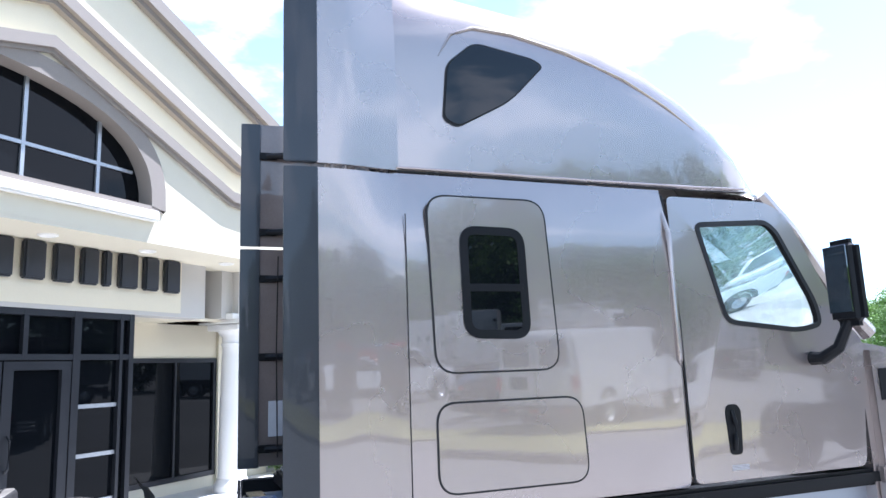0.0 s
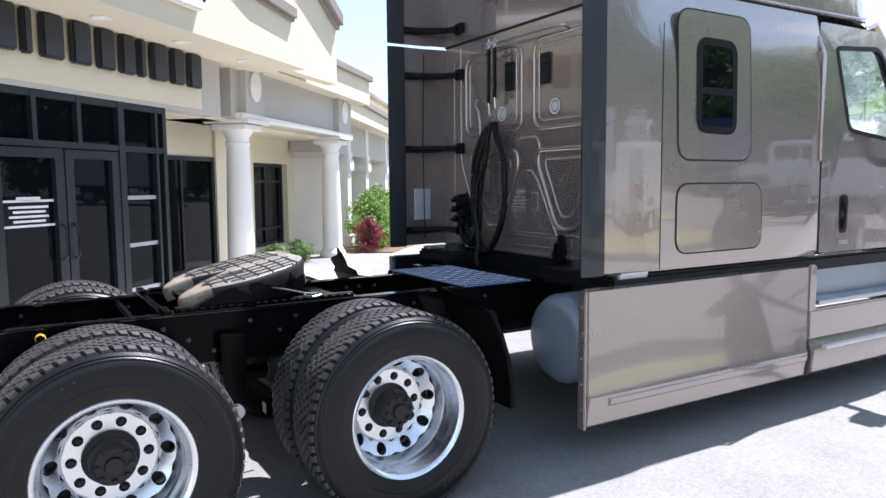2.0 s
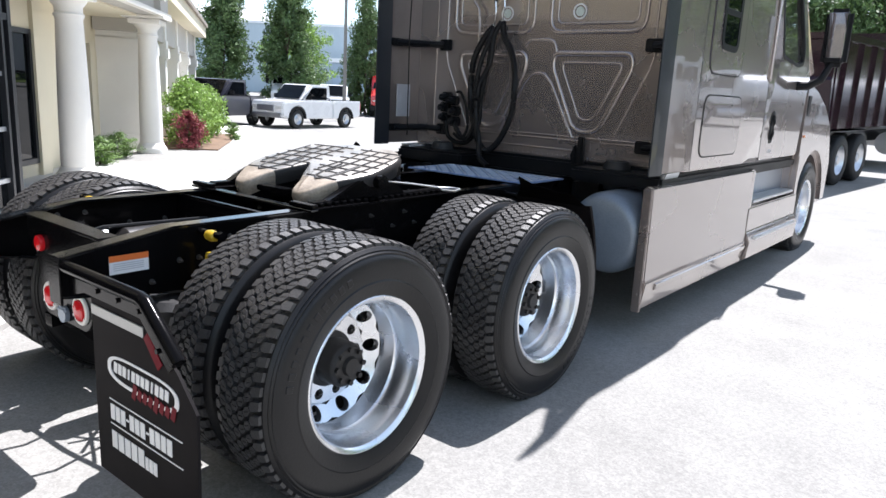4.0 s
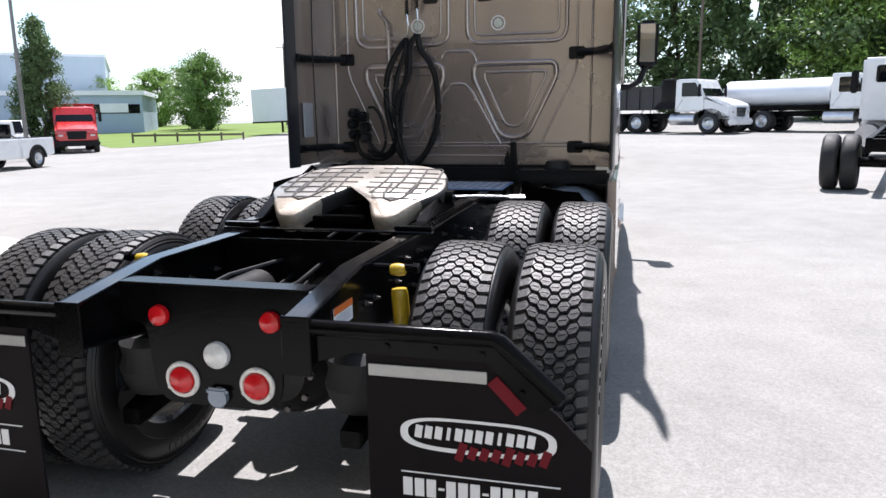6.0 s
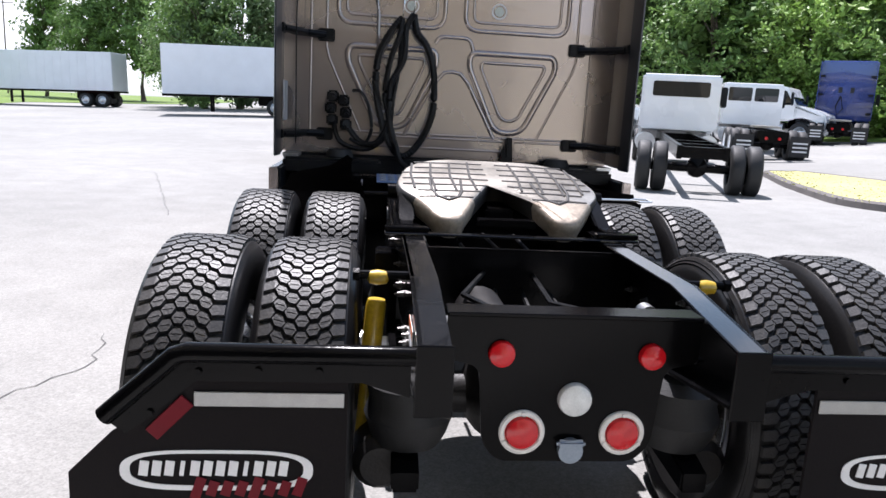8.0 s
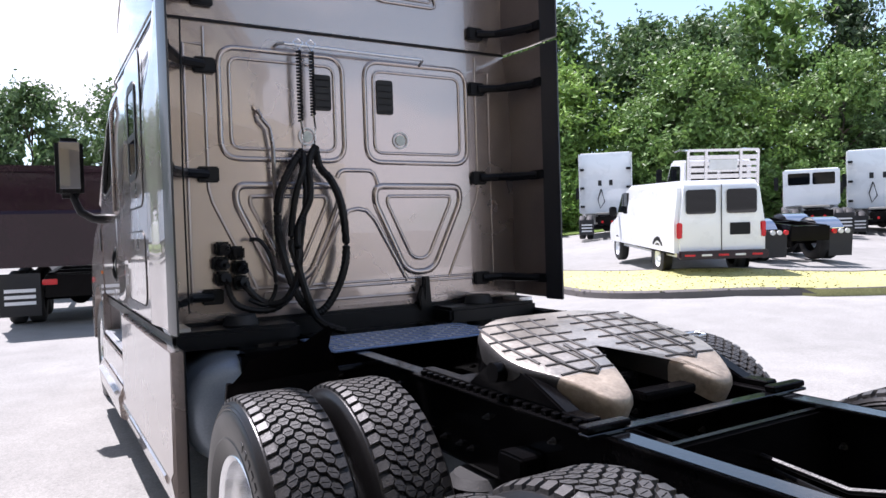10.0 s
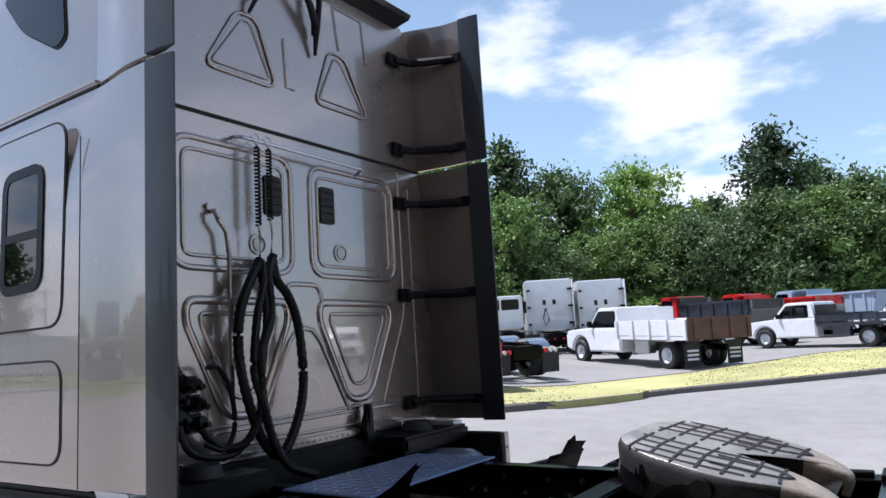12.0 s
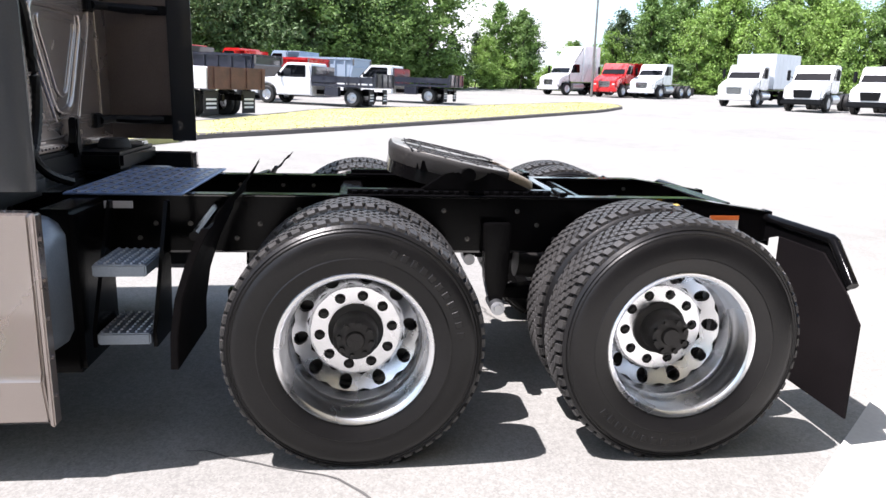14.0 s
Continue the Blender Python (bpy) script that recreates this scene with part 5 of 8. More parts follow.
bm = bmesh.new()
zs = [1.12, 1.16, 1.5, 2.0, 2.3, 2.45, 2.6, 2.72, 2.83]
rows = []
for y, tuck in ((2.985, 0.02), (3.0, 0.0), (3.5, 0), (4.2, 0), (4.66, 0), (4.68, 0.015)):
    rows.append([bm.verts.new((side_x(z) - tuck - (0.02 if z < 1.15 else 0), y, z)) for z in zs] + [bm.verts.new((-side_x(z) + tuck + (0.02 if z < 1.15 else 0), y, z)) for z in zs[::-1]])
for a, b in zip(rows, rows[1:]):
    n = len(a)
    for i in range(n):
        if i != len(zs) - 1:
            bm.faces.new((a[i], a[(i + 1) % n], b[(i + 1) % n], b[i]))
bm.faces.new(rows[0])
sleeper = part("sleeper_body", bm, M["taupe"], truck, "taupe metallic sleeper shell", 35)


def roof_row(bm, y, w, zt, z0=2.85, n=16, px=0.31, pz=0.32):
    row = []
    for i in range(2 * n + 1):
        a = math.pi * i / (2 * n)
        c, s = math.cos(a), math.sin(a)
        row.append(bm.verts.new((w * math.copysign(abs(c) ** px, c), y, z0 + (zt - z0) * s ** pz)))
    return row


bm = bmesh.new()
shape = [(2.99, 1.165, 4.01), (3.05, 1.17, 4.04), (3.4, 1.17, 4.05), (3.9, 1.165, 3.99), (4.3, 1.165, 3.89), (4.7, 1.16, 3.71), (4.95, 1.155, 3.56), (5.17, 1.14, 3.38), (5.33, 1.12, 3.20), (5.45, 1.08, 3.03), (5.55, 1.04, 2.90)]
rows = [roof_row(bm, *q) for q in shape]
for a, b in zip(rows, rows[1:]):
    for i in range(len(a) - 1):
        bm.faces.new((a[i], a[i + 1], b[i + 1], b[i]))
bm.faces.new(rows[0])
bm.faces.new([v for v in rows[-1]][::-1])
roof = part("roof_fairing", bm, M["taupe"], truck, "taupe metallic raised roof fairing", 40)
for s in (1, -1):
    bm = bmesh.new()
    tube(bm, [(s * 1.172, 3.02, 2.842), (s * 1.172, 4.2, 2.842), (s * 1.168, 5.0, 2.848), (s * 1.12, 5.38, 2.87)], 0.006, 8)
    part("roof_seam", bm, M["seam"], truck)
    bm = bmesh.new()
    tube(bm, [(s * 1.184, 3.02, 2.86), (s * 1.184, 4.2, 2.86), (s * 1.180, 5.0, 2.866), (s * 1.135, 5.36, 2.888)], 0.007, 6)
    part("drip_rail", bm, M["taupe"], truck)
bm = bmesh.new()
tube(bm, [(-1.16, 2.978, 2.835), (1.16, 2.978, 2.835)], 0.008, 6)
part("roof_seam", bm, M["seam"], truck)


def roof_x(y, z):
    for (y0, w0, t0), (y1, w1, t1) in zip(shape, shape[1:]):
        if y0 <= y <= y1:
            k = (y - y0) / (y1 - y0)
            w, zt = w0 + (w1 - w0) * k, t0 + (t1 - t0) * k
            s = max(0.0, min(1.0, (z - 2.85) / (zt - 2.85))) ** (1 / 0.32)
            return w * math.sqrt(max(0.0, 1 - s * s)) ** 0.31
    return 1.0


def sleeper_side(s):
    # upper corner window, following the curved fairing
    tri = rounded([(3.33, 3.47), (3.50, 3.62), (3.86, 3.57), (3.92, 3.53), (3.70, 3.30), (3.38, 3.12), (3.30, 3.16)], [0.05, 0.06, 0.05, 0.03, 0.08, 0.04, 0.03], 4)
    cy, cz = 3.56, 3.40
    for mat, k, off, name in ((M["seam"], 1.05, 0.004, "roof_window_seal"), (M["dark_glass"], 1.0, 0.009, "roof_window")):
        bm = bmesh.new()
        rings = []
        for q in (1.0, 0.75, 0.5, 0.25):
            rings.append([bm.verts.new((roof_x(cy + (y - cy) * k * q, cz + (z - cz) * k * q) + off, cy + (y - cy) * k * q, cz + (z - cz) * k * q)) for y, z in tri])
        c = bm.verts.new((roof_x(cy, cz) + off, cy, cz))
        n = len(tri)
        for a, b in zip(rings, rings[1:]):
            for i in range(n):
                bm.faces.new((a[i], a[(i + 1) % n], b[(i + 1) % n], b[i]))
        for i in range(n):
            bm.faces.new((rings[-1][i], rings[-1][(i + 1) % n], c))
        part(name, mirror(bm, s), mat, roof, "dark triangular roof window" if name == "roof_window" else "", 60)
    bm = bmesh.new()
    brow = [(3.28, 3.52), (3.36, 3.66), (3.5, 3.725), (3.75, 3.72), (4.1, 3.655), (4.5, 3.53), (4.8, 3.38), (5.0, 3.25)]
    tube(bm, [(roof_x(y, z) + 0.002, y, z) for y, z in brow], [0.003, 0.009, 0.012, 0.013, 0.012, 0.010, 0.008, 0.003], 8)
    part("roof_crease", mirror(bm, s), M["taupe"], roof)
    for y0, y1, z0, z1, r, name in ((3.145, 3.885, 1.79, 2.71, 0.12, "bunk_access_door"), (3.14, 4.02, 1.21, 1.655, 0.11, "luggage_door")):
        out = rounded([(y0 + 0.03, z0), (y1, z0), (y1 - (0.05 if z1 > 2 else 0.02), z1), (y0 + (0 if z1 > 2 else 0.03), z1)], r, 7)
        bm = bmesh.new()
        prism(bm, shrink(out, 0.006), "x", 1.236, 1.2455, 0.004)
        door = part(name, mirror(bm, s), M["taupe"], sleeper, "flush rounded panel door", 35)
        bm = bmesh.new()
        frame_ring(bm, out, shrink(out, 0.011), "x", 1.236, 1.2435)
        part("door_seal", mirror(bm, s), M["seam"], sleeper)
        if z1 > 2:
            win = rounded([(3.335, 1.965), (3.715, 1.955), (3.70, 2.545), (3.325, 2.55)], 0.10, 7)
            bm = bmesh.new()
            frame_ring(bm, win, shrink(win, 0.045), "x", 1.2458, 1.2525)
            part("window_frame", mirror(bm, s), M["black_plastic"], door, "black rounded window frame")
            bm = bmesh.new()
            prism(bm, shrink(win, 0.044), "x", 1.2458, 1.249)
            part("window_pane", mirror(bm, s), M["dark_glass"], door, "dark tinted bunk window pane")
            bm = bmesh.new()
            box(bm, 1.249, 1.2535, 3.36, 3.68, 2.205, 2.245, 0.002, 1)
            part("window_bar", mirror(bm, s), M["black_plastic"], door)
    bm = bmesh.new()
    box(bm, 1.2405, 1.2435, 3.036, 3.041, 1.13, 2.6)
    part("panel_seam", mirror(bm, s), M["hub"], sleeper)


both_sides(sleeper_side)


def extender(s):
    for z0, z1, top in ((1.13, 2.822, False), (2.846, 3.87, True)):
        bm = bmesh.new()
        nz, ny = 8, 6
        grid = []
        for side in (0, 1):
            g = []
            for j in range(nz + 1):
                z = z0 + (z1 - z0) * j / nz
                row = []
                for i in range(ny + 1):
                    k = i / ny
                    y = 3.03 - 0.45 * k
                    zz = z
                    if top:
                        zz = z0 + (z1 - z0 + 0.02 * (1 - k)) * j / nz
                    base = side_x(min(zz, 2.84)) if zz < 2.85 else roof_x(3.05, min(zz, 3.74))
                    x = base + (1.215 - base) * min(1.0, k * 1.6) ** 1.2 - 0.022 * side + 0.004
                    row.append(bm.verts.new((x, y, zz)))
                g.append(row)
            grid.append(g)
        for side, g in enumerate(grid):
            for j in range(nz):
                for i in range(ny):
                    bm.faces.new((g[j][i], g[j][i + 1], g[j + 1][i + 1], g[j + 1][i])).material_index = side
        a, b = grid
        rim = [(j, 0) for j in range(nz)] + [(nz, i) for i in range(ny)] + [(j, ny) for j in range(nz, 0, -1)] + [(0, i) for i in range(ny, 0, -1)]
        for q in range(len(rim)):
            (j0, i0), (j1, i1) = rim[q], rim[(q + 1) % len(rim)]
            bm.faces.new((a[j0][i0], a[j1][i1], b[j1][i1], b[j0][i0]))
        ext = part("side_extender", mirror(bm, s), M["taupe"], truck, "taupe side extender behind the sleeper" if not top else "upper taupe side extender", 40)
        # inner faces: darker copy of the taupe, with shade put into its colour
        ext.data.materials.append(M["taupe_shaded"])
        bm = bmesh.new()
        prism(bm, [(1.185, 2.585), (1.226, 2.60), (1.224, 2.50), (1.212, 2.435), (1.202, 2.435), (1.19, 2.50)], "z", z0 - (0.0 if top else 0.01), z1 + (0.004 if top else 0.0), 0.004)
        part("extender_edge", mirror(bm, s), M["edge_rubber"], ext, "blue-black rubber trailing edge")
    for z in (1.26, 1.96, 2.58, 2.96, 3.60):
        bm = bmesh.new()
        tube(bm, [(0.93, 2.965, z), (1.06, 2.92, z + 0.005), (1.12, 2.80, z), (1.185, 2.64, z)], [0.035, 0.032, 0.038, 0.03], 8, flat=0.8)
        box(bm, 0.86, 0.98, 2.955, 2.985, z - 0.045, z + 0.045, 0.008)
        box(bm, 1.17, 1.192, 2.58, 2.72, z - 0.03, z + 0.03, 0.006)
        part("extender_bracket", mirror(bm, s), M["black_plastic"], truck, "black hinged extender bracket")
    if s < 0:
        bm = bmesh.new()
        tube(bm, [(1.10, 2.72, 1.2), (1.105, 2.71, 2.0), (1.09, 2.72, 2.75)], 0.005, 6)
        part("extender_cable", mirror(bm, s), M["hose"], truck)


both_sides(extender)
bm = bmesh.new()
box(bm, 1.172, 1.186, 2.66, 2.82, 1.35, 1.62, 0.002, 1)
mirror(bm, -1)
part("extender_decal", bm, M["decal"], truck, "grey warning decal")
bm = bmesh.new()
prism(bm, [(2.99, 3.915), (2.99, 3.86), (2.86, 3.885), (2.84, 3.915), (2.90, 3.94)], "x", -1.0, 1.0, 0.008)
part("roof_lip", bm, M["edge_rubber"], truck, "black rubber lip along the roof's rear edge")

# pressed ribs of the rear wall
WALL = 2.982


def rib(paths, width, name, parent=sleeper, mat="taupe", depth=0.6):
    bm = bmesh.new()
    for pts, closed in paths:
        tube(bm, [(x, WALL, z) for x, z in pts], width, 8, closed, up=(0, 1, 0))
    for v in bm.verts:
        v.co.y = WALL + (v.co.y - WALL) * depth
    part(name, bm, M[mat], parent, "", 60)


UPPER = [(0.29, 3.465), (0.43, 3.465), (0.64, 3.10), (0.155, 3.10)]
rib([([(-0.77, 3.47), (-0.80, 3.745), (-0.515, 3.765)], False)], 0.006, "pressed_rib", roof)
rib([([(0.385, 3.50), (0.34, 3.78), (0.615, 3.775), (0.645, 3.48)], False)], 0.006, "pressed_rib", roof)
rib([([(-0.09, 3.42), (-0.075, 3.13), (-0.01, 3.13)], False)], 0.005, "pressed_rib", roof)
for s in (1, -1):
    up = [(s * 0.075, 2.055), (s * 0.84, 2.055), (s * 0.84, 2.70), (s * 0.075, 2.70)]
    rib([(rounded(up, 0.11, 6), True)], 0.016, "pressed_rib")
    rib([(rounded([(s * 0.135, 2.115), (s * 0.78, 2.115), (s * 0.78, 2.64), (s * 0.135, 2.64)], 0.06, 6), True)], 0.010, "pressed_rib")
    trap = [(s * 0.13, 1.90), (s * 0.76, 1.90), (s * 0.77, 1.80), (s * 0.54, 1.33), (s * 0.34, 1.33), (s * 0.12, 1.80)]
    rib([(rounded(trap, 0.09, 5), True)], 0.022, "pressed_rib")
    trap2 = [(s * 0.215, 1.835), (s * 0.685, 1.835), (s * 0.685, 1.79), (s * 0.50, 1.42), (s * 0.385, 1.42), (s * 0.21, 1.79)]
    rib([(rounded(trap2, 0.06, 5), True)], 0.012, "pressed_rib")
    rib([([(s * 0.92, 2.80), (s * 0.92, 1.88), (s * 0.90, 1.80), (s * 0.68, 1.33), (s * 0.66, 1.28)], False), ([(s * 0.93, 2.70), (s * 1.03, 2.70), (s * 1.03, 1.22)], False)], 0.009, "pressed_rib")
    ut = UPPER if s > 0 else [(-x, z) for x, z in UPPER]
    rib([(rounded(ut, [0.06, 0.06, 0.07, 0.07], 5), True)], 0.009, "pressed_rib", roof)
    rib([(rounded(inset(ut, 0.055), [0.03, 0.03, 0.03, 0.03], 4), True)], 0.005, "pressed_rib", roof)
rib([(rounded([(-0.12, 2.0), (0.12, 2.0), (0.16, 1.86), (0.0, 1.90), (-0.16, 1.86)], 0.05, 4)[:14], False), ([(-0.34, 1.28), (-0.12, 1.68), (-0.06, 1.745), (0.0, 1.755), (0.06, 1.745), (0.12, 1.68), (0.34, 1.28)], False)], 0.014, "pressed_rib")
rib([(rounded([(-0.62, 1.19), (0.42, 1.19), (0.42, 1.265), (-0.62, 1.265)], 0.025, 4), True), ([(-1.0, 1.29), (1.0, 1.29)], False), ([(0.46, 1.20), (0.5, 1.20), (0.5, 1.265), (0.9, 1.265)], False)], 0.008, "pressed_rib")
bm = bmesh.new()
box(bm, -1.08, 1.08, 2.955, 2.984, 1.125, 1.165, 0.01)
for k in range(30):
    disc(bm, (-0.7 + k * 0.045, 2.952, 1.145), (0, -1, 0), 0.006, 0.006, 6)
part("rear_sill", bm, M["taupe"], sleeper)
for s in (1, -1):
    out = rect(min(s * 0.158, s * 0.272), max(s * 0.158, s * 0.272), 2.365, 2.585, 0.02, 4)
    bm = bmesh.new()
    prism(bm, out, "y", 2.974, 2.986)
    part("vent", bm, M["seam"], sleeper, "black rectangular pressure vent")
    bm = bmesh.new()
    for k in range(5):
        box(bm, min(s * 0.165, s * 0.265), max(s * 0.165, s * 0.265), 2.966, 2.975, 2.385 + k * 0.042, 2.388 + k * 0.042)
    part("vent_slats", bm, M["black_plastic"], sleeper)
    bm = bmesh.new()
    ringo = [(s * 0.32 + 0.056 * math.cos(a), 2.20 + 0.056 * math.sin(a)) for a in (2 * math.pi * k / 32 for k in range(32))]
    ringi = [(s * 0.32 + 0.045 * math.cos(a), 2.20 + 0.045 * math.sin(a)) for a in (2 * math.pi * k / 32 for k in range(32))]
    frame_ring(bm, ringo, ringi, "y", 2.976, 2.9815)
    part("round_badge", bm, M["print"], sleeper, "white ring sticker")
    bm = bmesh.new()
    disc(bm, (s * 0.32, 2.979, 2.20), (0, -1, 0), 0.034, 0.005, 24)
    part("badge_centre", bm, M["badge"], sleeper, "pale green sticker centre")

# air lines on the rear wall
bm = bmesh.new()
tube(bm, [(-0.50, 2.975, 2.735), (-0.50, 2.93, 2.735), (-0.47, 2.91, 2.735), (0.46, 2.91, 2.725), (0.475, 2.93, 2.725), (0.475, 2.98, 2.70)], 0.010, 10)
part("hose_rail", bm, M["brushed"], truck, "bright steel hose rail")
for x, zlow in ((-0.385, 2.10), (-0.305, 2.14)):
    bm = bmesh.new()
    pts = [(x + 0.013 * math.cos(k * 0.9), 2.90 + 0.013 * math.sin(k * 0.9), 2.70 - k * (2.70 - zlow - 0.18) / 150) for k in range(151)]
    tube(bm, pts, 0.0065, 5)
    part("hose_spring", bm, M["hose"], truck, "black hanging hose spring")
    bm = bmesh.new()
    tube(bm, [(x, 2.90, zlow + 0.19), (x + 0.01, 2.90, zlow + 0.1), (x, 2.90, zlow)], 0.006, 6)
    part("spring_hook", bm, M["chrome"], truck)
    bm = bmesh.new()
    tube(bm, [(x, 2.90, 2.70), (x - 0.03, 2.905, 2.75), (x, 2.91, 2.775), (x + 0.03, 2.905, 2.75)], 0.005, 6, True)
    part("spring_hook", bm, M["chrome"], truck)


def wavy(pts, r, bulge, name, label):
    """A hose with a spiral wrap along smooth points."""
    fine, rad = [], []
    vs = [Vector(p) for p in pts]
    for i in range(len(vs) - 1):
        p0, p1, p2, p3 = vs[max(0, i - 1)], vs[i], vs[i + 1], vs[min(len(vs) - 1, i + 2)]
        for k in range(10):
            t = k / 10
            fine.append(0.5 * ((2 * p1) + (p2 - p0) * t + (2 * p0 - 5 * p1 + 4 * p2 - p3) * t * t + (3 * p1 - p0 - 3 * p2 + p3) * t ** 3))
            rad.append(r + bulge * (len(fine) % 2))
    bm = bmesh.new()
    tube(bm, fine, rad, 8)
    part(name, bm, M["hose"], truck, label)


wavy([(-0.385, 2.90, 2.10), (-0.45, 2.88, 2.02), (-0.535, 2.87, 1.86), (-0.558, 2.87, 1.68), (-0.54, 2.86, 1.50), (-0.477, 2.85, 1.286), (-0.41, 2.84, 1.17), (-0.338, 2.84, 1.13), (-0.247, 2.85, 1.205), (-0.165, 2.86, 1.36), (-0.135, 2.87, 1.52), (-0.15, 2.88, 1.765), (-0.205, 2.89, 1.92), (-0.276, 2.90, 2.01), (-0.305, 2.90, 2.14)], 0.023, 0.004, "air_hose", "thick black wrapped air hose hanging in a loop")
wavy([(-0.305, 2.885, 2.13), (-0.355, 2.87, 2.03), (-0.362, 2.85, 1.83), (-0.41, 2.84, 1.72), (-0.452, 2.83, 1.62), (-0.455, 2.82, 1.40), (-0.40, 2.81, 1.20), (-0.35, 2.76, 1.08), (-0.22, 2.70, 1.02)], 0.021, 0.003, "air_hose", "black air hose dropping to the deck")
wavy([(-0.385, 2.885, 2.09), (-0.40, 2.86, 1.98), (-0.46, 2.845, 1.80), (-0.49, 2.84, 1.55), (-0.46, 2.83, 1.38), (-0.54, 2.85, 1.22), (-0.66, 2.90, 1.22), (-0.78, 2.92, 1.36)], 0.019, 0.003, "air_hose", "black air hose")
wavy([(-0.40, 2.89, 2.06), (-0.385, 2.86, 1.85), (-0.43, 2.85, 1.55), (-0.46, 2.86, 1.30), (-0.60, 2.88, 1.17), (-0.80, 2.91, 1.21), (-0.86, 2.93, 1.38)], 0.016, 0.003, "air_hose", "black air hose")
wavy([(-0.72, 2.9, 1.58), (-0.66, 2.88, 1.57), (-0.60, 2.88, 1.46), (-0.58, 2.88, 1.30), (-0.64, 2.88, 1.20), (-0.74, 2.9, 1.24)], 0.012, 0.0, "air_hose", "thin black air hose")
bm = bmesh.new()
tube(bm, [(-0.63, 2.975, 2.335), (-0.63, 2.94, 2.335), (-0.615, 2.93, 2.29), (-0.568, 2.93, 2.235), (-0.552, 2.93, 2.12), (-0.547, 2.93, 1.48), (-0.53, 2.95, 1.41)], 0.012, 10)
disc(bm, (-0.63, 2.972, 2.36), (0, 1, 0), 0.022, 0.016, 10)
part("grab_handle", bm, M["taupe"], truck, "bare steel grab handle")
for k in range(6):
    x, z = -0.865 + (k % 2) * 0.09, 1.35 + (k // 2) * 0.085
    x, z = x + 0.012 * math.sin(k * 2.3), z + 0.014 * math.cos(k * 3.1)
    bm = bmesh.new()
    box(bm, x - 0.042, x + 0.042, 2.91, 2.98, z - 0.04, z + 0.04, 0.012)
    disc(bm, (x, 2.895, z), (0.3 * math.sin(k), -1, 0.3 * math.cos(k)), 0.028, 0.05, 12)
    disc(bm, (x + 0.01, 2.865, z - 0.01), (0.3 * math.sin(k), -1, 0.3 * math.cos(k)), 0.014, 0.05, 8)
    part("hose_holder", bm, M["black_plastic"], truck, "black dummy coupling block")
bm = bmesh.new()
prism(bm, [(-0.125, 3.80), (-0.10, 3.86), (0.15, 3.86), (0.155, 3.82), (0.06, 3.79), (-0.02, 3.74)], "y", 2.86, 2.93, 0.008)
tube(bm, [(-0.36, 2.965, 3.47), (-0.33, 2.93, 3.56), (-0.23, 2.90, 3.69), (-0.10, 2.90, 3.81)], [0.010, 0.014, 0.018, 0.024], 8)
tube(bm, [(0.14, 2.90, 3.83), (0.135, 2.91, 3.66), (0.13, 2.93, 3.54), (0.145, 2.965, 3.385)], [0.022, 0.018, 0.022, 0.010], 8)
tube(bm, [(-0.02, 2.90, 3.76), (0.06, 2.91, 3.66), (0.125, 2.93, 3.56)], [0.016, 0.022, 0.026], 8)
tube(bm, [(0.125, 2.93, 3.58), (0.13, 2.95, 3.50)], [0.030, 0.020], 8)
part("roof_bracket", bm, M["black_plastic"], truck, "black roof fairing bracket")
bm = bmesh.new()
prism(bm, [(0.43, 1.30), (0.47, 1.30), (0.485, 1.10), (0.42, 1.10)], "y", 2.91, 2.96, 0.01)
prism(bm, [(0.38, 1.16), (0.41, 1.24), (0.44, 1.10), (0.40, 1.08)], "y", 2.90, 2.95, 0.008)
part("cab_strut", bm, M["hose"], truck)
for s in (1, -1):
    bm = bmesh.new()
    lathe(bm, [(0.0, -0.1), (0.08, -0.1), (0.1, -0.05), (0.09, 0.0), (0.1, 0.05), (0.08, 0.1), (0.0, 0.1)], pose(s * 0.8, 2.84, 1.06, 0, 90, 0), 16)
    part("cab_air_bag", bm, M["rubber"], truck)
    bm = bmesh.new()
    prism(bm, [(s * 1.20, 1.12), (s * 1.09, 1.12), (s * 1.07, 1.03), (s * 1.16, 1.0)], "y", 2.75, 3.0, 0.01)
    part("rear_corner_guard", bm, M["brushed"], truck)


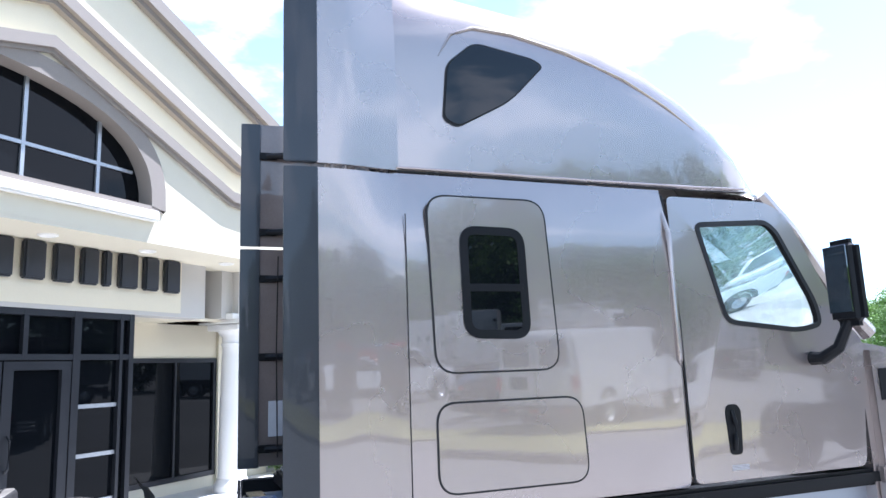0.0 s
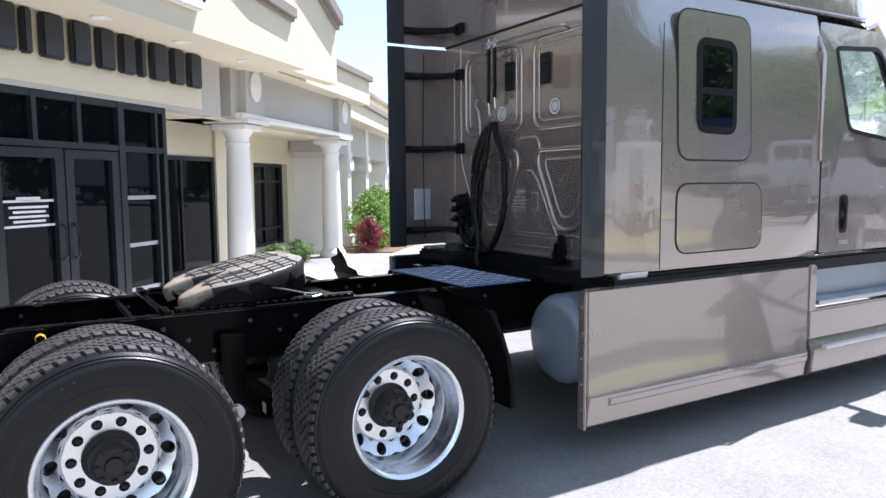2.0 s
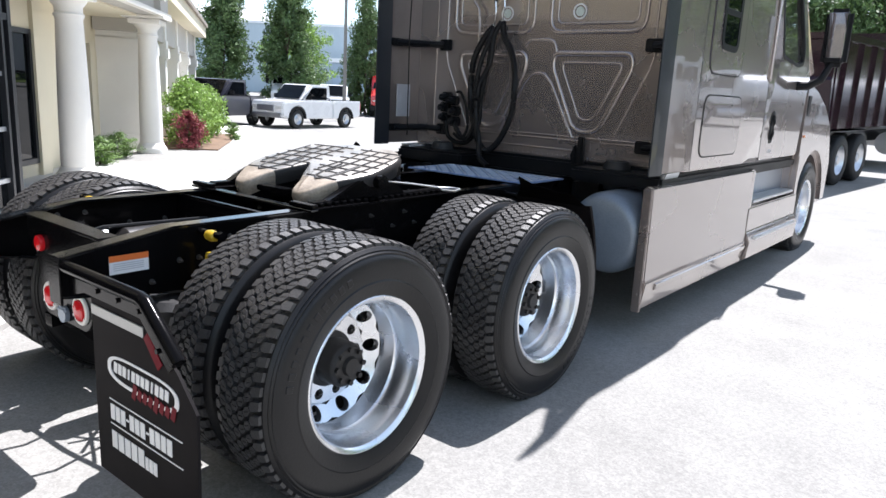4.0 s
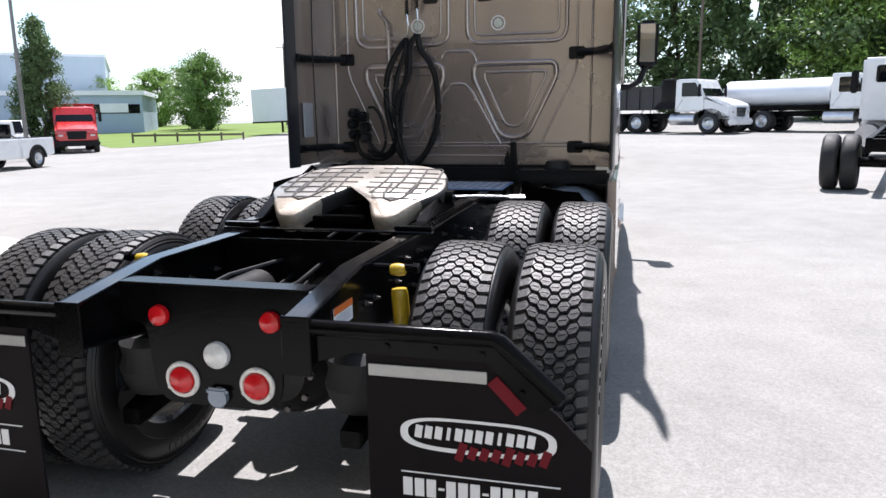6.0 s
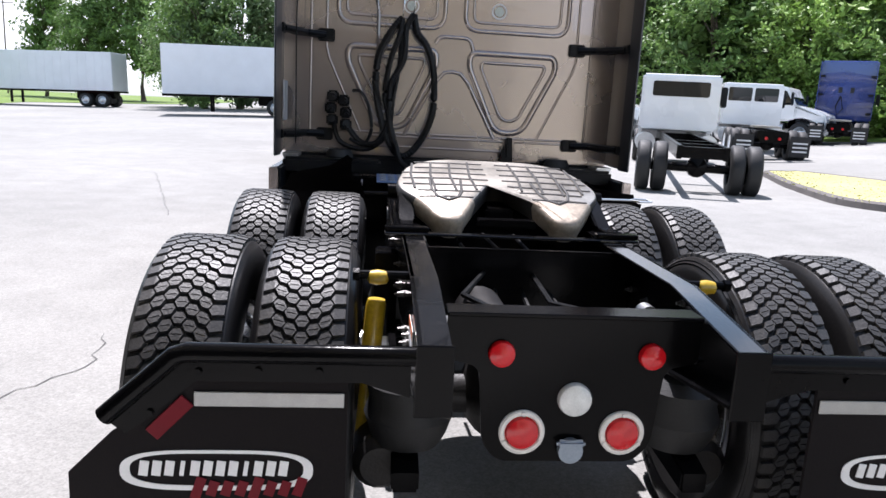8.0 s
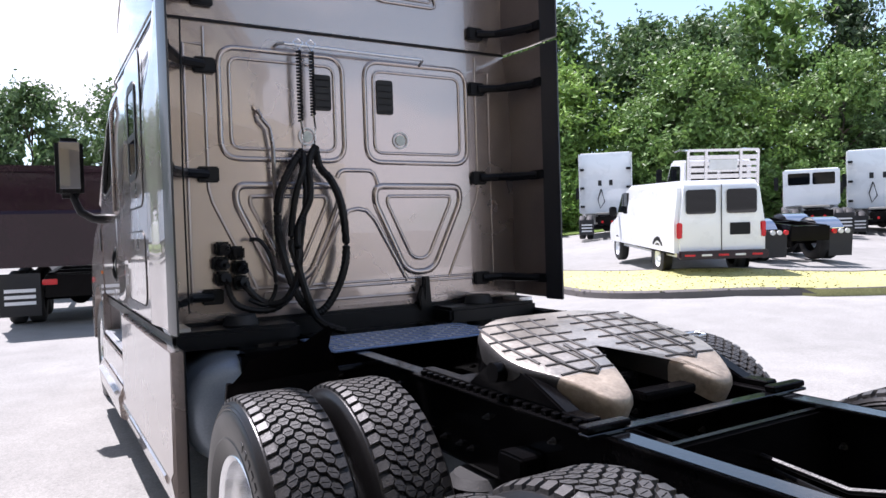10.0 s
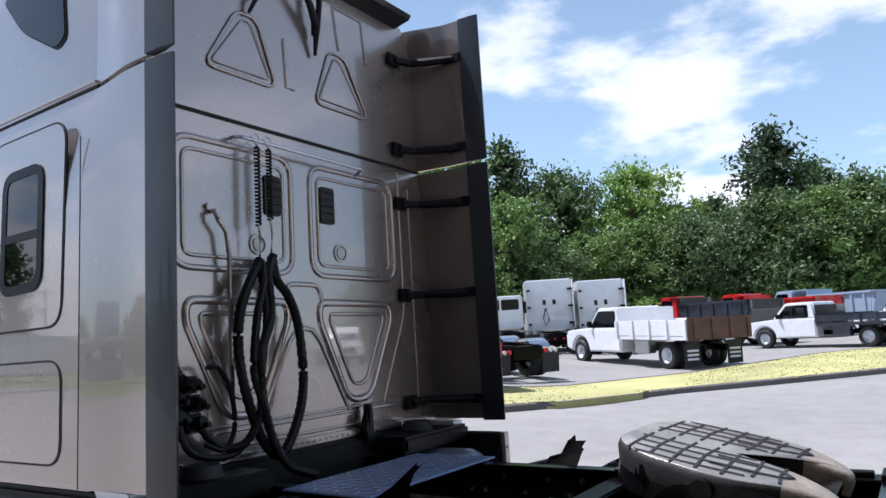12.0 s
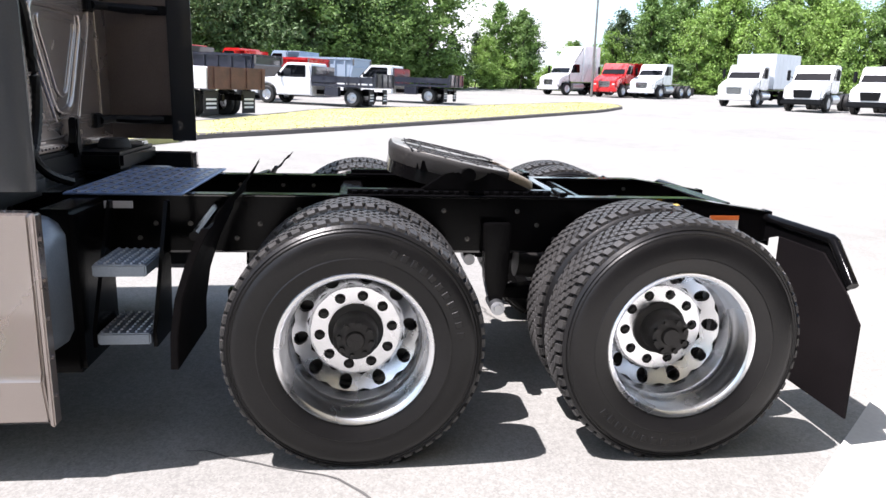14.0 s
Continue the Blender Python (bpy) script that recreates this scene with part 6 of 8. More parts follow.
# doors, windscreen, hood
def cab_side(s):
    outer = rounded([(4.70, 1.13), (6.02, 1.13), (6.12, 1.9), (5.93, 2.1), (5.64, 2.72), (5.50, 2.80), (4.72, 2.80)], [0.06, 0.06, 0.05, 0.2, 0.12, 0.08, 0.05], 6)
    inner = rounded([(5.02, 2.02), (5.60, 1.96), (5.79, 2.0), (5.77, 2.14), (5.54, 2.62), (5.46, 2.68), (4.885, 2.64)], [0.09, 0.10, 0.06, 0.1, 0.07, 0.06, 0.07], 6)
    bm = bmesh.new()
    frame_ring(bm, outer, inner, "x", 1.165, 1.225)
    for v in bm.verts:
        v.co.x -= 0.06 * max(0.0, (v.co.z - 2.1) / 0.7) ** 1.5
    door = part("cab_door", mirror(bm, s), M["taupe"], truck, "taupe cab door with a sloping window", 35)
    bm = bmesh.new()
    frame_ring(bm, inner, shrink(inner, 0.03), "x", 1.20, 1.231)
    for v in bm.verts:
        v.co.x -= 0.06 * max(0.0, (v.co.z - 2.1) / 0.7) ** 1.5
    part("window_seal", mirror(bm, s), M["seam"], door)
    bm = bmesh.new()
    prism(bm, shrink(inner, 0.028), "x", 1.203, 1.207)
    for v in bm.verts:
        v.co.x -= 0.06 * max(0.0, (v.co.z - 2.1) / 0.7) ** 1.5
    pane = part("window_pane", mirror(bm, s), M["clear_glass"], door, "clear door window pane")
    pane.visible_shadow = False
    bm = bmesh.new()
    prism(bm, rounded([(4.965, 1.27), (5.055, 1.27), (5.07, 1.52), (5.04, 1.555), (4.97, 1.555), (4.95, 1.52)], 0.03, 4), "x", 1.222, 1.229, 0.003)
    handle = part("door_handle", mirror(bm, s), M["black_plastic"], door, "black recessed door handle")
    bm = bmesh.new()
    tube(bm, [(1.229, 5.0, 1.30), (1.243, 5.0, 1.36), (1.243, 5.005, 1.46), (1.229, 5.0, 1.52)], 0.013, 8)
    part("grip", mirror(bm, s), M["black_plastic"], handle)
    bm = bmesh.new()
    tube(bm, [(1.23, 4.695, 1.14), (1.23, 4.69, 2.0), (1.21, 4.685, 2.5), (1.175, 4.68, 2.80)], 0.0055, 6)
    part("door_gap", mirror(bm, s), M["seam"], truck)
    bm = bmesh.new()
    tube(bm, [(1.222, 4.655, 1.75), (1.25, 4.655, 1.82), (1.25, 4.65, 2.55), (1.20, 4.65, 2.68)], 0.014, 10)
    part("grab_rail", mirror(bm, s), M["taupe"], truck)
    bm = bmesh.new()
    for k in range(4):
        box(bm, 1.2255, 1.227, 4.965, 5.09, 1.185 + k * 0.008, 1.189 + k * 0.008)
    part("door_script", mirror(bm, s), M["decal"], door, "small grey script bar")
    # mirror on its arm
    bm = bmesh.new()
    tube(bm, [(1.20, 5.68, 1.80), (1.32, 5.66, 1.80), (1.42, 5.68, 1.86), (1.48, 5.72, 2.02)], [0.045, 0.04, 0.035, 0.03], 10)
    arm = part("mirror_arm", mirror(bm, s), M["black_plastic"], truck, "black plastic mirror arm")
    bm = bmesh.new()
    box(bm, 1.38, 1.60, 5.66, 5.78, 1.98, 2.50, 0.045, 3)
    part("mirror_housing", mirror(bm, s), M["black_plastic"], arm, "tall black mirror housing")
    bm = bmesh.new()
    box(bm, 1.41, 1.57, 5.652, 5.659, 2.06, 2.46, 0.003, 1)
    part("mirror_glass", mirror(bm, s), M["mirror_glass"], arm)
    # pillar
    bm = bmesh.new()
    tube(bm, [(1.10, 5.52, 2.86), (1.14, 5.71, 2.62), (1.17, 5.98, 2.2), (1.17, 6.24, 1.95)], [0.05, 0.05, 0.05, 0.06], 8)
    part("windscreen_pillar", mirror(bm, s), M["taupe"], truck)
    # front fender
    arch = [(6.87 + 0.60 * math.cos(a), 0.50 + 0.60 * math.sin(a)) for a in (math.pi * (1 - k / 14) for k in range(15))]
    bm = bmesh.new()
    prism(bm, [(6.14, 0.62), (6.12, 1.9), (6.6, 1.82), (7.1, 1.66), (7.5, 1.42), (7.75, 1.0), (7.74, 0.5), (7.48, 0.5)] + arch[::-1], "x", 0.86, 1.225, 0.05)
    part("front_fender", mirror(bm, s), M["taupe"], truck, "taupe front fender over the steer tyre", 40)
    bm = bmesh.new()
    box(bm, 1.21, 1.236, 6.22, 6.30, 1.285, 1.335, 0.012)
    part("side_marker", mirror(bm, s), M["amber_lens"], truck, "amber side marker lamp")
    bm = bmesh.new()
    box(bm, 1.20, 1.232, 6.2, 6.34, 1.5, 1.74, 0.02)
    part("hood_vent", mirror(bm, s), M["black_plastic"], truck)
    bm = bmesh.new()
    box(bm, 0.9, 1.19, 7.60, 7.77, 1.0, 1.3, 0.05)
    part("headlamp", mirror(bm, s), M["clear_lens"], truck)
    bm = bmesh.new()
    box(bm, 0.35, 0.85, 4.72, 5.0, 1.3, 2.2, 0.08)
    box(bm, 0.35, 0.85, 4.75, 5.25, 1.12, 1.4, 0.06)
    part("seat", mirror(bm, s), M["interior"], truck)


both_sides(cab_side)
bm = bmesh.new()
rows = []
for y, z, w in ((5.53, 2.88, 1.06), (5.77, 2.56, 1.12), (6.04, 2.22, 1.16), (6.26, 1.96, 1.16)):
    rows.append([bm.verts.new((w * (k / 6 - 1), y + 0.16 * (1 - (k / 6 - 1) ** 2), z)) for k in range(13)])
for a, b in zip(rows, rows[1:]):
    for i in range(12):
        bm.faces.new((a[i], a[i + 1], b[i + 1], b[i]))
bmesh.ops.solidify(bm, geom=bm.faces, thickness=0.006)
windscreen = part("windscreen", bm, M["clear_glass"], truck, "clear curved windscreen")
windscreen.visible_shadow = False
bm = bmesh.new()
prof = [(6.18, 1.02, 1.99), (6.5, 1.0, 1.93), (6.9, 0.97, 1.83), (7.3, 0.92, 1.66), (7.6, 0.85, 1.42), (7.78, 0.78, 1.10), (7.82, 0.75, 0.75)]
rows = [roof_row(bm, y, w, zt, 0.62, 10, 0.62, 0.70) for y, w, zt in prof]
for a, b in zip(rows, rows[1:]):
    for i in range(len(a) - 1):
        bm.faces.new((a[i], a[i + 1], b[i + 1], b[i]))
bm.faces.new(rows[0])
bm.faces.new(rows[-1][::-1])
part("hood", bm, M["taupe"], truck, "taupe sloping hood", 40)
bm = bmesh.new()
box(bm, -0.95, 0.95, 7.74, 7.92, 0.35, 0.72, 0.06)
part("front_bumper", bm, M["taupe"], truck)
bm = bmesh.new()
box(bm, -1.1, 1.1, 5.75, 6.18, 1.12, 1.85, 0.08)
part("dashboard", bm, M["interior"], truck)
bm = bmesh.new()
tube(bm, [(-0.55 + 0.21 * math.cos(a), 5.55 + 0.09 * math.sin(a), 1.85 + 0.19 * math.sin(a)) for a in (2 * math.pi * k / 28 for k in range(28))], 0.016, 8, True)
tube(bm, [(-0.55, 5.55, 1.85), (-0.55, 5.75, 1.7)], 0.03, 8)
tube(bm, [(-0.75, 5.55, 1.85), (-0.35, 5.55, 1.85)], 0.014, 6)
part("steering_wheel", bm, M["black_plastic"], truck)

# ---------------------------------------------------------------- vehicles on the lot
def heading(hx, hy):
    return math.degrees(math.atan2(-hx, hy))


def on_lot(x, y, hx, hy):
    """The pose of a vehicle whose rear axle stands at x, y; +y is its front. It sits square on the sloping lot."""
    h = Vector((hx, hy)).normalized()
    z = ground_z(x, y)
    z1 = ground_z(x + h.x * 4, y + h.y * 4)
    return pose(x, y, z, math.degrees(math.atan2(z1 - z, 4)), 0, heading(hx, hy))


WHEELS = {}


def far_wheel(parent, x, y, r, w, side, bright=True):
    """A wheel under a vehicle: the tyre with its rim."""
    key = (round(r, 2), round(w, 2), bright)
    if key not in WHEELS:
        bm = bmesh.new()
        lathe(bm, [(r * 0.56, -w * 0.4), (r * 0.62, -w * 0.5), (r * 0.9, -w * 0.5), (r * 0.98, -w * 0.38), (r, -w * 0.3), (r, w * 0.3), (r * 0.98, w * 0.38), (r * 0.9, w * 0.5), (r * 0.62, w * 0.5), (r * 0.56, w * 0.4)], seg=28)
        ob = mesh_object("wheel", bm, M["rubber"], 40)
        me1 = ob.data
        bpy.data.objects.remove(ob)
        bm = bmesh.new()
        lathe(bm, [(r * 0.6, w * 0.44), (r * 0.57, w * 0.46), (r * 0.52, w * 0.30), (r * 0.40, w * 0.12), (r * 0.30, w * 0.2), (r * 0.2, w * 0.22), (r * 0.18, w * 0.38), (0.0, w * 0.4)], seg=24)
        for k in range(8):
            a = 2 * math.pi * k / 8
            disc(bm, (w * 0.2, r * 0.25 * math.cos(a), r * 0.25 * math.sin(a)), (1, 0, 0), r * 0.03, w * 0.08, 6)
        ob = mesh_object("rim", bm, M["brushed"] if bright else M["white_paint"], 40)
        WHEELS[key] = (me1, ob.data)
        bpy.data.objects.remove(ob)
    tyre = new("wheel", WHEELS[key][0])
    tyre.parent = parent
    tyre.matrix_basis = pose(x, y, r, random.uniform(0, 360), 0, 0) if side > 0 else Matrix.Translation((x, y, r)) @ Matrix.Rotation(math.pi, 4, "Z")
    rim = new("rim", WHEELS[key][1])
    rim.parent = tyre


def rear_wheels(ob, y, r=0.5, dual=True, track=1.05, bright=True):
    for s in (1, -1):
        far_wheel(ob, s * track, y, r, 0.27, s, bright)
        if dual:
            far_wheel(ob, s * (track - 0.32), y, r, 0.27, s, bright)


def heavy_truck(label, x, y, hx, hy, paint="white_paint", wheelbase=5.0, tandem=True, sleeper=0.0, roof=0.0, gear="bare", gear_mat="steel_bed", gear_len=4.0, gear_h=1.4, nose="white_paint", category="truck", bright=True, back_windows=False, group="parked trucks"):
    """A bonneted truck or tractor: frame, wheels, cab with glass, hood, and what it carries."""
    ob = thing("parked_truck", on_lot(x, y, hx, hy), label, category, group)
    rear_wheels(ob, 0.0, bright=bright)
    if tandem:
        rear_wheels(ob, 1.32, bright=bright)
    for s in (1, -1):
        far_wheel(ob, s * 1.0, wheelbase, 0.5, 0.29, s, bright)
    bm = bmesh.new()
    for s in (1, -1):
        box(bm, s * 0.43 - 0.05, s * 0.43 + 0.05, -0.9, wheelbase + 0.7, 0.72, 0.98, 0.01)
    for yy in (-0.85, 0.4, 1.9, wheelbase - 1.5):
        box(bm, -0.42, 0.42, yy, yy + 0.1, 0.74, 0.96)
    part("frame", bm, M["black_paint"], ob)
    for yy in ((0.0, 1.32) if tandem else (0.0,)):
        bm = bmesh.new()
        disc(bm, (0, yy, 0.5), (1, 0, 0), 0.09, 1.9, 12)
        lathe(bm, [(0.0, -0.18), (0.2, -0.1), (0.22, 0.0), (0.2, 0.1), (0.0, 0.18)], pose(0, yy, 0.52, 0, 0, 90), 14)
        part("axle", bm, M["black_paint"], ob)
    # cab
    c1 = wheelbase - 0.35
    c0 = c1 - 1.45
    zr = 2.62
    bm = bmesh.new()
    prism(bm, rounded([(c0, 1.05), (c1 + 0.1, 1.05), (c1 + 0.1, 1.75), (c1 - 0.35, zr - 0.03), (c1 - 0.5, zr), (c0 + 0.02, zr), (c0, zr - 0.1)], [0.05, 0.05, 0.08, 0.12, 0.1, 0.1, 0.05], 4), "x", -1.08, 1.08, 0.07)
    cab = part("cab", bm, M[paint], ob, "", 40)
    for s in (1, -1):
        bm = bmesh.new()
        prism(bm, rounded([(c0 + 0.35, 1.78), (c1 - 0.03, 1.78), (c1 - 0.40, zr - 0.18), (c0 + 0.35, zr - 0.18)], 0.07, 3), "x", s * 1.078 if s > 0 else -1.09, s * 1.09 if s > 0 else -1.078)
        part("side_window", bm, M["dark_glass"], cab)
        bm = bmesh.new()
        tube(bm, [(s * 1.08, c1 - 0.1, 1.9), (s * 1.3, c1 - 0.05, 2.0)], 0.025, 6)
        box(bm, s * 1.34 - 0.09, s * 1.34 + 0.09, c1 - 0.1, c1, 1.75, 2.35, 0.03)
        part("wing_mirror", bm, M["black_plastic"], cab)
        if back_windows == "wide":
            if s > 0:
                bm = bmesh.new()
                prism(bm, rect(-0.78, 0.78, 2.0, 2.42, 0.07, 3), "y", c0 - 0.012, c0 + 0.005)
                part("rear_window", bm, M["dark_glass"], cab, "wide dark rear cab window")
        elif back_windows:
            bm = bmesh.new()
            prism(bm, rect(s * 0.47 - 0.42, s * 0.47 + 0.42, 1.95, 2.45, 0.06, 3), "y", c0 - 0.012, c0 + 0.005)
            part("rear_window", bm, M["dark_glass"], cab)
    bm = bmesh.new()
    a, b = Vector((0, c1 + 0.10, 1.80)), Vector((0, c1 - 0.36, zr - 0.12))
    nrm = Vector((0, 0.82, 0.46)).normalized() * 0.015
    row = [(-0.98, a), (0.98, a), (0.88, b), (-0.88, b)]
    vs = [bm.verts.new((px, q.y + nrm.y, q.z + nrm.z)) for px, q in row] + [bm.verts.new((px, q.y - 0.03, q.z - 0.02)) for px, q in row]
    bm.faces.new(vs[:4])
    bm.faces.new(vs[4:][::-1])
    for i in range(4):
        bm.faces.new((vs[i], vs[4 + i], vs[4 + (i + 1) % 4], vs[(i + 1) % 4]))
    part("windscreen", bm, M["dark_glass"], cab)
    # hood and front
    h1 = wheelbase + 1.05
    bm = bmesh.new()
    prism(bm, rounded([(c1, 0.75), (c1, 1.80), (h1 - 0.5, 1.58), (h1 - 0.05, 1.38), (h1, 1.2), (h1, 0.7), (wheelbase + 0.58, 0.7), (wheelbase + 0.45, 1.0), (wheelbase, 1.1), (wheelbase - 0.45, 1.0)], [0.02, 0.05, 0.2, 0.1, 0.1, 0.05, 0.03, 0.15, 0.15, 0.1], 4), "x", -1.06, 1.06, 0.12)
    hood = part("hood", bm, M[nose], ob, "", 40)
    bm = bmesh.new()
    prism(bm, rounded([(-0.45, 0.80), (0.45, 0.80), (0.52, 1.25), (-0.52, 1.25)], 0.06, 3), "y", h1 - 0.01, h1 + 0.025)
    part("grille", bm, M["brushed"] if bright else M["black_plastic"], hood, "dark slatted grille")
    bm = bmesh.new()
    for k in range(6):
        box(bm, -0.44, 0.44, h1 + 0.025, h1 + 0.035, 0.84 + k * 0.065, 0.87 + k * 0.065)
    part("grille_slats", bm, M["black_plastic"], hood)
    for s in (1, -1):
        bm = bmesh.new()
        box(bm, s * 0.80 - 0.16, s * 0.80 + 0.16, h1 - 0.08, h1 + 0.02, 0.92, 1.12, 0.05)
        part("headlamp", bm, M["clear_lens"], hood)
    bm = bmesh.new()
    box(bm, -1.15, 1.15, h1 - 0.08, h1 + 0.14, 0.42, 0.72, 0.07)
    part("bumper", bm, M[nose] if bright else M["black_plastic"], ob)
    for s in (1, -1):
        bm = bmesh.new()
        disc(bm, (s * 0.85, c0 + 0.4, 0.68), (0, 1, 0), 0.28, 1.3, 20)
        part("fuel_tank", bm, M["brushed"], ob)
    if sleeper:
        bm = bmesh.new()
        zt = zr + roof
        prism(bm, rounded([(c0 - sleeper, 1.05), (c0 + 0.03, 1.05), (c0 + 0.03, zr), (c0 + 0.0, zt - 0.12), (c0 - 0.3, zt), (c0 - sleeper, zt)], [0.04, 0.02, 0.02, 0.2, 0.2, 0.06], 4), "x", -1.17, 1.17, 0.06)
        if roof:
            prism(bm, rounded([(c0 - 0.02, zr - 0.05), (c1 - 0.42, zr - 0.02), (c1 - 0.5, zr + 0.1), (c0 + 0.05, zt - 0.1), (c0 - 0.1, zt)], 0.1, 4), "x", -1.08, 1.08, 0.08)
        sl = part("sleeper", bm, M[paint], ob, "", 40)
        for s in (1, -1):
            bm = bmesh.new()
            box(bm, s * 1.17 - 0.02, s * 1.17 + 0.02, c0 - sleeper - 0.5, c0 - sleeper, 1.1, zt - 0.05, 0.01)
            part("side_extender", bm, M[paint], sl)
            bm = bmesh.new()
            prism(bm, rect(s * 0.25 - 0.08, s * 0.25 + 0.08, 2.35, 2.6, 0.02, 2), "y", c0 - sleeper - 0.012, c0 - sleeper + 0.01)
            part("vent", bm, M["seam"], sl)
            for k in range(3):
                bm = bmesh.new()
                box(bm, s * 1.05 - 0.12, s * 1.05 + 0.1, c0 - sleeper - 0.3, c0 - sleeper - 0.02, 1.35 + 0.85 * k, 1.45 + 0.85 * k, 0.02)
                part("extender_bracket", bm, M["black_plastic"], sl)
        bm = bmesh.new()
        tube(bm, [(-0.2, c0 - sleeper - 0.06, 2.2), (-0.35, c0 - sleeper - 0.1, 1.7), (-0.25, c0 - sleeper - 0.12, 1.3), (-0.05, c0 - sleeper - 0.1, 1.6), (-0.18, c0 - sleeper - 0.06, 2.15)], 0.025, 6)
        part("air_hose", bm, M["hose"], sl)
    y0 = -0.95
    if gear == "bare":
        bm = bmesh.new()
        prism(bm, rounded([(-0.46, 0.25), (0.46, 0.25), (0.46, 0.8), (0.2, 1.1), (-0.2, 1.1), (-0.46, 0.8)], 0.06, 3), "z", 1.05, 1.12, 0.01)
        part("fifth_wheel", bm, M["grease"], ob)
        for s in (1, -1):
            bm = bmesh.new()
            box(bm, s * 0.85 - 0.3, s * 0.85 + 0.3, -0.88, -0.86, 0.2, 0.85)
            part("mud_flap", bm, M["rubber"], ob)
            bm = bmesh.new()
            for k in range(3):
                box(bm, s * 0.85 - 0.22, s * 0.85 + 0.22, -0.89, -0.881, 0.35 + k * 0.13, 0.40 + k * 0.13)
            part("flap_print", bm, M["print"], ob, "white bars")
        bm = bmesh.new()
        box(bm, -0.4, 0.4, -0.95, -0.9, 0.6, 0.98, 0.01)
        part("tail_panel", bm, M["black_paint"], ob)
        for s in (1, -1):
            bm = bmesh.new()
            disc(bm, (s * 0.2, -0.96, 0.75), (0, -1, 0), 0.05, 0.03, 12)
            part("tail_lamp", bm, M["red_lens"], ob)
    elif gear == "box":
        bm = bmesh.new()
        box(bm, -1.25, 1.25, y0 - 0.3, y0 - 0.3 + gear_len, 1.12, 1.12 + gear_h, 0.03)
        body = part("box_body", bm, M[gear_mat], ob, "white panelled cargo box")
        bm = bmesh.new()
        n = int(gear_len / 0.6)
        for k in range(n + 1):
            yy = y0 - 0.3 + gear_len * k / n
            for s in (1, -1):
                box(bm, s * 1.252 - 0.006, s * 1.252 + 0.006, yy - 0.012, yy + 0.012, 1.15, 1.1 + gear_h)
        part("box_ribs", bm, M[gear_mat], body)
        bm = bmesh.new()
        box(bm, -1.26, 1.26, y0 - 0.31, y0 - 0.29 + gear_len, 1.06, 1.14, 0.01)
        part("box_sill", bm, M["steel_bed"], body)
    elif gear == "dump":
        bm = bmesh.new()
        z0, z1 = 1.15, 1.15 + gear_h
        outl = [(y0 - 0.2, z0), (y0 + gear_len - 0.5, z0), (y0 + gear_len, z0 + 0.5), (y0 + gear_len, z1), (y0 - 0.35, z1)]
        for s in (1, -1):
            prism(bm, outl, "x", s * 1.2 - 0.03, s * 1.2 + 0.03, 0.01)
            for k in range(5):
                yy = y0 + 0.1 + k * (gear_len - 0.6) / 4
                box(bm, s * 1.26 - 0.03, s * 1.26 + 0.03, yy - 0.05, yy + 0.05, z0, z1)
            box(bm, s * 1.26 - 0.05, s * 1.26 + 0.05, y0 - 0.36, y0 + gear_len, z1 - 0.1, z1 + 0.03, 0.01)
        box(bm, -1.2, 1.2, y0 - 0.2, y0 + gear_len - 0.3, z0, z0 + 0.06)
        box(bm, -1.2, 1.2, y0 + gear_len - 0.05, y0 + gear_len, z0 + 0.4, z1 + 0.35, 0.01)
        box(bm, -1.15, 1.15, y0 + gear_len, y0 + gear_len + 0.75, z1 + 0.30, z1 + 0.36, 0.01)
        body = part("dump_body", bm, M[gear_mat], ob, "steel dump body with side stakes", 30)
        bm = bmesh.new()
        zm = z0 + (z1 - z0) * 0.52
        prism(bm, [(y0 - 0.30, z0 - 0.05), (y0 - 0.34, z0 + 0.1), (y0 - 0.43, zm - 0.10), (y0 - 0.47, zm), (y0 - 0.43, zm + 0.06), (y0 - 0.42, z1 - 0.1), (y0 - 0.48, z1 - 0.08), (y0 - 0.48, z1 + 0.03), (y0 - 0.34, z1 + 0.03), (y0 - 0.34, zm), (y0 - 0.24, z0 - 0.05)], "x", -1.22, 1.22, 0.01)
        part("tailgate", bm, M[gear_mat], body)
        for s in (1, -1):
            bm = bmesh.new()
            box(bm, s * 1.19 - 0.05, s * 1.19 + 0.05, y0 - 0.50, y0 - 0.44, z1 - 0.42, z1 - 0.02, 0.01)
            part("gate_hinge", bm, M["steel_bed"], body)
            bm = bmesh.new()
            box(bm, s * 0.42 - 0.12, s * 0.42 + 0.12, y0 - 0.33, y0 - 0.295, 0.78, 0.88, 0.01)
            part("tail_lamp", bm, M["red_lens"], ob, "red tail lamp")
        for s in (1, -1):
            bm = bmesh.new()
            box(bm, s * 0.88 - 0.32, s * 0.88 + 0.32, y0 - 0.35, y0 - 0.33, 0.25, 1.0)
            flap = part("mud_flap", bm, M["rubber"], ob)
            bm = bmesh.new()
            for k in range(3):
                box(bm, s * 0.88 - 0.24, s * 0.88 + 0.24, y0 - 0.358, y0 - 0.351, 0.45 + k * 0.11, 0.51 + k * 0.11)
            part("flap_print", bm, M["print"], flap, "white bars")
        bm = bmesh.new()
        box(bm, -0.5, 0.5, y0 - 0.3, y0 - 0.2, 0.55, 0.95, 0.01)
        part("tail_panel", bm, M["black_paint"], ob)
    elif gear == "guard":
        bm = bmesh.new()
        yb = c0 - 0.22
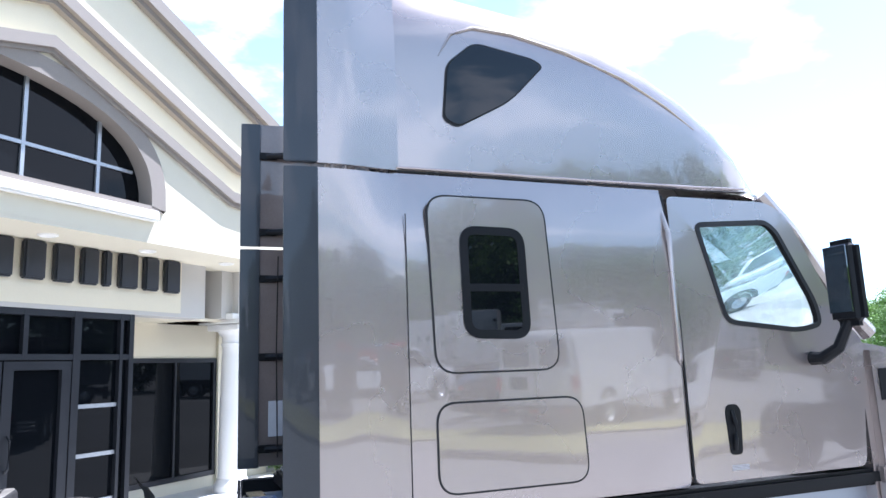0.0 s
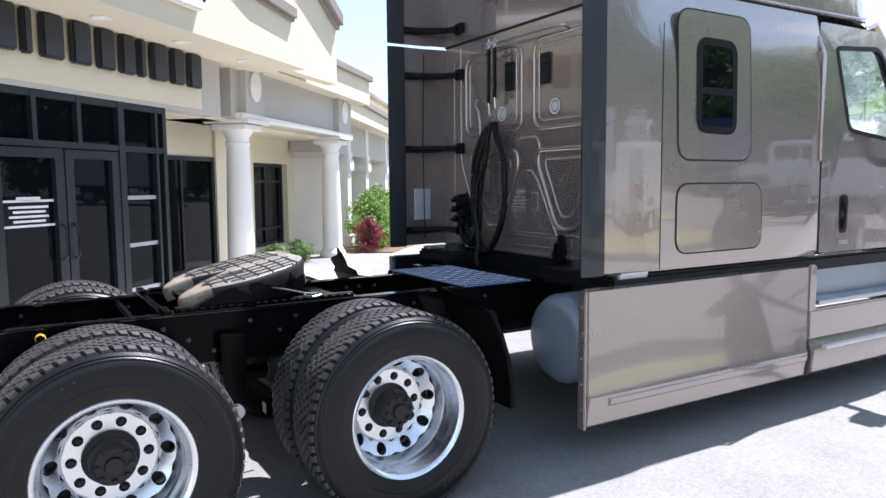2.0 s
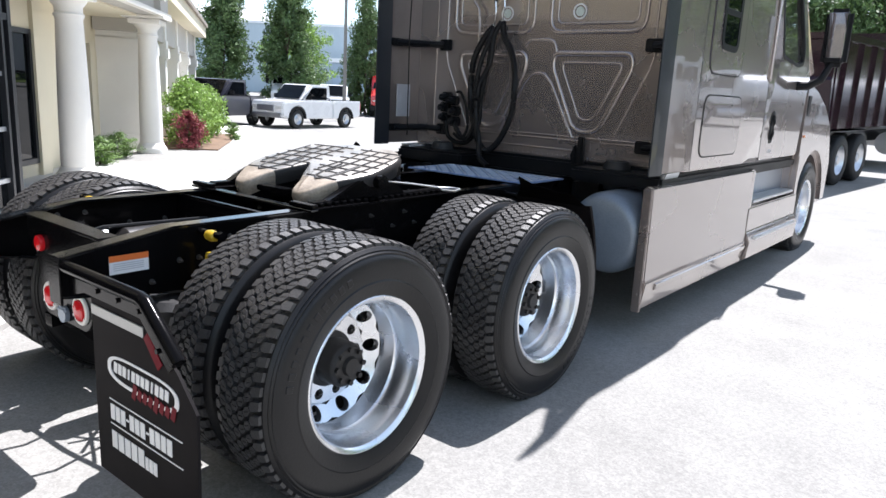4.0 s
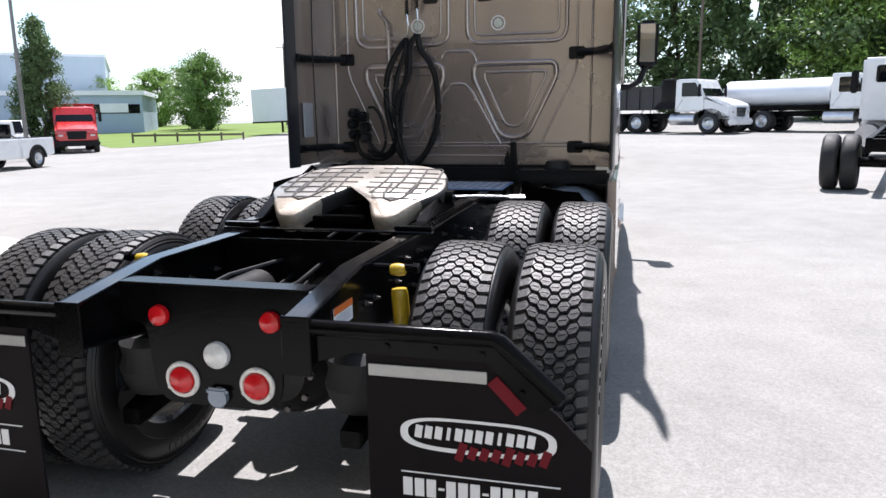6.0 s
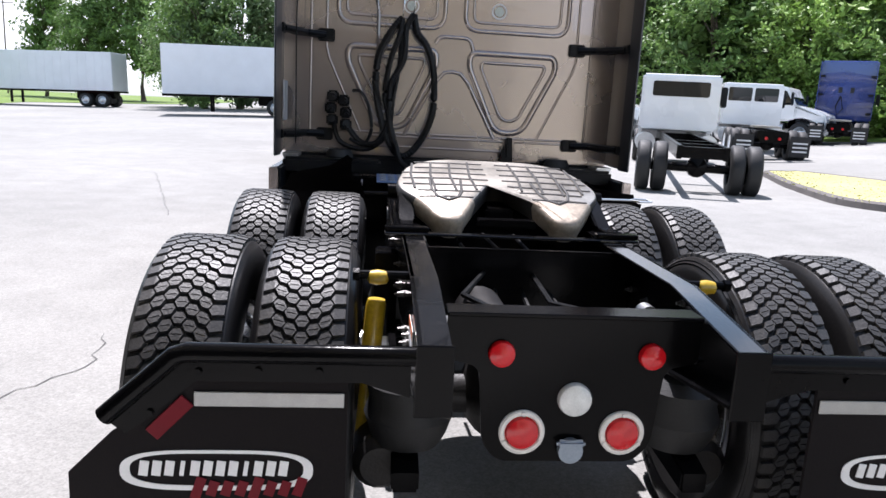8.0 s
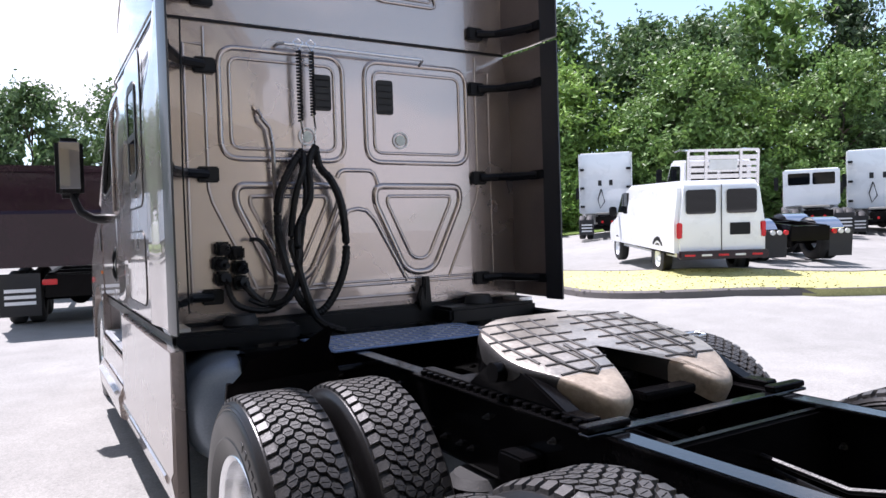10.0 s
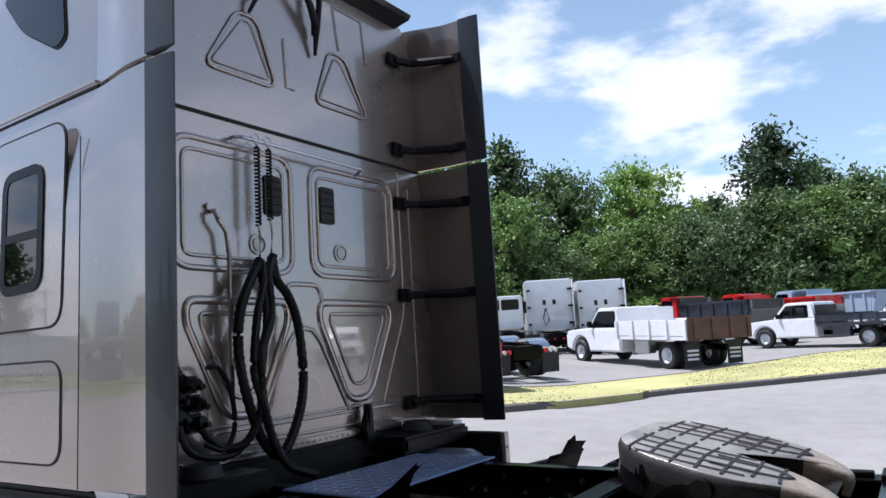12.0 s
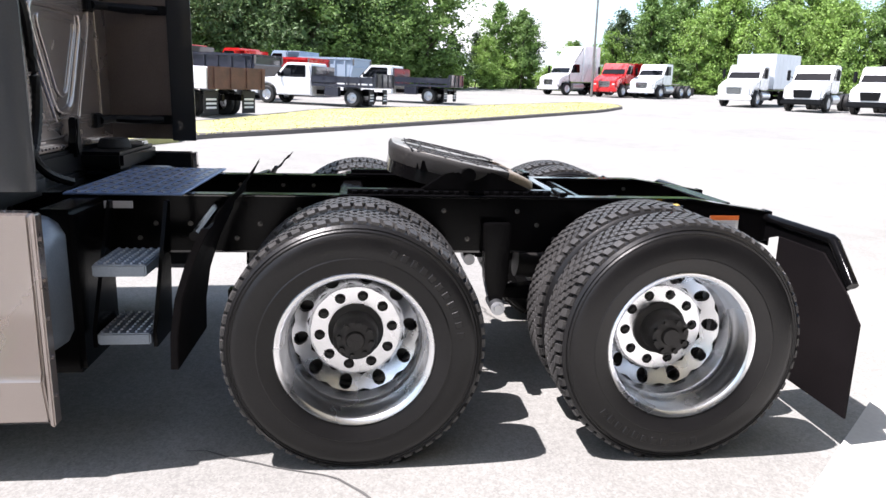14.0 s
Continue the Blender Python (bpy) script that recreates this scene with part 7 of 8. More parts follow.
        frame_ring(bm, rect(-1.15, 1.15, 1.0, 2.95, 0.08, 4), rect(-1.07, 1.07, 1.08, 2.87, 0.05, 4), "y", yb - 0.06, yb)
        rack = part("cab_guard", bm, M["chrome"], ob, "bright aluminium cab guard rack")
        for k in range(8):
            bm = bmesh.new()
            box(bm, -1.07, 1.07, yb - 0.055, yb - 0.005, 1.30 + k * 0.19, 1.43 + k * 0.19, 0.008)
            part("guard_slat", bm, M["chrome"], rack)
        bm = bmesh.new()
        box(bm, -0.45, 0.45, yb - 0.058, yb - 0.002, 2.3, 2.62, 0.01)
        part("guard_panel", bm, M["brushed"], rack)
        for s in (1, -1):
            bm = bmesh.new()
            box(bm, s * 0.55 - 0.05, s * 0.55 + 0.05, yb - 0.08, yb + 0.02, 1.0, 2.9, 0.01)
            part("guard_post", bm, M["chrome"], rack)
            bm = bmesh.new()
            tube(bm, [(s * 1.1, yb, 2.9), (s * 1.05, c0 + 0.5, 2.95), (s * 1.0, c1 - 0.5, 2.9)], 0.035, 8)
            part("guard_rail", bm, M["chrome"], rack)
        bm = bmesh.new()
        box(bm, -0.5, 0.5, -0.98, -0.93, 0.6, 0.96, 0.01)
        part("tail_panel", bm, M["black_paint"], ob)
        for s in (1, -1):
            for y in (0.0, 1.32):
                bm = bmesh.new()
                arcs = [(y + 0.58 * math.cos(a), 0.5 + 0.58 * math.sin(a)) for a in (radians(35 + 11 * k) for k in range(11))]
                prism(bm, arcs + [(yy, z + 0.02) for yy, z in arcs[::-1]], "x", s * 0.88 - 0.33, s * 0.88 + 0.33, 0.004)
                part("half_fender", bm, M["chrome"], ob, "polished half-round fender")
            for k in range(3):
                bm = bmesh.new()
                disc(bm, (s * (0.62 + 0.17 * k), -0.97, 0.82), (0, -1, 0), 0.06, 0.04, 14)
                part("tail_lamp", bm, M["red_lens"] if k == 0 else M["clear_lens"], ob)
            bm = bmesh.new()
            box(bm, s * 0.85 - 0.3, s * 0.85 + 0.3, -0.90, -0.88, 0.2, 0.85)
            part("mud_flap", bm, M["rubber"], ob)
    elif gear == "tank":
        bm = bmesh.new()
        got = disc(bm, (0, y0 + gear_len / 2, 1.15 + gear_h / 2), (0, 1, 0), gear_h / 2, gear_len, 28)
        for v in bm.verts:
            v.co.x *= 1.3
        part("tank_body", bm, M[gear_mat], ob, "long tank body", 40)
        bm = bmesh.new()
        box(bm, -0.9, 0.9, y0 - 0.2, y0 + gear_len, 1.0, 1.25, 0.02)
        part("tank_cradle", bm, M["black_paint"], ob)
    elif gear == "flat":
        bm = bmesh.new()
        box(bm, -1.2, 1.2, y0 - 0.2, y0 - 0.2 + gear_len, 1.08, 1.2, 0.02)
        box(bm, -1.2, 1.2, y0 - 0.2 + gear_len - 0.08, y0 - 0.2 + gear_len, 1.2, 1.2 + gear_h, 0.02)
        for k in range(8):
            for s in (1, -1):
                box(bm, s * 1.2 - 0.03, s * 1.2 + 0.03, y0 + k * gear_len / 8.5, y0 + 0.08 + k * gear_len / 8.5, 1.0, 1.2)
        part("flat_bed", bm, M[gear_mat], ob)
    return ob


def light_truck(name, label, x, y, hx, hy, paint="white_paint", wheelbase=3.6, bed="pickup", bed_len=2.4, category="pickup", gate="rust_bed", size=1.0):
    """A pickup or chassis-cab: sculpted body side, cab glass, lamps, bed."""
    ob = thing(name, on_lot(x, y, hx, hy) @ Matrix.Scale(size, 4), label, category, "parked pickups")
    r = 0.40
    for s in (1, -1):
        far_wheel(ob, s * 0.86, 0, r, 0.26, s, True)
        far_wheel(ob, s * 0.86, wheelbase, r, 0.26, s, True)
        if bed != "pickup":
            far_wheel(ob, s * 0.60, 0, r, 0.22, s, True)
    f = wheelbase
    c0 = f - 2.35
    bm = bmesh.new()
    wheel_cut = [(f + 0.52 * math.cos(a), 0.42 + 0.52 * math.sin(a)) for a in (math.pi * k / 8 for k in range(9))]
    prism(bm, [(c0, 0.42)] + [(f - 0.52, 0.42)] + wheel_cut[::-1][1:-1] + [(f + 0.52, 0.42), (f + 0.92, 0.5), (f + 0.95, 0.95), (f + 0.85, 1.12), (f - 0.35, 1.22), (c0, 1.22)], "x", -0.97, 0.97, 0.06)
    body = part("body", bm, M[paint], ob, "", 40)
    bm = bmesh.new()
    prism(bm, rounded([(c0 + 0.02, 1.18), (f - 0.30, 1.18), (f - 0.95, 1.86), (f - 1.10, 1.90), (c0 + 0.12, 1.90)], [0.02, 0.05, 0.14, 0.1, 0.1], 4), "x", -0.86, 0.86, 0.07)
    cab = part("cab", bm, M[paint], ob, "", 40)
    for s in (1, -1):
        bm = bmesh.new()
        prism(bm, rounded([(c0 + 0.35, 1.25), (f - 0.55, 1.25), (f - 1.05, 1.78), (c0 + 0.35, 1.78)], 0.06, 3), "x", 0.855 if s > 0 else -0.872, 0.872 if s > 0 else -0.855)
        part("side_window", bm, M["dark_glass"], cab)
        bm = bmesh.new()
        box(bm, s * 1.02 - 0.1, s * 1.02 + 0.1, f - 0.75, f - 0.66, 1.25, 1.45, 0.03)
        part("wing_mirror", bm, M["black_plastic"], cab)
        bm = bmesh.new()
        box(bm, s * 0.72 - 0.2, s * 0.72 + 0.2, f + 0.86, f + 0.965, 0.80, 0.98, 0.03)
        part("headlamp", bm, M["clear_lens"], body)
    bm = bmesh.new()
    vs = [bm.verts.new(p) for p in ((-0.74, f - 0.33, 1.24), (0.74, f - 0.33, 1.24), (0.68, f - 0.90, 1.83), (-0.68, f - 0.90, 1.83))]
    bm.faces.new(vs)
    bmesh.ops.solidify(bm, geom=bm.faces, thickness=0.02)
    place(bm, bm.verts, Matrix.Translation((0, 0.035, 0.03)))
    part("windscreen", bm, M["dark_glass"], cab)
    bm = bmesh.new()
    prism(bm, rect(-0.6, 0.6, 1.35, 1.75, 0.05, 3), "y", c0 + 0.02, c0 + 0.06)
    part("rear_window", bm, M["dark_glass"], cab)
    bm = bmesh.new()
    box(bm, -0.5, 0.5, f + 0.9, f + 0.985, 0.72, 0.98, 0.02)
    box(bm, -0.96, 0.96, f + 0.86, f + 1.02, 0.45, 0.64, 0.04)
    part("grille", bm, M["black_plastic"] if bed != "pickup" else M["brushed"], body)
    bm = bmesh.new()
    for s in (1, -1):
        box(bm, s * 0.4 - 0.05, s * 0.4 + 0.05, -1.0, c0 + 0.2, 0.5, 0.7)
    part("frame", bm, M["black_paint"], ob)
    if bed == "pickup":
        bm = bmesh.new()
        cut = [(0.5 * math.cos(a), 0.42 + 0.5 * math.sin(a)) for a in (math.pi * k / 8 for k in range(9))]
        prism(bm, [(-1.1, 0.55), (-0.5, 0.42)] + cut[::-1][1:-1] + [(0.5, 0.42), (c0 - 0.03, 0.42), (c0 - 0.03, 1.22), (-1.1, 1.24)], "x", -0.97, 0.97, 0.05)
        bedo = part("cargo_bed", bm, M[paint], ob, "", 40)
        bm = bmesh.new()
        box(bm, -0.85, 0.85, -1.0, c0 - 0.15, 1.235, 1.245)
        part("bed_liner", bm, M["black_plastic"], bedo)
        for s in (1, -1):
            for y in (0.0, f):
                bm = bmesh.new()
                arc = [(y + 0.53 * math.cos(a), 0.42 + 0.53 * math.sin(a)) for a in (math.pi * k / 12 for k in range(13))]
                inn = [(y + 0.42 * math.cos(a), 0.42 + 0.42 * math.sin(a)) for a in (math.pi * k / 12 for k in range(13))]
                prism(bm, arc + inn[::-1], "x", min(s * 0.94, s * 1.0), max(s * 0.94, s * 1.0))
                part("arch_flare", bm, M["black_plastic"], bedo, "black plastic wheel arch flare")
            bm = bmesh.new()
            box(bm, s * 0.9 - 0.06, s * 0.9 + 0.06, -1.12, -1.06, 0.8, 1.15, 0.02)
            part("tail_lamp", bm, M["red_lens"], bedo)
    else:
        y0 = -1.15
        y1 = c0 - 0.1
        bm = bmesh.new()
        box(bm, -1.15, 1.15, y0, y1, 0.86, 0.98, 0.01)
        if bed == "dump":
            for s in (1, -1):
                box(bm, s * 1.13 - 0.03, s * 1.13 + 0.03, y0, y1, 0.98, 1.45, 0.01)
                for k in range(5):
                    box(bm, s * 1.18 - 0.03, s * 1.18 + 0.03, y0 + k * (y1 - y0) / 4.1, y0 + 0.1 + k * (y1 - y0) / 4.1, 0.9, 1.45)
            box(bm, -1.13, 1.13, y1 - 0.06, y1, 0.98, 1.85, 0.01)
            box(bm, -1.1, 1.1, y1, y1 + 0.4, 1.80, 1.86, 0.01)
        else:
            for s in (1, -1):
                for k in range(6):
                    box(bm, s * 1.14 - 0.02, s * 1.14 + 0.02, y0 + k * (y1 - y0) / 5.1, y0 + 0.07 + k * (y1 - y0) / 5.1, 0.98, 1.35)
                box(bm, s * 1.14 - 0.02, s * 1.14 + 0.02, y0, y1, 1.05, 1.32)
            box(bm, -1.13, 1.13, y1 - 0.06, y1, 0.98, 1.75, 0.01)
        bedo = part("cargo_bed", bm, M["white_paint"] if bed == "dump" else M["navy"], ob, "white steel dump bed" if bed == "dump" else "dark stake bed")
        bm = bmesh.new()
        box(bm, -1.16, 1.16, y0 - 0.08, y0, 0.86, 1.5, 0.01)
        for k in range(4):
            box(bm, -1.0 + k * 0.66, -0.9 + k * 0.66, y0 - 0.12, y0 - 0.07, 0.9, 1.48)
        part("tailgate", bm, M[gate], bedo, "rusty brown tailgate" if gate == "rust_bed" else "")
        for s in (1, -1):
            bm = bmesh.new()
            box(bm, s * 0.78 - 0.28, s * 0.78 + 0.28, y0 + 0.25, y0 + 0.27, 0.12, 0.8)
            flap = part("mud_flap", bm, M["rubber"], ob)
            bm = bmesh.new()
            for k in range(3):
                box(bm, s * 0.78 - 0.2, s * 0.78 + 0.2, y0 + 0.24, y0 + 0.248, 0.28 + k * 0.12, 0.34 + k * 0.12)
            part("flap_print", bm, M["print"], flap, "white bars")
            bm = bmesh.new()
            box(bm, s * 1.0 - 0.14, s * 1.0 + 0.14, 0.6, 1.3, 0.45, 0.85, 0.02)
            part("tool_box", bm, M["brushed"] if bed == "dump" else M["navy"], ob, "steel side tool box")
    return ob


def cargo_van(x, y, hx, hy):
    ob = thing("cargo_van", on_lot(x, y, hx, hy), "white cargo van with dark rear door windows beside the grass island", "van")
    f = 3.5
    for s in (1, -1):
        far_wheel(ob, s * 0.86, 0, 0.37, 0.24, s, False)
        far_wheel(ob, s * 0.86, f, 0.37, 0.24, s, False)
    bm = bmesh.new()
    prism(bm, rounded([(-1.25, 0.45), (f + 0.75, 0.42), (f + 0.85, 0.8), (f + 0.72, 1.08), (f + 0.1, 1.25), (f - 0.55, 1.98), (f - 0.75, 2.06), (-1.05, 2.10), (-1.2, 2.0), (-1.25, 1.1)], [0.05, 0.08, 0.1, 0.1, 0.1, 0.15, 0.2, 0.15, 0.1, 0.1], 4), "x", -0.99, 0.99, 0.10)
    for v in bm.verts:
        if v.co.z > 1.15:
            v.co.x *= 1 - 0.13 * (v.co.z - 1.15)
    body = part("body", bm, M["white_paint"], ob, "", 40)
    for s in (1, -1):
        bm = bmesh.new()
        prism(bm, rect(s * 0.44 - 0.32, s * 0.44 + 0.32, 1.38, 1.90, 0.07, 4), "y", -1.262, -1.24)
        part("rear_window", bm, M["dark_glass"], body, "dark rear door window")
        bm = bmesh.new()
        box(bm, s * 0.90 - 0.06, s * 0.90 + 0.06, -1.27, -1.22, 0.86, 1.2, 0.02)
        part("tail_lamp", bm, M["red_lens"], body)
        bm = bmesh.new()
        prism(bm, rounded([(f - 0.95, 1.32), (f + 0.0, 1.32), (f - 0.5, 1.86), (f - 0.95, 1.88)], 0.06, 3), "x", 0.90 if s > 0 else -0.965, 0.965 if s > 0 else -0.90)
        part("side_window", bm, M["dark_glass"], body)
        bm = bmesh.new()
        box(bm, s * 1.12 - 0.1, s * 1.12 + 0.1, f - 0.15, f - 0.05, 1.25, 1.5, 0.03)
        part("wing_mirror", bm, M["black_plastic"], body)
    bm = bmesh.new()
    box(bm, -0.008, 0.008, -1.262, -1.245, 0.6, 2.0)
    part("door_gap", bm, M["seam"], body)
    bm = bmesh.new()
    box(bm, -0.97, 0.97, -1.42, -1.24, 0.42, 0.60, 0.04)
    bumper = part("rear_bumper", bm, M["maroon"], ob, "dark rear bumper with red and white reflector tape")
    for k in range(5):
        bm = bmesh.new()
        box(bm, -0.85 + 0.36 * k, -0.63 + 0.36 * k, -1.428, -1.419, 0.49, 0.53)
        part("reflector_tape", bm, M["print"] if k % 2 else M["red_lens"], bumper)
    bm = bmesh.new()
    box(bm, 0.18, 0.62, -1.268, -1.25, 0.92, 1.18, 0.01)
    part("plate_recess", bm, M["black_plastic"], body, "dark plate recess")
    for s in (1, -1):
        bm = bmesh.new()
        lathe(bm, [(0.36, 0.0), (0.45, 0.0), (0.46, 0.02), (0.36, 0.02)], pose(s * 0.97 - 0.01, 0, 0.40), 24)
        part("arch_lip", bm, M["black_plastic"], body)
    return ob


cargo_van(11.6, 10.0, 0.49, 0.872)
heavy_truck("white day-cab tractor with an aluminium cab guard and black tandem frame", 15.11, 10.15, 0.428, 0.904, wheelbase=5.6, gear="guard", back_windows=True)
heavy_truck("white high-roof sleeper tractor backed towards the island", 19.89, 21.77, 0.677, 0.736, wheelbase=5.6, sleeper=1.5, roof=1.25)
heavy_truck("blue high-roof sleeper tractor in the shade of the trees", 20.22, 28.22, 0.59, 0.807, "blue_paint", 5.6, True, 1.5, 1.2, nose="blue_paint")
heavy_truck("white day-cab tractor with two rear cab windows near the trees", 23.9, 14.76, 0.82, 0.57, wheelbase=5.6, back_windows=True)
heavy_truck("white high-roof sleeper tractor near the trees", 28.02, 14.55, 0.85, 0.52, wheelbase=5.6, sleeper=1.5, roof=1.0)
heavy_truck("white high-roof sleeper tractor beside another one", 29.5, 12.4, 0.85, 0.52, wheelbase=5.6, sleeper=1.5, roof=1.0)
light_truck("pickup_truck", "white chassis-cab pickup with a white and rusty dump bed", 21.9, 6.75, 0.56, 0.83, wheelbase=4.6, bed="dump", size=1.12)
light_truck("pickup_truck", "white chassis-cab pickup with a dark stake bed", 30.2, 1.6, 0.4, 0.915, wheelbase=4.4, bed="stake", gate="navy")
light_truck("pickup_truck", "white flatbed pickup with a dark stake bed", 35.0, -2.3, 0.42, 0.91, wheelbase=4.4, bed="stake", gate="navy")
heavy_truck("red truck with a dark dump body behind the pickups", 35.0, 7.6, 0.448, 0.894, "red_paint", 5.0, nose="red_paint", gear="dump", gear_mat="navy", gear_len=3.9, gear_h=1.05)
heavy_truck("red truck with a red dump body", 40.3, 5.4, 0.448, 0.894, "red_paint", 5.2, nose="red_paint", gear="dump", gear_mat="red_paint", gear_len=3.9, gear_h=1.0)
heavy_truck("grey-blue dump truck at the end of the row", 43.2, 2.9, 0.448, 0.894, "wall_teal", 5.2, nose="wall_teal", gear="dump", gear_mat="wall_teal", gear_len=3.4, gear_h=1.1)
# far side of the lot
heavy_truck("white high-roof sleeper tractor facing the lot", 57.57, -18.94, -0.535, 0.845, wheelbase=5.6, sleeper=1.5, roof=1.3)
heavy_truck("red dump truck facing the lot", 55.56, -21.75, -0.672, 0.74, "red_paint", 5.2, nose="red_paint", gear="dump", gear_mat="red_paint", gear_len=3.4, gear_h=1.1)
heavy_truck("white day-cab tractor facing the lot", 54.02, -24.17, -0.631, 0.775, wheelbase=4.6)
heavy_truck("white box truck facing the lot", 43.52, -26.41, -0.636, 0.772, wheelbase=5.2, tandem=False, gear="box", gear_mat="box_white", gear_len=4.4, gear_h=2.2)
heavy_truck("white day-cab tractor in a row of trucks", 38.93, -28.05, -0.641, 0.767, wheelbase=5.2, bright=False)
heavy_truck("white day-cab tractor at the end of the row", 36.25, -30.70, -0.588, 0.809, wheelbase=5.2, bright=False)
# ahead of the tractor
heavy_truck("dark maroon dump truck with a white hood parked ahead", -0.98, 14.4, 0.1, 0.995, "white_paint", 6.8, True, gear="dump", gear_mat="maroon", gear_len=4.2, gear_h=1.7)
heavy_truck("white medium-duty chassis cab with a long bare frame", 5.95, 11.5, 0.33, 0.94, wheelbase=8.3, tandem=False, back_windows="wide", gear="none", bright=False)
heavy_truck("white cab truck with a dark dump body in the row", 1.3, 37.6, 0.84, -0.54, "white_paint", 5.2, gear="dump", gear_mat="steel_dark", gear_len=3.7, gear_h=1.15)
heavy_truck("white cab truck with a white tank in the row", 7.3, 36.9, 0.8, -0.6, "white_paint", 6.2, gear="tank", gear_mat="box_white", gear_len=5.2, gear_h=1.35)
heavy_truck("white cab tractor in the row", 16.0, 33.5, 0.7, -0.7, "white_paint", 5.2)
heavy_truck("white day-cab tractor beyond the chassis cab", 12.5, 20.5, 0.33, 0.94, wheelbase=5.6, back_windows=True, bright=False)
# street side
light_truck("pickup_truck", "white single-cab pickup crossing the yard mouth", -23.0, 21.5, 0.141, -0.99, wheelbase=3.3, bed="pickup")
light_truck("parked_suv", "dark grey sport utility parked by the shrubs", -24.2, 17.0, 0.45, -0.89, "navy", 2.8, "pickup", category="car")
heavy_truck("red dump truck by the street facing the lot", -32.5, 35.5, 0.684, -0.729, "red_paint", 4.6, nose="red_paint", gear="dump", gear_mat="red_paint", gear_len=2.9, gear_h=1.3, bright=False)
heavy_truck("white box truck by the street facing the lot", -36.4, 29.9, 0.768, -0.64, "white_paint", 4.6, tandem=False, gear="box", gear_mat="box_white", gear_len=3.2, gear_h=1.75)
light_truck("pickup_truck", "white pickup parked by the street", -31.9, 29.8, 0.729, -0.684, wheelbase=3.6, bed="pickup")


def trailer(x, y, hx, hy, length, label):
    ob = thing("box_trailer", on_lot(x, y, hx, hy), label, "trailer", "box trailers")
    bm = bmesh.new()
    box(bm, -1.28, 1.28, -1.5, length - 1.5, 1.15, 3.95, 0.03)
    body = part("trailer_body", bm, M["box_white"], ob)
    bm = bmesh.new()
    for k in range(int(length / 0.61)):
        for s in (1, -1):
            box(bm, s * 1.285 - 0.008, s * 1.285 + 0.008, -1.45 + k * 0.61, -1.42 + k * 0.61, 1.2, 3.9)
    tagged(part("trailer_ribbing", bm, M["box_white"], body), kind="stuff")
    bm = bmesh.new()
    box(bm, -1.29, 1.29, -1.52, length - 1.48, 1.05, 1.18, 0.01)
    box(bm, -0.5, 0.5, -1.2, 1.6, 0.6, 1.05, 0.02)
    for s in (1, -1):
        box(bm, s * 0.7 - 0.06, s * 0.7 + 0.06, length - 4.2, length - 4.05, 0.2, 1.1)
    part("trailer_frame", bm, M["black_paint"], ob)
    for yy in (-0.6, 0.65):
        rear_wheels(ob, yy)
    return ob


trailer(-6.0, 42.4, -0.99, -0.15, 8.4, "white box trailer parked across the lot's far side")
trailer(-21.2, 54.5, -0.995, 0.10, 10.5, "white box trailer by the grass")


# ---------------------------------------------------------------- grass island and lawns
def grass_patch(outline, mat, blades, seed, label, kerb=True, tall=0.035):
    pts = rounded(outline, 1.2, 5)
    sheet("grass_island" if kerb else "lawn", shrink(pts, 0.16) if kerb else pts, mat, 0.13 if kerb else 0.03, 0.2, label, "grass")
    if kerb:
        bm = bmesh.new()
        inner = shrink(pts, 0.16)
        n = len(pts)
        a = [bm.verts.new((x, y, ground_z(x, y) - 0.05)) for x, y in pts]
        b = [bm.verts.new((x, y, ground_z(x, y) + 0.11)) for x, y in shrink(pts, 0.02)]
        c = [bm.verts.new((x, y, ground_z(x, y) + 0.14)) for x, y in shrink(pts, 0.06)]
        d = [bm.verts.new((x, y, ground_z(x, y) + 0.14)) for x, y in shrink(pts, 0.15)]
        e = [bm.verts.new((x, y, ground_z(x, y) + 0.05)) for x, y in inner]
        for p, q in ((a, b), (b, c), (c, d), (d, e)):
            for i in range(n):
                bm.faces.new((p[i], p[(i + 1) % n], q[(i + 1) % n], q[i]))
        tagged(mesh_object("kerb", bm, M["kerb"], 40), "dark asphalt kerb round the grass island", "kerb", kind="structure")
    rnd = random.Random(seed)
    poly = [Vector(p) for p in pts]
    lo = [min(p[i] for p in pts) for i in (0, 1)]
    hi = [max(p[i] for p in pts) for i in (0, 1)]

    def inside(x, y):
        hit = False
        for i in range(len(poly)):
            p, q = poly[i], poly[i - 1]
            if (p.y > y) != (q.y > y) and x < (q.x - p.x) * (y - p.y) / (q.y - p.y) + p.x:
                hit = not hit
        return hit
    bm = bmesh.new()
    made = 0
    while made < blades:
        x, y = rnd.uniform(lo[0], hi[0]), rnd.uniform(lo[1], hi[1])
        if not inside(x, y):
            continue
        made += 1
        z = ground_z(x, y) + (0.12 if kerb else 0.03)
        a, h, w = rnd.uniform(0, 6.28), rnd.uniform(0.35, 1.0) * tall, rnd.uniform(0.012, 0.035)
        dx, dy = math.cos(a) * w, math.sin(a) * w
        bx, by = rnd.uniform(-0.05, 0.05), rnd.uniform(-0.05, 0.05)
        bm.faces.new([bm.verts.new(p) for p in ((x - dx, y - dy, z), (x + dx, y + dy, z), (x + bx + dx * 0.3, y + by + dy * 0.3, z + h), (x + bx - dx * 0.6, y + by - dy * 0.6, z + h * 0.8))])
    tagged(mesh_object("grass_tufts", bm, M["blade"], 0), "short dry yellow-green grass tufts", "grass", kind="stuff")


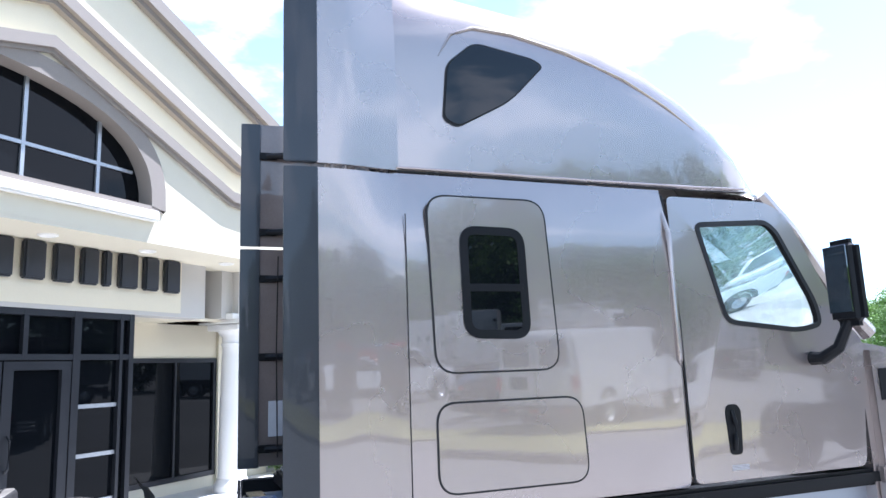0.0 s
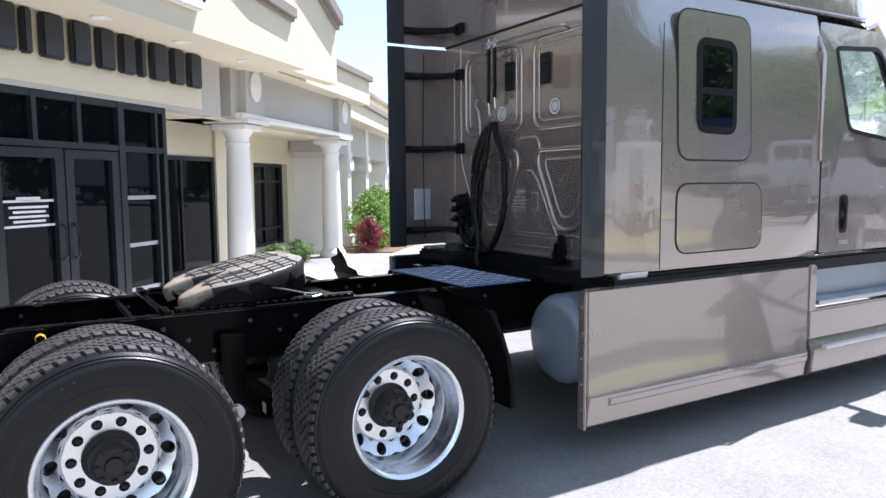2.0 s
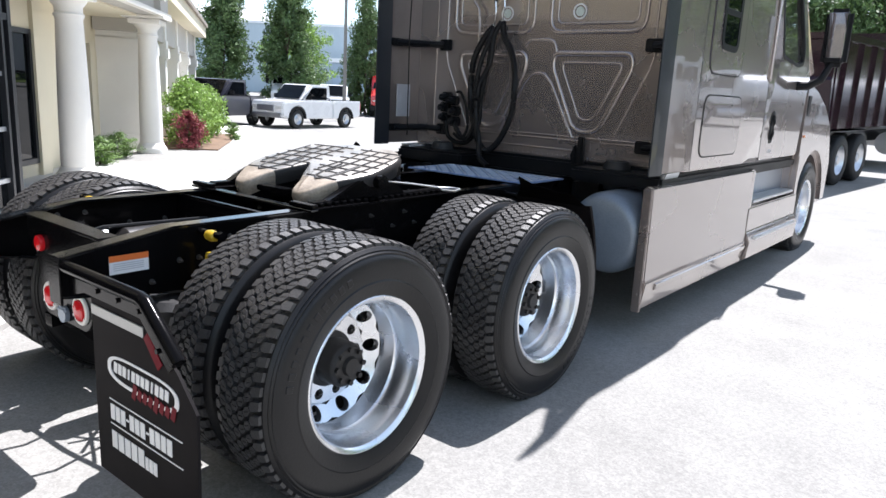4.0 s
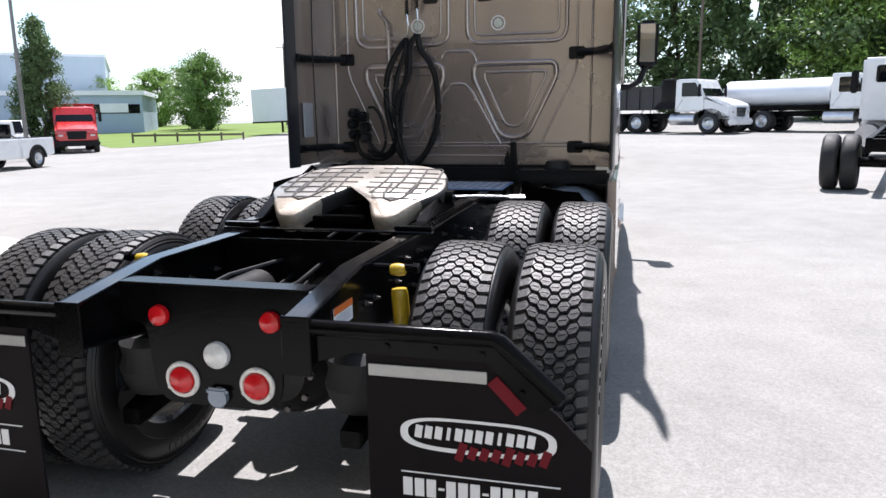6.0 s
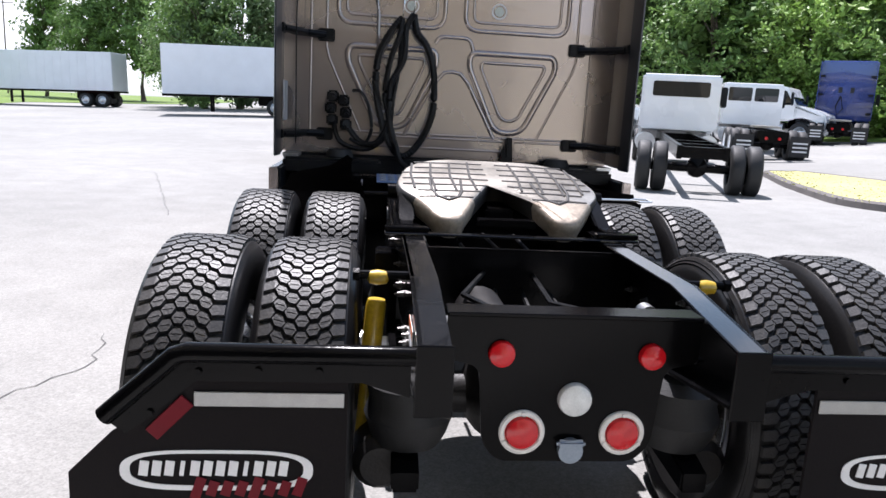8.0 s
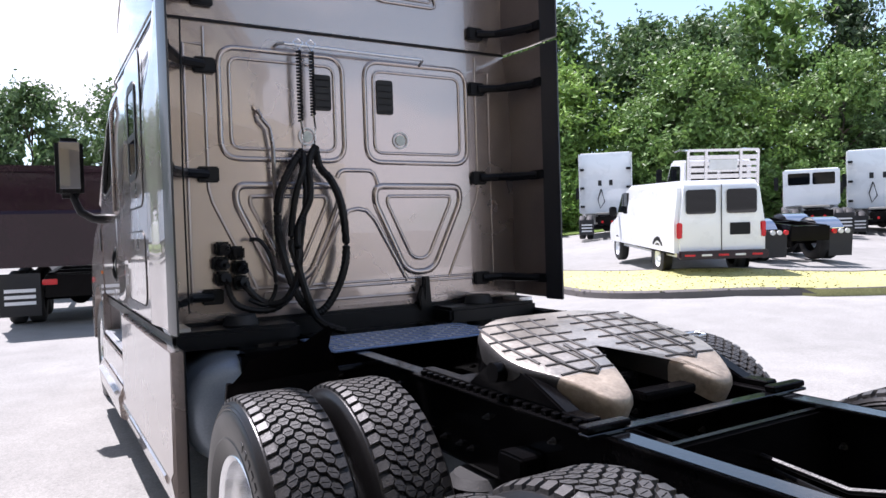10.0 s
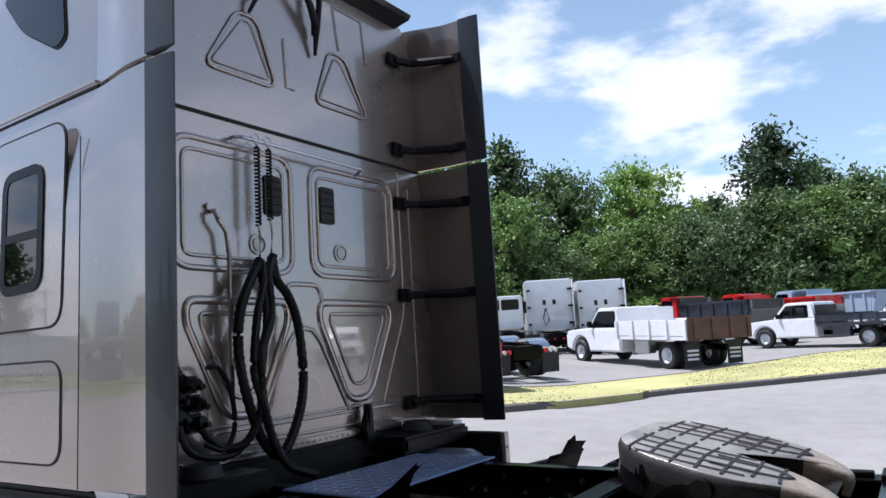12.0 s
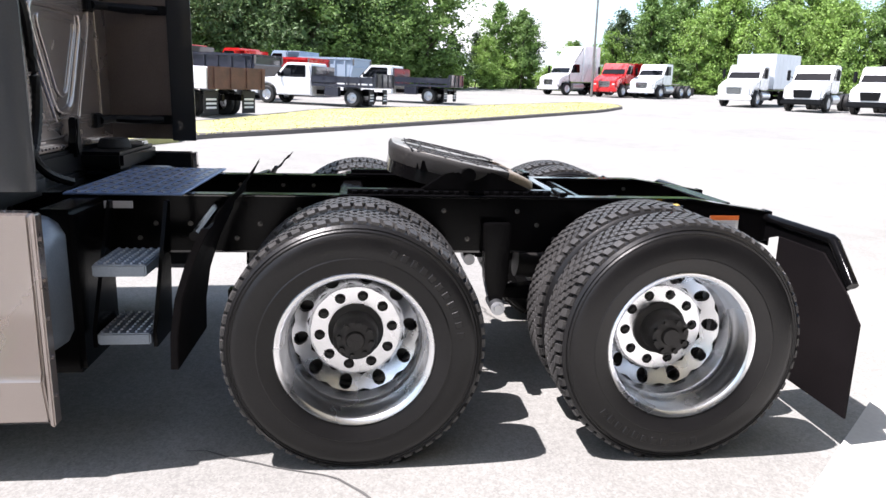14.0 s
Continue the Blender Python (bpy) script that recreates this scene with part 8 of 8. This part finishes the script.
grass_patch([(8.58, 12.77), (7.68, 9.42), (8.19, 7.79), (9.85, 6.72), (13.84, 5.2), (17.7, 1.5), (23.6, -4.2), (29.8, -9.9), (34.0, -12.6), (37.0, -13.0), (38.5, -11.5), (31.0, -3.6), (25.5, 3.2), (19.42, 5.57), (12.61, 8.11), (10.36, 10.78), (10.39, 14.99), (9.62, 15.59)], M["grass"], 16000, 5, "dry yellow grass island with a low kerb")
grass_patch([(-30.5, 36.2), (-27.5, 41.0), (-30.0, 62.0), (-18.0, 70.0), (-18.0, 110.0), (-90.0, 110.0), (-60.0, 66.0)], M["lawn"], 4000, 6, "green street lawn", False)
grass_patch([(20.0, 33.0), (27.0, 25.0), (34.0, 20.0), (40.0, 24.0), (30.0, 40.0), (22.0, 42.0)], M["lawn"], 3000, 7, "green verge under the trees", False)
grass_patch([(58.0, 8.0), (66.0, -2.0), (74.0, -12.0), (76.0, -24.0), (70.0, -40.0), (62.0, -52.0), (80.0, -60.0), (110.0, -10.0), (80.0, 30.0), (48.0, 20.0)], M["lawn"], 3000, 8, "green verge behind the trucks", False)


# ---------------------------------------------------------------- trees
def leaf_quad(bm, p, size, rnd):
    n = Vector((rnd.gauss(0, 1), rnd.gauss(0, 1), rnd.gauss(0.6, 1))).normalized()
    t = n.orthogonal().normalized()
    t = Matrix.Rotation(rnd.uniform(0, 6.28), 3, n) @ t
    b = n.cross(t)
    l, w = size * rnd.uniform(0.6, 1.2), size * rnd.uniform(0.3, 0.6)
    fold = n * size * rnd.uniform(-0.15, 0.25)
    bm.faces.new([bm.verts.new(q) for q in (p - t * l * 0.5, p + b * w * 0.5 + fold, p + t * l * 0.5, p - b * w * 0.5 + fold)])


def crown_mesh(name, kind, seed, leaves, size):
    """A crown one unit high: leaf sprays round many twig ends, with gaps and an uneven outline."""
    rnd = random.Random(seed)
    bm = bmesh.new()
    ends = []
    count = {"round": 120, "column": 120, "tall": 85, "bush": 40, "ball": 60}[kind]
    for k in range(count):
        h = (k + rnd.random()) / count
        a = rnd.uniform(0, 6.28)
        if kind == "column":
            rad = 0.27 * (1 - h) ** 0.55 * min(1, (h + 0.06) * 6) * rnd.uniform(0.55, 1.1)
            z = 0.06 + 0.94 * h
        elif kind == "tall":
            rad = 0.24 * math.sin(math.pi * min(1, 0.15 + h * 0.85)) ** 0.6 * rnd.uniform(0.2, 1.15)
            z = 0.22 + 0.78 * h
        elif kind in ("bush", "ball"):
            rad = 0.5 * math.sqrt(max(0, 1 - (2 * h - 0.9) ** 2)) * rnd.uniform(0.4, 1.0)
            z = 0.05 + 0.9 * h
        else:
            rad = 0.42 * max(0.0, 1 - abs(2 * h - 1.0) ** 2.4) ** 0.5 * rnd.uniform(0.35, 1.08)
            z = 0.07 + 0.90 * h
        ends.append((Vector((math.cos(a) * rad, math.sin(a) * rad, z)), rnd.uniform(0.05, 0.11) * {"round": 1.1, "column": 0.85, "tall": 0.9, "bush": 1.8, "ball": 1.5}[kind]))
    for k in range(leaves):
        c, r = ends[rnd.randrange(len(ends))]
        d = Vector((rnd.gauss(0, 1), rnd.gauss(0, 1), rnd.gauss(0, 0.7)))
        leaf_quad(bm, c + d.normalized() * r * rnd.random() ** 0.45, size, rnd)
    for k in range(leaves // 5):
        c, r = ends[rnd.randrange(len(ends))]
        q = rnd.uniform(0.3, 0.8)
        leaf_quad(bm, Vector((c.x * q, c.y * q, c.z + rnd.uniform(-0.05, 0.02))), size * 2.6, rnd)
    me = bpy.data.meshes.new(name)
    bm.to_mesh(me)
    bm.free()
    return me, ends


def trunk_mesh(name, ends, seed, thick, reach):
    rnd = random.Random(seed)
    bm = bmesh.new()
    spine = [(0.012 * math.sin(k * 1.3 + seed), 0.012 * math.cos(k * 1.7 + seed), k / 9 * reach) for k in range(10)]
    tube(bm, spine, [thick * (1 - 0.85 * k / 9) * (1.5 if k == 0 else 1) for k in range(10)], 8)
    for k in range(16):
        c, r = ends[rnd.randrange(len(ends))]
        z = max(0.12, min(reach * 0.9, c.z * 0.72))
        base = Vector((spine[min(9, int(z / reach * 9))][0], spine[min(9, int(z / reach * 9))][1], z))
        mid_p = (base + c) / 2 + Vector((0, 0, 0.02))
        tube(bm, [base, mid_p, c], [thick * 0.35, thick * 0.2, thick * 0.06], 5)
    ob = mesh_object(name, bm, M["bark"], 50)
    me = ob.data
    bpy.data.objects.remove(ob)
    return me


KINDS = {}
for key, kind, seed, leaves, size, mat, thick, reach in (
        ("oak", "round", 11, 7200, 0.034, "leaf_dark", 0.018, 0.75), ("maple", "round", 12, 7200, 0.034, "leaf_mid", 0.018, 0.75), ("linden", "round", 13, 6600, 0.036, "leaf_light", 0.018, 0.7),
        ("pear", "column", 14, 14000, 0.026, "leaf_dark", 0.014, 0.8), ("ash", "tall", 15, 3800, 0.034, "leaf_mid", 0.012, 0.92), ("pine", "tall", 16, 3400, 0.036, "leaf_pine", 0.012, 0.95)):
    me, ends = crown_mesh("crown", kind, seed, leaves, size)
    me.materials.append(M[mat])
    KINDS[key] = (me, trunk_mesh("trunk", ends, seed, thick, reach))


def tree(kind, x, y, h, w, label, group, turn=0.0):
    ob = thing("tree", pose(x, y, ground_z(x, y) - 0.05, 0, 0, turn), label, "tree", group)
    ob.scale = (h * w, h * w, h)
    for name, me in zip(("crown", "trunk"), KINDS[kind]):
        child = new(name, me)
        child.parent = ob
    return ob


rnd = random.Random(77)
# the wood behind the trucks, in three ragged rows
LINE = [(16, 52), (22, 45), (27.5, 38), (32.5, 31), (38, 26), (43, 22), (47.5, 16), (52, 11), (56, 5), (61, 0), (66, -6), (70, -13), (72, -20), (71, -28), (68, -35), (63, -42), (57, -48)]
dense = [(p[0] + (q[0] - p[0]) * k, p[1] + (q[1] - p[1]) * k) for p, q in zip(LINE, LINE[1:]) for k in (0, 0.5)]
names = {"oak": "dark green broad-leaved tree in the wood", "maple": "green broad-leaved tree in the wood", "linden": "bright green broad-leaved tree in the wood", "ash": "slim open-crowned green tree in the wood", "pine": "slim dark pine in the wood"}
for i, (x, y) in enumerate(dense):
    bearing = math.degrees(math.atan2(y, x))
    tall = 1.16 if bearing > 48 else 1.08 if bearing > 30 else 0.94 if bearing > 11 else 1.2
    c = Vector((x, y)).normalized()
    if i >= 20:
        # thin, low edge of the wood, with a break in it
        for k in range(2 if i < 27 else 3):
            kind = rnd.choice(("ash", "linden", "pine", "linden", "maple") if k else ("linden", "ash"))
            h = rnd.uniform(7.5, 11.5) if i > 25 else (rnd.uniform(4.5, 6.0) if i in (20, 21, 24) else rnd.uniform(6.0, 8.8))
            tree(kind, x + rnd.uniform(-2.2, 2.2) + c.x * 2.5 * k, y + rnd.uniform(-2.2, 2.2) + c.y * 2.5 * k, h, 1.0 if kind in ("ash", "pine") else rnd.uniform(0.7, 0.95), names[kind], "the wood", rnd.uniform(0, 360))
        continue
    kind = rnd.choice(("oak", "maple", "linden", "maple", "oak"))
    tree(kind, x + rnd.uniform(-1.5, 1.5), y + rnd.uniform(-1.5, 1.5), rnd.uniform(7.0, 10.0) * tall, rnd.uniform(0.95, 1.2) if kind not in ("ash", "pine") else 1.1, names[kind], "the wood", rnd.uniform(0, 360))
    kind = rnd.choice(("oak", "maple", "pine", "oak", "linden"))
    tree(kind, x + c.x * 7 + rnd.uniform(-2, 2), y + c.y * 7 + rnd.uniform(-2, 2), (rnd.uniform(11.0, 15.0) if i < 17 else rnd.uniform(8.0, 10.5)) * tall, rnd.uniform(0.8, 1.05), names[kind], "the wood", rnd.uniform(0, 360))
# north side and street trees
for kind, x, y, h, w, label in (("oak", 10.5, 57, 15, 0.9, "large dark broad-leaved tree beyond the row of trucks"), ("oak", 17.5, 51, 14, 1.0, "large dark broad-leaved tree beyond the row of trucks"), ("oak", 5.0, 60, 13, 0.9, "large dark broad-leaved tree beyond the row of trucks"),
                                ("oak", -1.5, 56, 12, 0.9, "dark broad-leaved tree beyond the trailer"), ("maple", -8.0, 62, 10, 1.0, "green broad-leaved tree beyond the trailer"), ("maple", -16.0, 60, 9, 0.9, "dark broad-leaved tree beyond the trailer"),
                                ("pear", -34.8, 23.6, 8.0, 0.95, "dark green upright street tree"), ("pear", -33.2, 27.2, 8.6, 0.92, "tall dark green upright street tree"), ("pear", -31.5, 32.2, 7.5, 0.85, "dark green upright street tree"),
                                ("linden", -43.0, 36.0, 7.0, 1.0, "small bright green tree behind the street trees"), ("ash", -30.0, 80.0, 15.0, 1.0, "tall airy green tree beyond the lawn"), ("ash", -26.0, 80.0, 16.0, 1.1, "tall airy green tree beyond the lawn"), ("oak", -11.0, 55.0, 12.0, 0.95, "dark broad-leaved tree behind the trailers"), ("oak", -6.3, 56.0, 11.0, 0.8, "dark broad-leaved tree behind the trailers"), ("maple", -13.5, 54.0, 11.0, 0.9, "dark broad-leaved tree behind the trailers"), ("ash", -37.0, 82.0, 15.0, 0.9, "tall airy green tree beyond the lawn"), ("maple", -31.0, 78.0, 10.0, 0.9, "green tree beyond the trailer"),
                                ("maple", -46.0, 72.0, 9.0, 1.0, "round green tree beyond the lawn"), ("maple", -52.0, 78.0, 8.0, 1.1, "round green tree beyond the lawn"), ("linden", -62.0, 74.0, 7.0, 1.1, "round green tree by the low building"),
                                ("linden", -70.0, 96.0, 9.0, 1.2, "green tree behind the low building"), ("oak", 24.0, 50.0, 14.0, 0.9, "large dark broad-leaved tree beyond the row of trucks")):
    tree(kind, x, y, h, w, label, "lot trees", rnd.uniform(0, 360))

# shrubs by the wing
for key, kind, seed, leaves, size, mat in (("bush", "bush", 31, 2600, 0.075, "leaf_light"), ("red_bush", "bush", 32, 1800, 0.075, "leaf_red"), ("ball", "ball", 33, 2200, 0.055, "leaf_mid")):
    me, ends = crown_mesh("foliage", kind, seed, leaves, size)
    me.materials.append(M[mat])
    KINDS[key] = (me, trunk_mesh("stems", ends, seed, 0.02, 0.6))


def shrub(kind, p, h, w, label):
    ob = thing("shrub", pose(p.x, p.y, ground_z(p.x, p.y) + p.z, 0, 0, rnd.uniform(0, 360)), label, "shrub", "shrubs by the building")
    ob.scale = (h * w, h * w, h)
    for name, me in zip(("foliage", "stems"), KINDS[kind]):
        child = new(name, me)
        child.parent = ob


for i, (x, y) in enumerate(dense):
    c = Vector((x, y)).normalized()
    for k in range(2):
        px, py = x - c.x * rnd.uniform(0, 3) + rnd.uniform(-1.8, 1.8), y - c.y * rnd.uniform(0, 3) + rnd.uniform(-1.8, 1.8)
        ob = thing("thicket", pose(px, py, ground_z(px, py) - 0.1, 0, 0, rnd.uniform(0, 360)), "dense green undergrowth at the wood's edge", "shrub", "undergrowth of the wood")
        h = rnd.uniform(2.4, 4.5) if i < 20 else rnd.uniform(2.2, 3.8)
        ob.scale = (h * 1.35, h * 1.35, h)
        for name, me in zip(("foliage", "stems"), KINDS["ball" if rnd.random() < (0.6 if i < 20 else 0.25) else "bush"]):
            child = new(name, me)
            child.parent = ob


bed_edge = [place_on(WING, u, w) for u, w in ((5.3, 1.2), (9.0, 1.0), (14.0, 0.5), (14.0, -2.0), (9.0, -1.4), (5.3, -1.0))]
sheet("planting_bed", [(p.x, p.y) for p in bed_edge], M["mulch"], 0.03, 0.05, "brown mulch planting bed", "bed")
for u, w, h, wd in ((6.2, 0.35, 1.45, 0.85), (7.3, 0.2, 1.6, 0.85), (8.6, 0.1, 1.5, 0.9), (10.6, 0.0, 1.45, 0.9), (12.6, -0.2, 1.5, 0.9)):
    shrub("bush", place_on(WING, u, w), h, wd, "bright green feathery shrub in the mulch bed")
shrub("red_bush", place_on(WING, 5.45, 0.55), 0.85, 0.9, "dark red-leaved shrub in the mulch bed")
shrub("ball", place_on(WING, 9.6, 1.0), 0.5, 1.1, "small clipped green shrub at the bed's edge")
for u in (2.0, 3.2):
    shrub("ball", place_on(WING, u, -0.3), 0.5, 1.6, "low green shrub behind the columns")

# ---------------------------------------------------------------- distance
hall = thing("warehouse", pose(-62, 72, ground_z(-62, 72), 0, 0, 38), "long pale blue metal warehouse beyond the street", "building")
bm = bmesh.new()
box(bm, -40, 2, 0, 30, 0, 9.0)
part("wall", bm, M["wall_blue"], hall)
bm = bmesh.new()
box(bm, -40.2, 2.2, -0.2, 30, 9.0, 9.3)
part("roof", bm, M["box_white"], hall)
bm = bmesh.new()
for k in range(55):
    box(bm, -40 + k * 0.77, -39.9 + k * 0.77, -0.04, 0.0, 0, 9.0)
tagged(part("siding_ribs", bm, M["wall_blue"], hall), kind="stuff")
low_shop = thing("workshop", pose(-58, 71, ground_z(-58, 71), 0, 0, 30), "low grey-blue workshop with a white door", "building")
bm = bmesh.new()
box(bm, -12, 4, -6, 8, 0, 4.2)
part("wall", bm, M["wall_teal"], low_shop)
bm = bmesh.new()
box(bm, -12.3, 4.3, -6.3, 8, 4.2, 4.7)
part("roof", bm, M["box_white"], low_shop)
for name, x0, x1, z0, z1, mat in (("door", -7.0, -3.3, 0.1, 3.1, "box_white"), ("window", -9.2, -7.3, 2.2, 3.2, "dark_glass"), ("window", -3.0, 3.7, 2.2, 3.2, "dark_glass")):
    bm = bmesh.new()
    box(bm, x0, x1, -6.06, -5.98, z0, z1)
    part(name, bm, M[mat], low_shop)
bm = bmesh.new()
box(bm, -0.4, 2.5, -6.14, -5.98, 2.3, 3.3)
part("sign_board", bm, M["box_white"], low_shop)


def pole(x, y, h, label, arm=True):
    ob = thing("light_pole" if arm else "utility_pole", pose(x, y, ground_z(x, y)), label, "pole", "poles")
    bm = bmesh.new()
    tube(bm, [(0, 0, 0), (0, 0, h / 2), (0, 0, h)], [0.11, 0.09, 0.07], 10)
    part("post", bm, M["steel_bed"] if arm else M["wood"], ob)
    bm = bmesh.new()
    if arm:
        for s in (1, -1):
            box(bm, s * 0.75 - 0.35, s * 0.75 + 0.35, -0.18, 0.18, h - 0.05, h + 0.12, 0.03)
        tube(bm, [(-1.0, 0, h), (1.0, 0, h)], 0.04, 6)
        part("lamp_head", bm, M["black_plastic"], ob)
    else:
        tube(bm, [(-1.2, 0, h - 0.5), (1.2, 0, h - 0.5)], 0.06, 6)
        part("cross_arm", bm, M["wood"], ob)


pole(-26.45, 25.62, 7.6, "dark street light pole with twin heads")
pole(-44.0, 88.0, 11.0, "wooden utility pole beyond the lawn", False)
pole(6.0, 50.0, 12.0, "wooden utility pole in front of the trees", False)
pole(51.5, -16.2, 8.8, "grey parking-lot light pole with twin heads")
rail_fence = thing("rail_fence", pose(-34.0, 43.0, ground_z(-34, 43), 0, 0, 20), "low dark wooden rail fence on the lawn", "fence")
for k in range(6):
    bm = bmesh.new()
    box(bm, k * 1.6 - 0.06, k * 1.6 + 0.06, -0.06, 0.06, 0, 0.75)
    part("post", bm, M["wood"], rail_fence)
bm = bmesh.new()
box(bm, 0, 8, -0.05, 0.05, 0.5, 0.65)
part("rail", bm, M["wood"], rail_fence)
